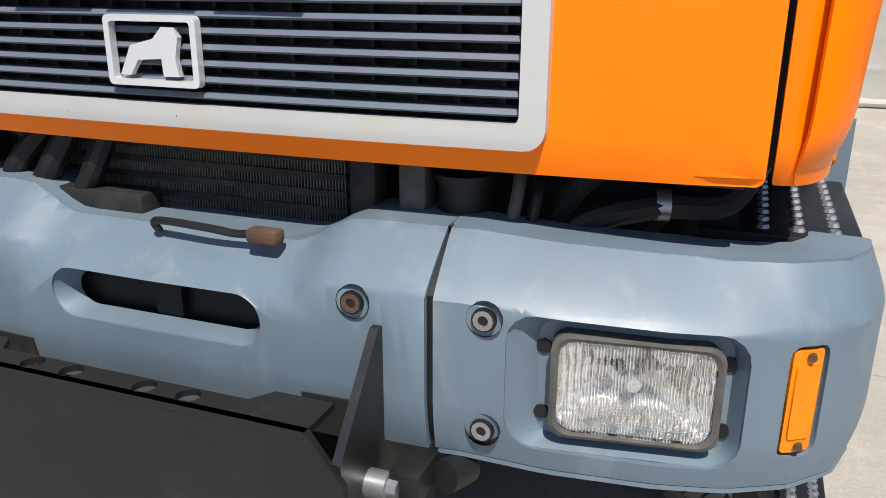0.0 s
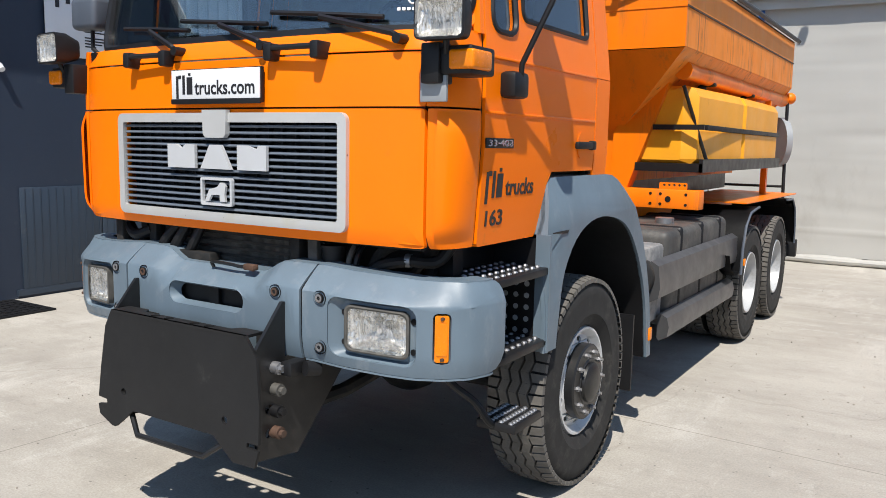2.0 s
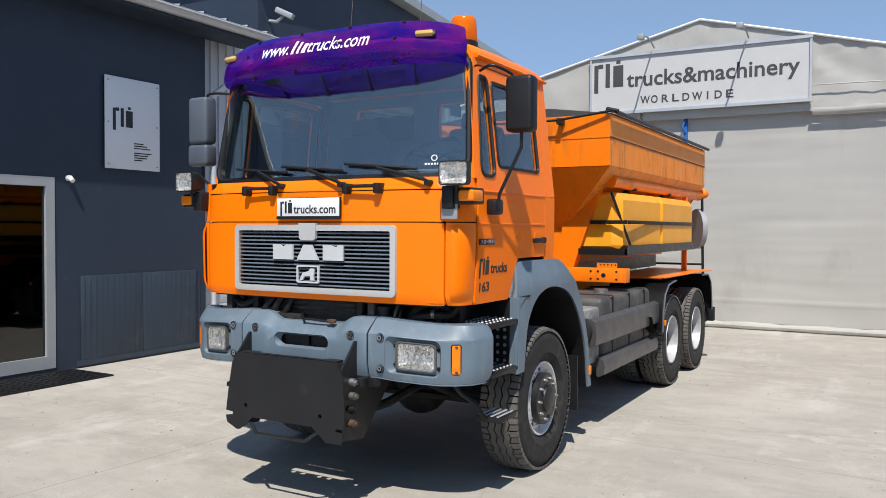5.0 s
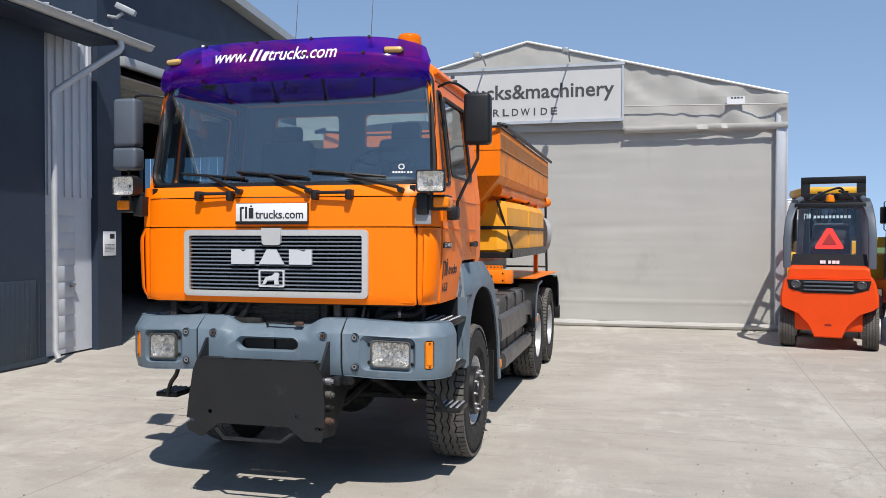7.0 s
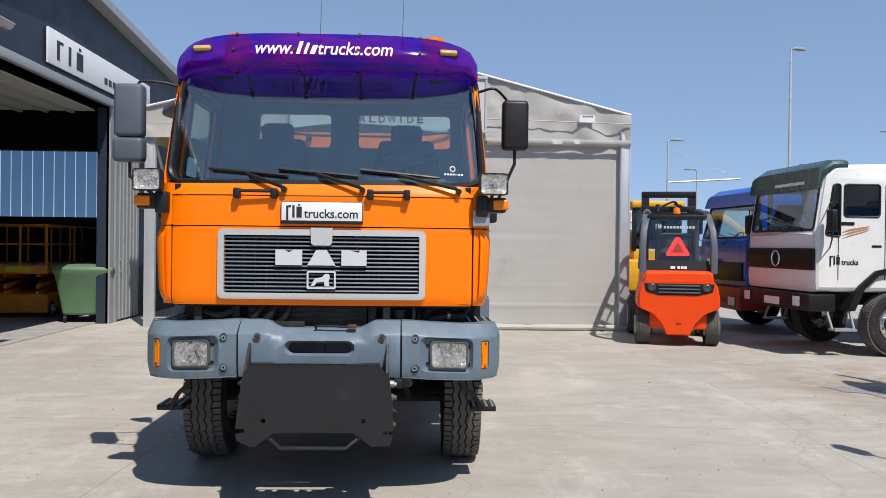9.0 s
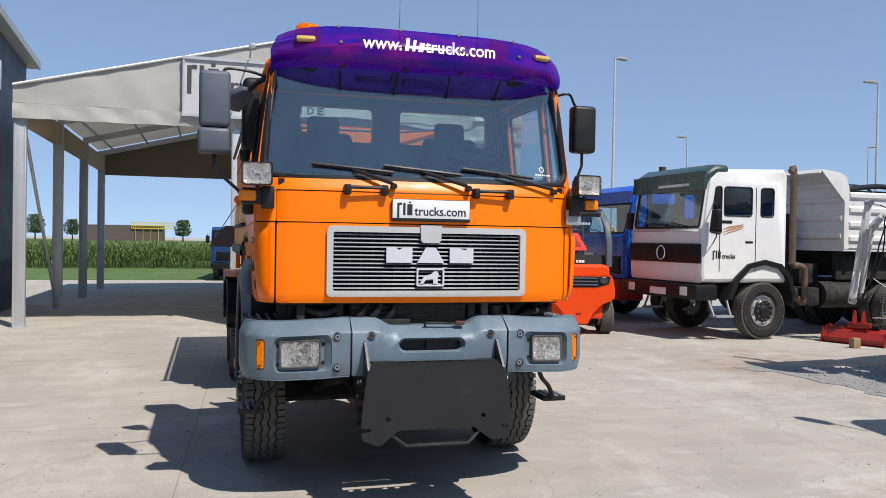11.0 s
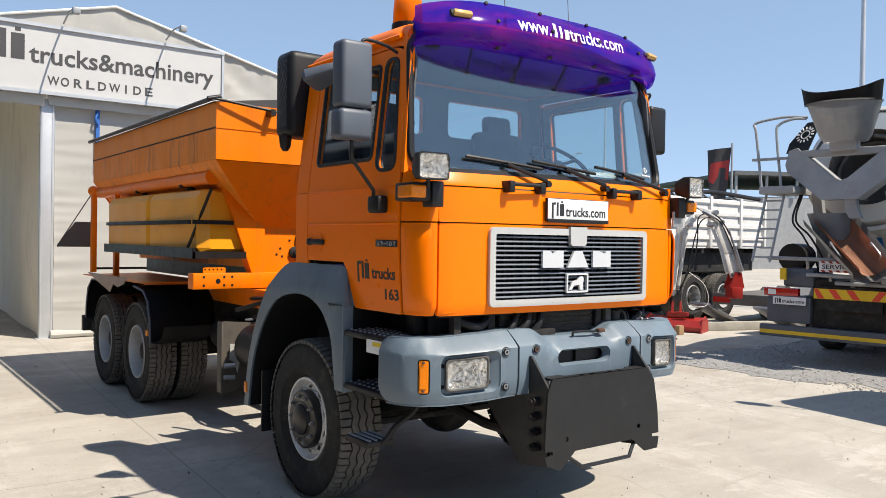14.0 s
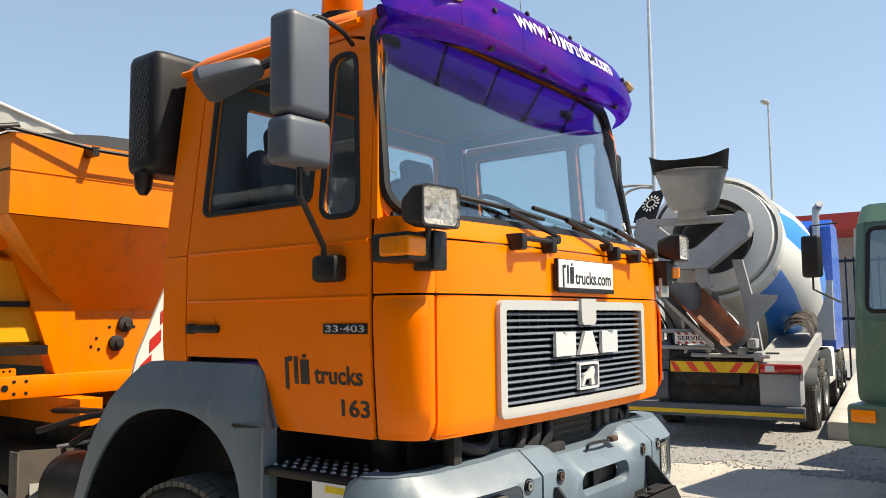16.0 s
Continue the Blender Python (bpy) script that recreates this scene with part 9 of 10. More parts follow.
def drum_paint():
    """White drum with a broad blue band that winds round its axis, cement splashes near the mouth."""
    m, nt, bs = shader("blue_white_drum_paint")
    tc = nt.nodes.new("ShaderNodeTexCoord")
    mp = node(nt, "Mapping")
    mp.vector_type = "TEXTURE"
    mp.inputs["Location"].default_value = (0.75, 0.0, 3.02)
    mp.inputs["Rotation"].default_value = (0.0, radians(103), 0.0)
    nt.links.new(tc.outputs["Object"], mp.inputs["Vector"])
    xyz = nt.nodes.new("ShaderNodeSeparateXYZ")
    nt.links.new(mp.outputs["Vector"], xyz.inputs[0])

    def sums(op, a, b):
        n = nt.nodes.new("ShaderNodeMath")
        n.operation = op
        for k, v in enumerate((a, b)):
            if isinstance(v, (int, float)):
                n.inputs[k].default_value = v
            else:
                nt.links.new(v, n.inputs[k])
        return n.outputs[0]

    turn = sums("ARCTAN2", xyz.outputs["Y"], xyz.outputs["X"])
    wind = sums("FRACT", sums("ADD", sums("MULTIPLY", turn, 6 / math.tau), sums("ADD", sums("MULTIPLY", xyz.outputs["Z"], -0.15), DRUM_PHASE)), 0)
    band = ramp(nt, sums("ABSOLUTE", sums("SUBTRACT", wind, 0.5), 0), 0.245, 0.255, 1, 0)
    c = mixed(nt, sums("MULTIPLY", band, ramp(nt, xyz.outputs["Z"], 0.52, 0.53)), (0.66, 0.65, 0.61), (0.008, 0.20, 0.66))
    c = mixed(nt, ramp(nt, noisy(nt, 3, 8, 0.7), 0.6, 0.8, 0, 0.5), c, (0.42, 0.40, 0.36))
    nt.links.new(c, bs.inputs["Base Color"])
    bs.inputs["Roughness"].default_value = 0.40
    return m


DRUM_PHASE = 0.42
WORN_WHITE = mat("cement_dusted_white_paint", (0.33, 0.33, 0.325), 0.6, var=0.15, dirt=(0.28, 0.26, 0.23), amount=0.4, dscale=5)
tilt = pose(0.75, 0.0, 3.02, 0, 103, 0)
bm = B()
lathe(bm, [(0.60, -0.02), (0.86, 0.0), (0.90, 0.10), (0.93, 0.35), (1.16, 1.15), (1.30, 1.9), (1.30, 2.9), (1.02, 3.9), (0.7, 4.3), (0.001, 4.35)], 48, tilt)
drum = part("drum", bm, drum_paint(), mx)
bm = B()
lathe(bm, [(0.93, 0.04), (0.99, 0.06), (0.99, 0.32), (0.95, 0.34)], 48, tilt)
for i in range(6):
    a = 2 * math.pi * i / 6
    obox(bm, tilt @ pose(1.0 * math.cos(a), 1.0 * math.sin(a), 0.32, 0, 0, math.degrees(a)), 0.06, 0.16, 0.06, 0.01)
part("drum_ring", bm, CHALK, drum)
bm = B()
lathe(bm, [(0.60, -0.02), (0.60, 0.3), (0.45, 0.8), (0.001, 0.9)], 32, tilt)
for k in range(2):
    pts = [tilt @ Vector((0.52 * math.cos(a + k * math.pi), 0.52 * math.sin(a + k * math.pi), 0.05 + 0.1 * a)) for a in steps(0, 4.5, 18)]
    tube(bm, pts, 0.03, 6)
part("drum_mouth", bm, mat("cement_caked_steel", (0.17, 0.155, 0.14), 0.85, var=0.3), drum)
# loading funnel
bm = B()
rings = []
for z, a, b, x in ((3.34, 0.30, 0.20, 0.04), (3.42, 0.36, 0.24, 0.02), (3.87, 0.50, 0.40, -0.06), (3.89, 0.53, 0.42, -0.08)):
    rings.append([(x + b * math.sin(t), 0.10 + a * math.cos(t), z) for t in steps(0, 2 * math.pi, 28)[:-1]])
loft(bm, rings, caps=False)
bmesh.ops.solidify(bm, geom=bm.faces[:], thickness=0.012)
fun = part("funnel", bm, MIX_GREY, mx, "grey loading funnel")
bm = B()
rings = []
for z, k in ((3.87, 0.0), (3.95, 0.5), (4.02, 1.0)):
    rings.append([(-0.12 - 0.46 * math.cos(t) * 0.6 - 0.05 * k, 0.10 + 0.53 * math.sin(t) * (1 + 0.07 * k), z + 0.14 * k * abs(math.sin(t)) ** 3) for t in steps(-math.pi / 2, math.pi / 2, 16)])
loft(bm, rings, closed=False)
bmesh.ops.solidify(bm, geom=bm.faces[:], thickness=0.012)
part("rubber_rim", bm, BLACK, fun)
# V yoke and posts
bm = B()
yy = 0.19
outline = [(-0.26, 2.50), (0.26, 2.50), (0.80, 2.94), (0.84, 3.06), (0.80, 3.28), (0.68, 3.32), (0.10, 2.82), (0.0, 2.78), (-0.10, 2.82), (-0.68, 3.32), (-0.80, 3.28), (-0.84, 3.06), (-0.80, 2.94)]
panel(bm, outline, (), lambda u, v, w: Vector((0.04 + 0.16 * (v - 2.4) + w, yy + u, v)), 0.30)
yoke = part("yoke", bm, MIX_GREY, mx, "grey V-shaped steel yoke", smooth=30)
bm = B()
box(bm, 0.17, 0.30, yy - 0.62, yy + 0.62, 3.16, 3.27, 0.02)
part("cross_bar", bm, MIX_GREY, yoke)
bm = B()
box(bm, 0.02, 0.2, yy - 0.24, yy + 0.14, 3.22, 3.38, 0.01)
part("funnel_mount", bm, MIX_GREY, yoke)
bm = B()
loft(bm, [[(0.10, yy + y0, z), (0.10, yy + y0 + w0, z), (0.22, yy + y0 + w0, z), (0.22, yy + y0, z)] for z, y0, w0 in ((2.55, -0.22, 0.16), (2.35, -0.24, 0.18), (2.22, -0.30, 0.16))])
part("deflector_tongue", bm, MIX_GREY, yoke)
for ya, yb, xb in ((-0.42, -0.62, 0.55), (0.62, 0.66, 0.8)):
    bm = B()
    loft(bm, [[(x - 0.04, y - 0.07, z), (x - 0.04, y + 0.07, z), (x + 0.08, y + 0.07, z), (x + 0.08, y - 0.07, z)] for x, y, z in ((0.35, ya, 2.62), ((0.35 + xb) / 2, (ya + yb) / 2, 2.1), (xb, yb, 1.28))])
    part("strut", bm, MIX_GREY, mx)
bm = B()
panel(bm, [(-0.55, 2.12), (-0.95, 2.10), (-0.93, 2.02), (-0.66, 1.72), (-0.56, 1.45)], (), lambda u, v, w: Vector((0.30 + w, u, v)), 0.03)
part("gusset", bm, MIX_GREY, mx)


def chute(parent, a, b, w, open_to, material):
    """A half-round chute from a to b."""
    bm = B()
    a, b = Vector(a), Vector(b)
    d = (b - a).normalized()
    side = d.cross(Vector(open_to)).normalized()
    up = side.cross(d).normalized()
    rings = []
    for p, k in ((a, 1.0), (b, 0.85)):
        rings.append([p + side * (w * k * math.cos(t)) - up * (w * k * 0.9 * math.sin(t)) for t in steps(0, math.pi, 12)])
    loft(bm, rings, closed=False)
    bmesh.ops.solidify(bm, geom=bm.faces[:], thickness=0.012)
    return part("chute", bm, material, parent)


ch = chute(mx, (0.22, 0.42, 2.30), (-0.38, -0.46, 1.52), 0.36, (-0.4, 0, 1), MIX_GREY)
chute(mx, (0.20, 0.36, 2.27), (-0.365, -0.45, 1.55), 0.24, (-0.4, 0, 1), mat("rusty_chute_bed", (0.36, 0.17, 0.10), 0.8, var=0.25))
for sy in (0.25, -0.25):
    bm = B()
    tube(bm, smooth_path([(-0.20, -0.10 + sy, 1.82), (-0.27, -0.10 + sy * 1.1, 1.86), (-0.36, -0.25 + sy * 1.1, 1.70), (-0.30, -0.25 + sy, 1.64)]), 0.012, 6)
    part("chute_grip", bm, STEEL, ch)
bm = B()
loft(bm, [[(0.35 + 0.3 * math.cos(t) * k, 0.42 + 0.34 * math.sin(t) * k + dy, z) for t in steps(2.2, 5.6, 10)] for z, k, dy in ((2.30, 1.0, 0.0), (1.85, 0.8, -0.10), (1.42, 0.5, -0.18))], closed=False)
bmesh.ops.solidify(bm, geom=bm.faces[:], thickness=0.012)
part("catch_sheet", bm, MIX_GREY, mx)
for y, z0, z1, r in ((0.30, 1.28, 1.85, 0.03), (-0.02, 1.2, 1.75, 0.04), (0.62, 1.2, 1.6, 0.03)):
    bm = B()
    tube(bm, [(0.12, y, z0), (0.10, y + 0.02, z1)], r)
    part("pivot_post", bm, STEEL, mx)
for z, y0, y1 in ((1.60, 0.15, 1.22), (1.36, -0.10, 0.62), (1.25, -0.85, 0.2)):
    bm = B()
    tube(bm, [(0.05, y0, z), (0.02, y1, z + 0.01)], 0.03)
    part("cross_pipe", bm, MIX_GREY, mx)
for k in range(2):
    bm = B()
    tube(bm, smooth_path([(0.3, 0.85 - 0.03 * k, 2.6), (0.15, 0.90 - 0.05 * k, 2.2), (0.12, 0.72 - 0.1 * k, 1.95), (0.16, 0.55 - 0.12 * k, 1.6), (0.25, 0.5 - 0.15 * k, 1.3)]), 0.016, 6)
    part("hose", bm, BLACK, mx)
bm = B()
cyl(bm, (0.35, 0.98, 1.62), (0.75, 0.98, 1.62), 0.22)
part("water_tank", bm, BLACK, mx)
for k, (y, z) in enumerate(((-0.62, 1.42), (-0.48, 1.30), (-0.70, 1.24), (-0.36, 1.36))):
    bm = B()
    box(bm, 0.02, 0.3, y - 0.06, y + 0.06, z - 0.06, z + 0.07, 0.015)
    cyl(bm, (0.0, y, z), (0.32, y, z), 0.035)
    part("valve_block", bm, MIX_GREY, mx)
bm = B()
box(bm, -0.05, 0.0, 0.90, 1.00, 1.28, 1.46, 0.01)
part("control_box", bm, mat("chevron_yellow", (0.78, 0.50, 0.02), 0.5), mx, "small yellow control box")
# rear end: bar, lamps, chevron, board, ladder
bm = B()
box(bm, -0.06, 0.06, -1.27, 1.30, 0.40, 0.58, 0.015)
bar = part("underrun_bar", bm, BUMPER_DARK, mx)
bm = B()
box(bm, -0.066, -0.058, -1.26, 1.29, 0.445, 0.50)
part("yellow_strip", bm, mat("yellow_reflector", (0.70, 0.46, 0.02), 0.4), bar)
bm = B()
box(bm, 0.0, 0.04, -0.70, 0.50, 1.02, 1.17)
board = part("chevron_board", bm, mat("chevron_yellow", (0.78, 0.50, 0.02), 0.5), mx, "yellow and red chevron board")
for i in range(5):
    bm = B()
    y = -0.66 + i * 0.25
    d = 0.10 if i < 2 else -0.10
    panel(bm, [(y, 1.025), (y + 0.10, 1.025), (y + 0.10 - d, 1.165), (y - d, 1.165)], (), lambda u, v, w: Vector((-0.004 + w, min(0.5, max(-0.7, u)), v)), 0.006)
    part("chevron", bm, mat("chevron_red", (0.75, 0.06, 0.03), 0.5), board)
for s, y0 in ((1, 0.72), (-1, -1.25)):
    bm = B()
    box(bm, -0.03, 0.06, y0, y0 + 0.53, 1.03, 1.15, 0.01)
    tl = part("tail_lamp", bm, RED_LENS, mx)
    bm = B()
    box(bm, -0.036, -0.028, y0 + 0.34, y0 + 0.46, 1.05, 1.13)
    part("reverse_lens", bm, SIGN_WHITE, tl)
bm = B()
box(bm, -0.04, -0.02, 0.60, 1.10, 0.90, 1.02)
pl = part("sign_plate", bm, SIGN_WHITE, mx)
bm = B()
house_mark(bm, pose(-0.042, 1.07, 0.925, 90, 0, -90), 0.075)
part("mark", bm, INK, pl)
lettering("trucks_com", "trucks.com", pose(-0.042, 0.96, 0.93, 90, 0, -90), 0.07, INK, pl, 0.001, width=0.34)
for y0, y1, z0 in ((-1.22, -0.70, 0.58), (0.55, 1.22, 0.62)):
    bm = B()
    box(bm, 0.02, 0.5, y0, y1, z0, 1.02, 0.02)
    part("rear_apron", bm, BUMPER_DARK if y0 > 0 else GREY_SHEET, mx)
bm = B()
box(bm, 0.1, 0.5, -0.7, 0.55, 0.55, 1.3)
box(bm, 0.02, 8.3, -0.45, 0.45, 0.85, 1.2)
box(bm, 0.55, 1.3, -0.9, 0.9, 1.15, 1.28, 0.02)
part("chassis", bm, DARK, mx)
bm = B()
box(bm, -0.02, 0.0, -0.1, 0.42, 1.42, 1.58)
sb = part("service_board", bm, SIGN_WHITE, mx)
for i in range(5):
    for z in (1.42, 1.55):
        bm = B()
        panel(bm, [(-0.1 + i * 0.105, z), (-0.05 + i * 0.105, z), (-0.02 + i * 0.105, z + 0.03), (-0.07 + i * 0.105, z + 0.03)], (), lambda u, v, w: Vector((-0.024 + w, min(0.42, u), v)), 0.004)
        part("stripe", bm, RED_PAINT, sb)
lettering("service_word", "SERVICE", pose(-0.024, 0.38, 1.47, 90, 0, -90), 0.09, INK, sb, 0.001, width=0.42)
for s in (1, -1):
    for x in (2.4, 3.75):
        truck_wheel(mx, x, s * 1.08, s, steer=False)
    for x in (6.2, 7.8):
        truck_wheel(mx, x, s * 1.08, s)
    bm = B()
    rings = [[(x, s * 1.27, z), (x, s * 0.75, z)] for x, z in ((1.72, 0.75), (1.78, 1.0), (2.0, 1.2), (2.4, 1.25), (3.1, 1.25), (3.75, 1.25), (4.2, 1.18), (4.42, 0.95), (4.48, 0.7))]
    loft(bm, rings, closed=False)
    bmesh.ops.solidify(bm, geom=bm.faces[:], thickness=0.015)
    part("mudguard", bm, GREY_SHEET, mx)
    bm = B()
    if s > 0:
        box(bm, 0.06, 0.7, 0.52, 1.0, 1.17, 1.46, 0.05)
        part("side_box", bm, BUMPER_DARK, mx)
    else:
        rim = ((0.02, 1.13), (0.08, 1.19), (0.5, 1.25), (1.2, 1.35), (2.0, 1.45), (2.8, 1.52))
        loft(bm, [[(x, -1.26, z), (x, -0.66, z), (x, -0.66, z - 0.04), (x, -1.22, z - 0.04), (x, -1.22, z - 0.20), (x, -1.26, z - 0.20)] for x, z in rim])
        part("fender", bm, WORN_WHITE, mx)
    bm = B()
    box(bm, 4.5, 5.6, s * 0.6, s * 1.22, 0.55, 1.2, 0.04)
    part("side_box", bm, CHALK, mx)
CHUTE_STEEL = mat("rusty_spare_chute", (0.15, 0.13, 0.115), 0.6, metal=0.3, var=0.35, scale=6, dirt=(0.16, 0.07, 0.035), amount=0.4)
for k in range(3):
    spare = chute(mx, (1.15 + 0.2 * k, -1.08 + 0.03 * k, 1.50 + 0.05 * k), (2.25 + 0.2 * k, -1.12 + 0.03 * k, 1.66 + 0.05 * k), 0.19, (0.1, 0.55, -1), CHUTE_STEEL)
    for x in (0.02, 0.6):
        bm = B()
        tube(bm, [(1.15 + 0.2 * k + x, -1.09 + 0.03 * k + 0.195 * math.cos(a), 1.50 + 0.05 * k + 0.145 * x + 0.18 * math.sin(a)) for a in steps(0.3, 3.3, 12)], 0.012, 6)
        part("chute_band", bm, CHUTE_STEEL, spare)
for y in (1.05, 1.33):
    bm = B()
    tube(bm, [(-0.16, y + 0.06, 1.55), (0.05, y - 0.06, 2.62)], 0.02)
    part("ladder_rail", bm, GREY_SHEET, mx)
for z in steps(1.62, 2.5, 6):
    bm = B()
    k = (z - 1.55) / 1.07
    tube(bm, [(-0.16 + 0.21 * k, 1.11 - 0.12 * k, z), (-0.16 + 0.21 * k, 1.39 - 0.12 * k, z)], 0.016, 6)
    part("rung", bm, GREY_SHEET, mx)
bm = B()
box(bm, -0.1, 0.75, 0.80, 1.33, 2.60, 2.72, 0.01)
part("platform", bm, MIX_GREY, mx)
bm = B()
tube(bm, smooth_path([(-0.08, 1.30, 2.7), (-0.08, 1.40, 3.55), (-0.06, 1.44, 3.70), (0.0, 1.30, 3.76), (0.1, 1.0, 3.80), (0.2, 0.72, 3.78)]), 0.022)
tube(bm, smooth_path([(-0.06, 1.0, 2.7), (-0.02, 1.10, 3.5), (0.02, 1.08, 3.68), (0.1, 0.9, 3.76), (0.2, 0.74, 3.76)]), 0.022)
box(bm, -0.12, -0.06, 0.9, 1.44, 3.12, 3.16)
part("platform_rail", bm, GREY_SHEET, mx)
bm = B()
hz = lambda u, v, w: Vector((0.20 + 0.3 * (v - 3.2) + w, 0.86 - 0.30 * (v - 3.2) + u, v))
panel(bm, [(-0.12, 3.22), (0.20, 3.24), (0.22, 3.40), (0.08, 3.72), (-0.12, 3.74)], (), hz, 0.02)
plate = part("warning_plate", bm, BLACK, mx, "black plate with a white dotted ring")
for i in range(14):
    bm = B()
    a = 2 * math.pi * i / 14
    p, q = [(0.03 + r * math.cos(a), 3.53 + r * math.sin(a)) for r in (0.085, 0.125)]
    tube(bm, [hz(*p, -0.004), hz(*q, -0.004)], 0.012, 5)
    part("ring_mark", bm, PRINT_WHITE, plate)
bm = B()
tube(bm, [hz(0.03 + 0.06 * math.cos(a), 3.53 + 0.06 * math.sin(a), -0.004) for a in steps(0, 2 * math.pi, 20)[:-1]], 0.010, 5, True)
part("ring_mark", bm, PRINT_WHITE, plate)
bm = B()
prof = [(6.4, 1.1), (6.4, 3.62), (6.6, 3.78), (7.9, 3.70), (8.2, 3.3), (8.4, 2.0), (8.4, 1.1)]
loft(bm, [[(x, y, z) for x, z in prof] for y in (-1.2, 1.2)])
part("cab", bm, BLUE_PAINT, mx, "blue cab")
bm = B()
tube(bm, smooth_path([(6.2, -0.95, 1.3), (6.2, -0.95, 3.75), (6.18, -1.0, 3.98), (6.05, -1.05, 4.06)]), 0.07, 10)
part("exhaust_pipe", bm, STEEL, mx)
bm = B()
box(bm, 6.1, 6.35, -1.2, -0.6, 1.3, 2.5)
for i in range(10):
    for j in range(5):
        box(bm, 6.085, 6.1, -1.15 + j * 0.1, -1.09 + j * 0.1, 1.4 + i * 0.1, 1.46 + i * 0.1)
part("heat_shield", bm, GREY_SHEET, mx)

# green truck by the gravel
gt = thing("green_truck", "dull green truck cab with black mirrors", "truck", at=pose(5.28, -1.285, 0, 0, 0, -8))
prof = [(0.02, 0.95), (0.0, 1.3), (0.03, 1.75), (0.22, 2.75), (0.4, 2.95), (1.9, 3.02), (1.98, 2.9), (1.98, 0.95)]
cab = cab_over(gt, GREEN_PAINT, prof, 1.15, [[(0.40, 1.85), (1.25, 1.85), (1.25, 2.6), (0.56, 2.6)]], ((0.03, 1.82), (0.21, 2.68)), 1.8)
bm = B()
box(bm, -0.14, 0.6, -1.2, 1.2, 0.55, 0.95, 0.04)
bp = part("bumper", bm, GREEN_PAINT, gt)
for s in (1, -1):
    side_mirror(gt, -0.22, s * 1.42, 2.40, s, 0.42)
    truck_wheel(gt, 1.4, s * 1.05, s)
    truck_wheel(gt, 5.2, s * 1.05, s, steer=False)
    bm = B()
    box(bm, -0.165, -0.13, s * 0.93, s * 1.15, 0.78, 0.90, 0.01)
    part("indicator", bm, AMBER, bp)
bm = B()
box(bm, 1.9, 7.0, -0.45, 0.45, 0.8, 1.1)
box(bm, 2.3, 7.2, -1.2, 1.2, 1.15, 2.2, 0.02)
part("flatbed_body", bm, GREEN_PAINT, gt)

# far blue truck beyond the tent
fb = thing("blue_lorry", "old blue lorry parked at the edge of the yard", "truck", at=pose(-0.45, 28.3, 0, 0, 0, 84) @ Matrix.Scale(0.84, 4))
prof = [(0.02, 0.9), (0.0, 1.2), (0.03, 1.65), (0.15, 2.45), (0.35, 2.6), (1.8, 2.62), (1.85, 2.5), (1.85, 0.9)]
OLD_BLUE = mat("faded_navy_paint", (0.012, 0.045, 0.15), 0.45, var=0.12)
cab = cab_over(fb, OLD_BLUE, prof, 1.15, [[(0.40, 1.7), (1.2, 1.7), (1.2, 2.35), (0.5, 2.35)]], ((0.03, 1.7), (0.15, 2.4)), 1.65)
bm = B()
box(bm, -0.02, 0.02, -0.9, 0.9, 1.0, 1.4, 0.02)
part("grille", bm, BLACK, cab)
bm = B()
box(bm, -0.14, 0.3, -1.15, 1.15, 0.6, 0.85, 0.03)
bp = part("bumper", bm, BLACK_PAINT, fb)
bm = B()
box(bm, -0.16, -0.14, -0.25, 0.25, 0.66, 0.78)
part("sign_plate", bm, SIGN_WHITE, bp)
for s in (1, -1):
    truck_wheel(fb, 1.3, s * 1.0, s)
    truck_wheel(fb, 4.6, s * 1.0, s, steer=False)
    side_mirror(fb, 0.1, s * 1.32, 2.0, s)
bm = B()
box(bm, 1.9, 6.5, -1.15, 1.15, 1.1, 2.4, 0.02)
part("tipper_body", bm, OLD_BLUE, fb)

# ---- inside the hall ----
def scissor_lift(m):
    th = thing("scissor_lift", "orange scissor lift with a railed platform, lowered", "lift", "scissor lifts in the hall", at=m)
    bm = B()
    box(bm, -0.6, 0.6, -0.9, 0.9, 0.12, 0.55, 0.03)
    part("base", bm, LIFT_ORANGE, th)
    for z in (0.62, 0.78, 0.94):
        for s in (1, -1):
            bm = B()
            obox(bm, pose(s * 0.35, 0, z, 4 if z < 0.8 else -4), 0.05, 1.7, 0.10, 0.01)
            part("scissor_arm", bm, LIFT_ORANGE, th)
    bm = B()
    box(bm, -0.6, 0.6, -0.95, 0.95, 1.02, 1.22, 0.02)
    pf = part("platform", bm, LIFT_ORANGE, th)
    bm = B()
    box(bm, -0.30, 0.25, -0.965, -0.95, 1.06, 1.18)
    part("label_panel", bm, mat("yellow_label", (0.7, 0.6, 0.02), 0.5), pf)
    for z in (1.7, 2.15):
        bm = B()
        tube(bm, [(-0.58, -0.93, z), (0.58, -0.93, z), (0.58, 0.93, z), (-0.58, 0.93, z)], 0.022, 6, True)
        part("rail", bm, LIFT_ORANGE, pf)
    for x in (-0.58, 0.0, 0.58):
        for y in (-0.93, 0.93):
            bm = B()
            tube(bm, [(x, y, 1.2), (x, y, 2.15)], 0.022, 6)
            part("rail_post", bm, LIFT_ORANGE, pf)
    for x in (-0.55, 0.55):
        for y in (-0.65, 0.65):
            wheel(th, pose(x, y, 0.2, 0, 0, 0 if x > 0 else 180), r=0.2, w=0.14, rim=0.11, steer=False)
    return th


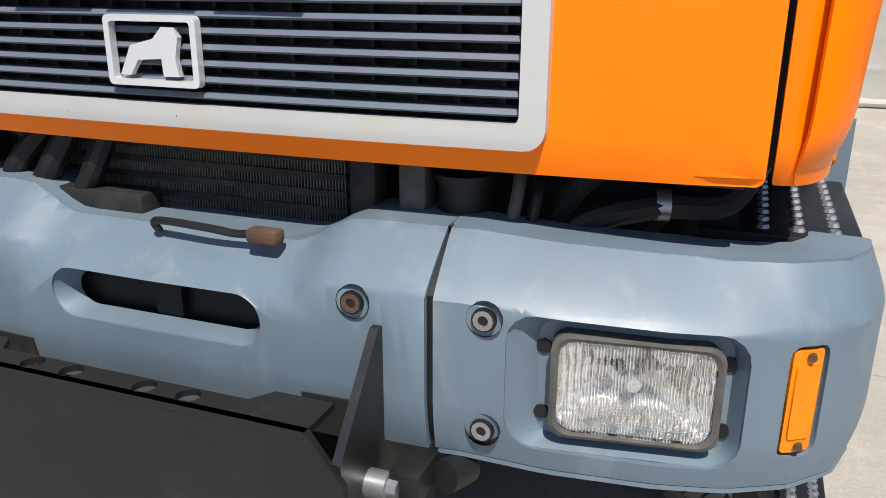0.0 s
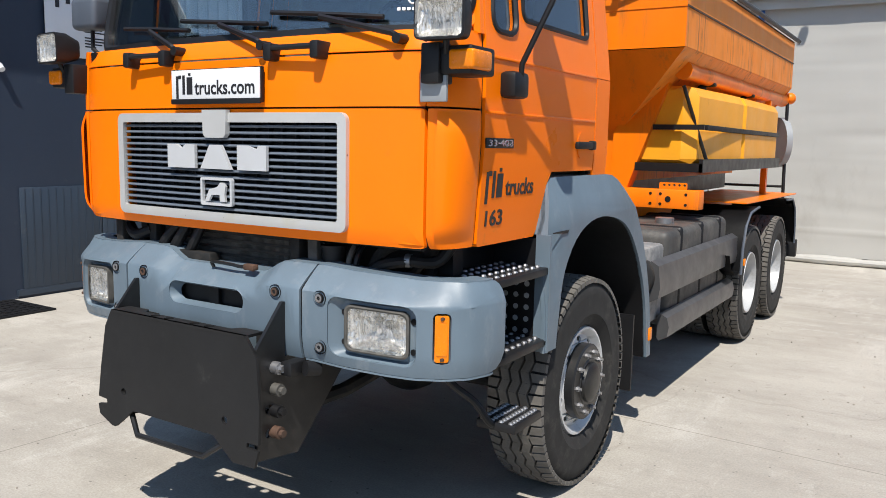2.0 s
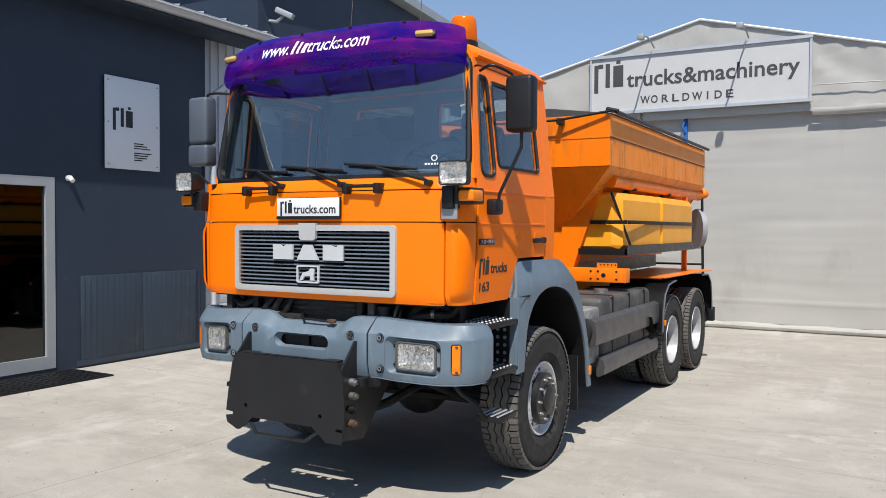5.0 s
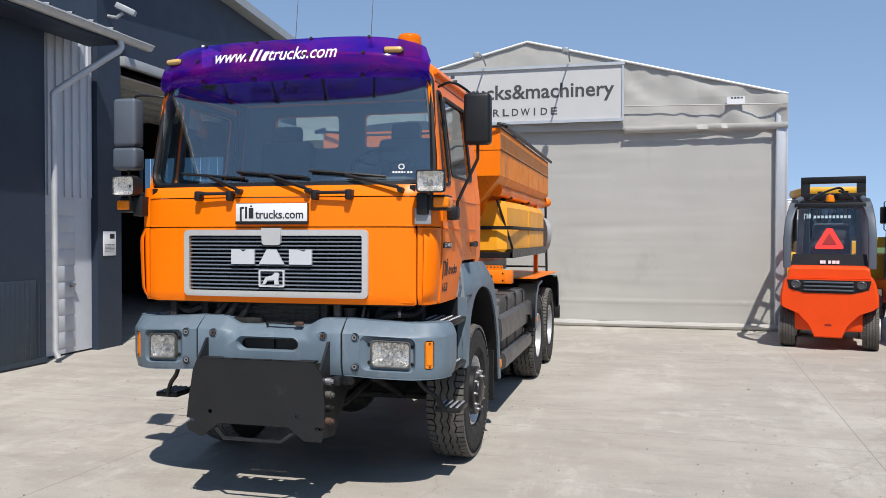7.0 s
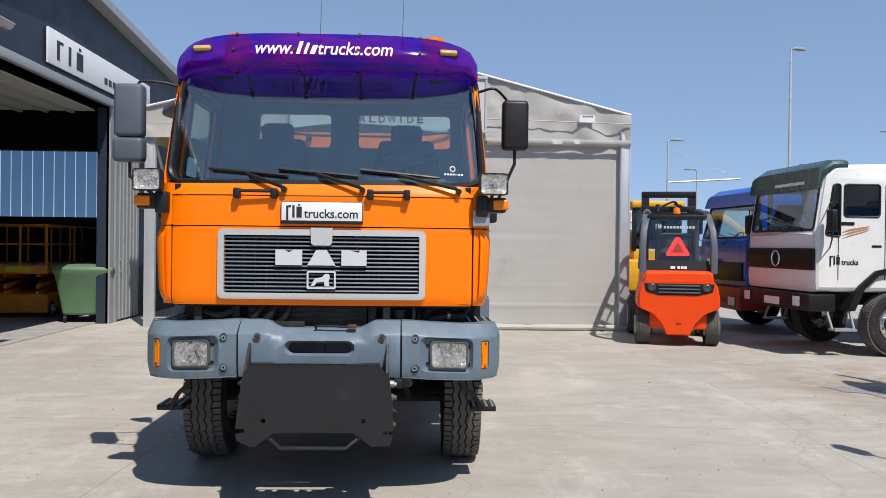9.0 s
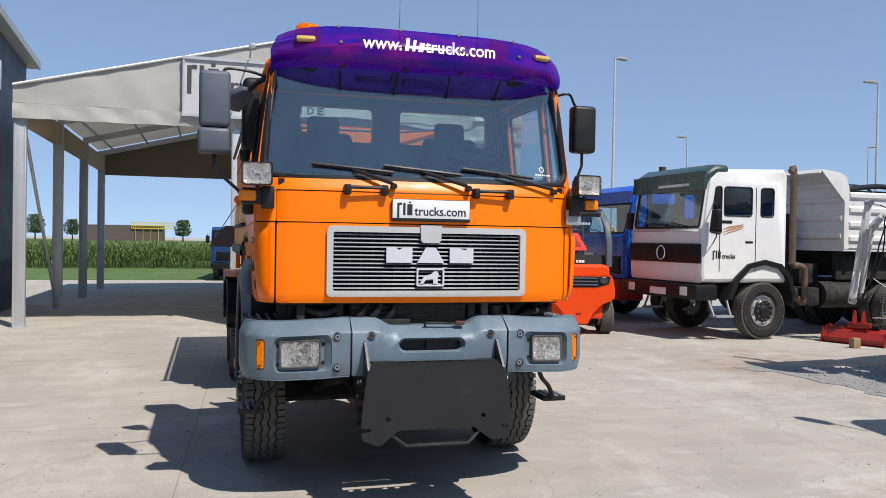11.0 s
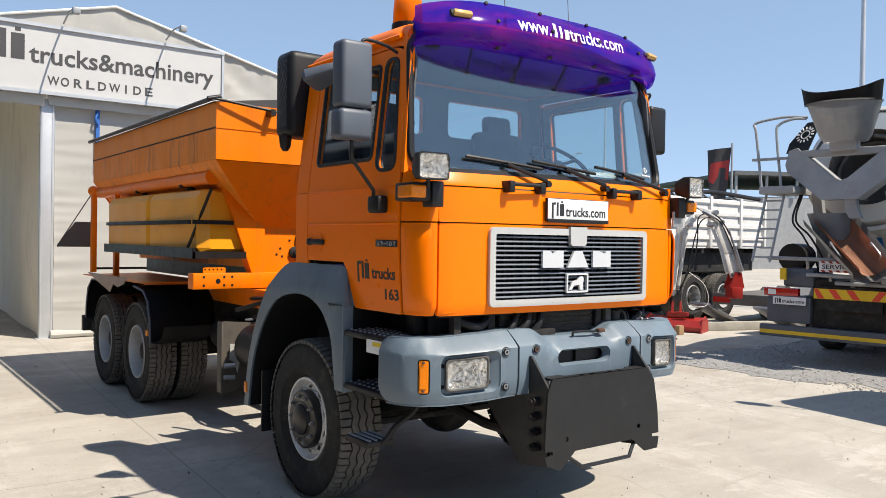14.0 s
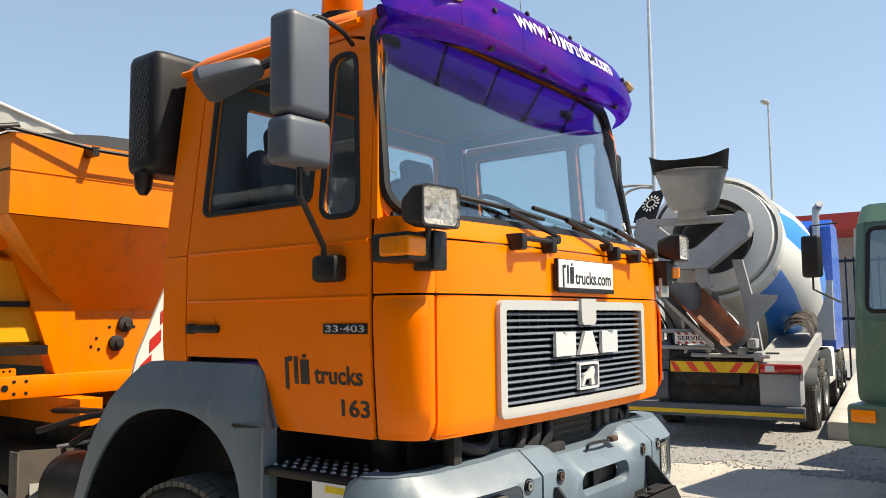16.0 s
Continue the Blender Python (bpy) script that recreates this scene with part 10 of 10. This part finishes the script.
for m in (pose(-8.55, 14.2, 0, 0, 0, 8), pose(-10.2, 15.2, 0, 0, 0, -4), pose(-8.6, 16.2, 0, 0, 0, 0)):
    scissor_lift(m)
wb = thing("wheelie_bin", "large green wheeled waste bin with a lid", "bin", at=pose(-6.62, 12.6, 0, 0, 0, 10))
BIN = mat("green_bin_plastic", (0.10, 0.19, 0.10), 0.5, var=0.08)
bm = B()
loft(bm, [[(u, v, z) for u, v in rrect(-w, w, -d, d, 0.06, 3)] for z, w, d in ((0.18, 0.40, 0.30), (0.22, 0.44, 0.34), (1.05, 0.58, 0.46), (1.12, 0.62, 0.50), (1.17, 0.62, 0.50))])
part("body", bm, BIN, wb)
bm = B()
loft(bm, [[(u, v, z) for u, v in rrect(-w, w, -d, d, 0.06, 3)] for z, w, d in ((1.175, 0.62, 0.50), (1.23, 0.60, 0.48), (1.28, 0.45, 0.3))])
part("lid", bm, BIN, wb)
for x in (-0.38, 0.38):
    for y in (-0.26, 0.26):
        bm = B()
        cyl(bm, (x - 0.03, y, 0.09), (x + 0.03, y, 0.09), 0.09)
        part("castor", bm, BLACK, wb)

# ---- lamp posts, gravel, kerb, field ----
for x, y, h, a in ((17.7, 30.7, 10.9, 20), (29.6, 26.4, 9.7, 180), (18.5, 7.2, 11.5, -20), (35.0, 8.3, 11.5, 180), (14.4, 38.0, 7.6, 0), (19.2, 47.0, 6.9, 180), (31.9, 46.2, 9.5, 180), (52.1, 50.3, 10.2, 0)):
    lp = thing("street_lamp", "tall grey street lamp with a flat head", "lamp", "street lamps along the road", at=pose(x, y, 0, 0, 0, a))
    bm = B()
    cyl(bm, (0, 0, 0), (0, 0, h), 0.10, 0.045, 12)
    part("pole", bm, ZINC, lp)
    bm = B()
    tube(bm, [(0, 0, h), (0.2, 0, h + 0.05)], 0.04)
    loft(bm, [[(x, y, z) for y, z in rrect(-w, w, h + 0.02, h + 0.02 + t, 0.02, 2)] for x, w, t in ((0.1, 0.06, 0.06), (0.3, 0.15, 0.12), (0.7, 0.15, 0.12), (0.85, 0.06, 0.06))])
    part("lamp_head", bm, GREY_SHEET, lp)
    if h == 7.6:
        bm = B()
        tube(bm, [(0, 0, 5.35), (4.0, 0, 5.6)], 0.05, 8)
        tube(bm, [(0.05, 0, 7.2), (3.9, 0, 5.62)], 0.012, 5)
        part("side_arm", bm, ZINC, lp)

bm = B()
edge = []
random.seed(4)
pts = [(6.0, 4.9), (6.4, 3.6), (6.3, 2.2), (6.9, 1.6), (6.6, 0.6), (6.4, -0.6), (6.2, -2.5), (6.4, -6), (40, -6), (40, 4.5), (14, 5.2), (9.4, 4.3), (7.6, 4.5)]
out = []
for a, b in zip(pts, pts[1:] + pts[:1]):
    for t in steps(0, 1, 6)[:-1]:
        out.append((a[0] + (b[0] - a[0]) * t + random.uniform(-0.12, 0.12), a[1] + (b[1] - a[1]) * t + random.uniform(-0.12, 0.12)))
panel(bm, out, (), lambda u, v, w: Vector((u, v, 0.006 - w)), 0.004)
tagged(part("gravel", bm, GRAVEL), "dark grey gravel strip beside the concrete", "gravel", kind="structure")
bm = B()
for i in range(3800):
    x, y = 6.5 + 7 * random.random() ** 1.6, random.uniform(-3.0, 4.6)
    if i > 2600:
        x = 6.9 - random.expovariate(2.2)
    r = random.uniform(0.008, 0.022) * (0.45 if i > 2600 else 1)
    m = pose(x, y, 0.006 + r * 0.3, random.uniform(0, 180), random.uniform(0, 180), 0)
    v = [bm.verts.new(m @ Vector(p)) for p in ((r, 0, 0), (-r, 0, 0), (0, r, 0), (0, -r, 0), (0, 0, r * 0.7), (0, 0, -r * 0.7))]
    for f in ((0, 2, 4), (2, 1, 4), (1, 3, 4), (3, 0, 4), (2, 0, 5), (1, 2, 5), (3, 1, 5), (0, 3, 5)):
        bm.faces.new([v[i] for i in f])
tagged(part("loose_stones", bm, mat("grey_stone", (0.36, 0.355, 0.345), 0.9, var=0.3, scale=40)), "scattered grey stones on the gravel", "stones", kind="stuff")
bm = B()
random.seed(21)
for i in range(1500):
    x, y = random.uniform(-5.5, 7.5), random.uniform(-7.5, 9.5)
    r = random.uniform(0.003, 0.011) * (1.8 if random.random() < 0.06 else 1)
    m = pose(x, y, r * 0.3, random.uniform(0, 180), random.uniform(0, 180), 0)
    v = [bm.verts.new(m @ Vector(p)) for p in ((r, 0, 0), (-r, 0, 0), (0, r * 0.8, 0), (0, -r * 0.8, 0), (0, 0, r * 0.6), (0, 0, -r * 0.6))]
    for f in ((0, 2, 4), (2, 1, 4), (1, 3, 4), (3, 0, 4), (2, 0, 5), (1, 2, 5), (3, 1, 5), (0, 3, 5)):
        bm.faces.new([v[i] for i in f])
tagged(part("grit", bm, mat("yard_grit", (0.30, 0.27, 0.23), 0.9, var=0.6, scale=3)), "small grit and crumbs lying on the concrete", "grit", kind="stuff")
bm = B()
loft(bm, [[(x, y - 0.34, 0), (x, y - 0.33, h - 0.02), (x, y - 0.30, h), (x, y - 0.03, h), (x, y, h - 0.02), (x, y, 0)] for x, y, h in ((9.45, 0.98, 0.26), (9.50, 0.985, 0.28), (14.0, 1.50, 0.56), (18.5, 2.0, 0.85))])
tagged(part("kerb", bm, mat("kerb_concrete", (0.44, 0.42, 0.38), 0.85, var=0.15, bump=0.2)), "pale concrete ramp wall beside the mixer", "kerb", kind="structure")
bm = B()
obox(bm, pose(11.6, 6.2, 0.09, 0, 0, -20), 3.0, 0.16, 0.18, 0.01)
tagged(part("timber_plank", bm, mat("weathered_plank", (0.34, 0.32, 0.28), 0.85, var=0.2)), "weathered plank lying on the ground", "plank")

gate = thing("metal_gate", "black barred steel gate beyond the mixer", "gate", at=pose(19.6, 0.4, 0))
bm = B()
for z in (0.15, 1.7, 3.2):
    box(bm, -0.03, 0.03, 0, 2.5, z - 0.04, z + 0.04)
part("gate_frame", bm, BLACK_PAINT, gate)
for y in steps(0.0, 2.5, 13):
    bm = B()
    w = 0.06 if y in (0.0, 2.5) else 0.022
    box(bm, -w, w, y - w, y + w, 0, 3.3)
    part("bar", bm, BLACK_PAINT, gate)

# field beyond the yard
bm = B()
panel(bm, [(-90, 29.0), (14, 29.0), (60, 45), (200, 70), (400, 300), (-400, 300), (-300, 29)], (), lambda u, v, w: Vector((u, v, 0.02 - w)), 0.02)
tagged(part("grass_strip", bm, GRASS), "mown green grass beyond the yard", "grass", kind="structure")
CORN = mat("maize_leaf", (0.13, 0.20, 0.055), 0.7, var=0.35, scale=2.5, dirt=(0.25, 0.22, 0.08), amount=0.25)
bm = B()
random.seed(7)
for row in range(9):
    for k in range(190):
        x = -19 + k * 0.135 + random.uniform(-0.05, 0.05)
        y = 40.5 + row * 0.7 + random.uniform(-0.12, 0.12)
        h = random.uniform(1.15, 1.40)
        for j in range(6):
            a = random.uniform(0, 6.28)
            z = h * (0.25 + 0.13 * j)
            dx, dy = math.cos(a), math.sin(a)
            l = random.uniform(0.3, 0.55)
            p = [(x - dy * 0.03, y + dx * 0.03, z), (x + dy * 0.03, y - dx * 0.03, z), (x + dx * l * 0.55 + dy * 0.03, y + dy * l * 0.55 - dx * 0.03, z + 0.25), (x + dx * l * 0.55 - dy * 0.03, y + dy * l * 0.55 + dx * 0.03, z + 0.25)]
            v = [bm.verts.new(q) for q in p]
            bm.faces.new(v)
            tip_v = bm.verts.new((x + dx * l, y + dy * l, z + 0.08))
            bm.faces.new((v[3], v[2], tip_v))
        v = [bm.verts.new(q) for q in ((x - 0.015, y, 0), (x + 0.015, y, 0), (x + 0.01, y, h), (x - 0.01, y, h))]
        bm.faces.new(v)
see_through(CORN, 0.35)
tagged(part("maize_field", bm, CORN), "dense green maize field", "maize", kind="stuff")
far = thing("far_shed", "low distant brown shed with a yellow railed platform", "building", at=pose(-17, 228, 0))
bm = B()
box(bm, -16, 3, 0, 12, 0, 4.4)
part("wall", bm, mat("far_brown_wall", (0.10, 0.078, 0.066), 0.8), far)
bm = B()
for x in steps(-5, 6, 22):
    box(bm, x - 0.06, x + 0.06, -0.4, -0.3, 3.6 if round(x * 2) % 4 else 0.0, 5.2)
for z in (3.6, 4.4, 5.2):
    box(bm, -5, 6, -0.45, -0.25, z - 0.1, z + 0.1)
part("yellow_railing", bm, mat("far_yellow_wall", (0.60, 0.46, 0.06), 0.7), far)
ware = thing("far_warehouse", "long grey distant warehouse", "building", at=pose(52, 30, 0, 0, 0, -30))
bm = B()
box(bm, -3, 30, 0, 15, 0, 5.4)
part("wall", bm, mat("far_grey_wall", (0.30, 0.31, 0.32), 0.7), ware)
bm = B()
box(bm, -3.2, 30.2, -0.6, 15, 6.95, 7.25)
part("roof", bm, mat("far_dark_roof", (0.10, 0.105, 0.11), 0.7), ware)
for i in range(14):
    bm = B()
    box(bm, -3 + i * 2.4, -2.85 + i * 2.4, -0.3, -0.15, 5.4, 6.95)
    part("post", bm, GREY_SHEET, ware)
flag = thing("flag", "dark flag with a red band hanging from a tall pole", "flag", at=pose(30, 18.8, 0))
bm = B()
tube(bm, [(0, 0, 0), (0, 0, 6.6)], 0.05, 8)
part("pole", bm, GREY_SHEET, flag)
FLAG = lambda u, v, w: Vector((-0.55 * u + 0.06 * math.sin(7 * u + v) + w, 0.835 * u, v - 0.12 * u))
bm = B()
panel(bm, [(0.06, 6.42), (1.15, 6.42), (1.05, 4.9), (0.85, 4.0), (0.25, 4.0), (0.15, 5.0)], (), FLAG, 0.01, steps(0.1, 1.1, 9), steps(4.2, 6.3, 9))
cloth = part("cloth", bm, mat("black_flag_cloth", (0.035, 0.033, 0.036), 0.8), flag)
bm = B()
panel(bm, [(0.10, 5.85), (0.95, 5.75), (1.04, 4.95), (0.80, 4.75), (0.62, 5.1), (0.55, 5.5), (0.3, 5.45), (0.3, 4.9), (0.16, 4.9)], (), lambda u, v, w: FLAG(u, v, w - 0.012), 0.006, steps(0.1, 1.1, 9), steps(4.2, 6.3, 9))
part("red_band", bm, RED_PAINT, cloth)
red = thing("far_canopy", "distant canopy with a red roof band", "building", at=pose(46, 6.0, 0))
bm = B()
box(bm, 0, 14, -4, 6, 6.6, 7.5)
part("roof_band", bm, mat("far_red_wall", (0.36, 0.03, 0.025), 0.6), red)
for y in (-3.5, 0.8, 5.5):
    bm = B()
    box(bm, 0.3, 0.7, y - 0.2, y + 0.2, 0, 6.6)
    part("post", bm, GREY_SHEET, red)
bm = B()
box(bm, 6, 14, -3, 5, 0, 6.6)
part("wall", bm, mat("far_grey_wall", (0.30, 0.31, 0.32), 0.7), red)


def tree(x, y, h, seed):
    """A tapered trunk with limbs and a ragged crown of small leaf clumps."""
    rnd = random.Random(seed)
    th = thing("tree", "leafy green tree in the distance", "tree", "trees along the field", at=pose(x, y, 0))
    bm = B()
    cyl(bm, (0, 0, 0), (0, 0, h * 0.5), 0.22, 0.12, 8)
    for k in range(6):
        a = rnd.uniform(0, 6.28)
        cyl(bm, (0, 0, h * rnd.uniform(0.3, 0.5)), (math.cos(a) * h * 0.2, math.sin(a) * h * 0.2, h * rnd.uniform(0.55, 0.8)), 0.09, 0.03, 6)
    part("trunk", bm, mat("bark", (0.09, 0.07, 0.05), 0.9), th)
    bm = B()
    for k in range(900):
        a, t = rnd.uniform(0, 6.28), rnd.random()
        rad = h * 0.30 * math.sqrt(rnd.random()) * (0.55 + 0.6 * math.sin(math.pi * (0.15 + 0.8 * t))) * (1 + 0.25 * math.sin(3 * a + seed))
        c = Vector((rad * math.cos(a), rad * math.sin(a), h * (0.28 + 0.72 * t)))
        m = Matrix.Translation(c) @ pose(0, 0, 0, rnd.uniform(0, 180), rnd.uniform(0, 180), 0)
        s = rnd.uniform(0.15, 0.38)
        v = [bm.verts.new(m @ Vector(p)) for p in ((-s, 0, 0), (0, -s * 0.6, 0.05), (s, 0, 0), (0, s * 0.6, 0.05))]
        bm.faces.new(v)
    part("crown", bm, mat("tree_leaf", (0.05, 0.085, 0.025), 0.8, var=0.4), th)


for i, (x, y, h) in enumerate(((-8.6, 226, 6), (14, 210, 7), (30, 220, 7), (-48, 240, 7), (-40, 250, 6), (60, 200, 8))):
    tree(x, y, h, i)
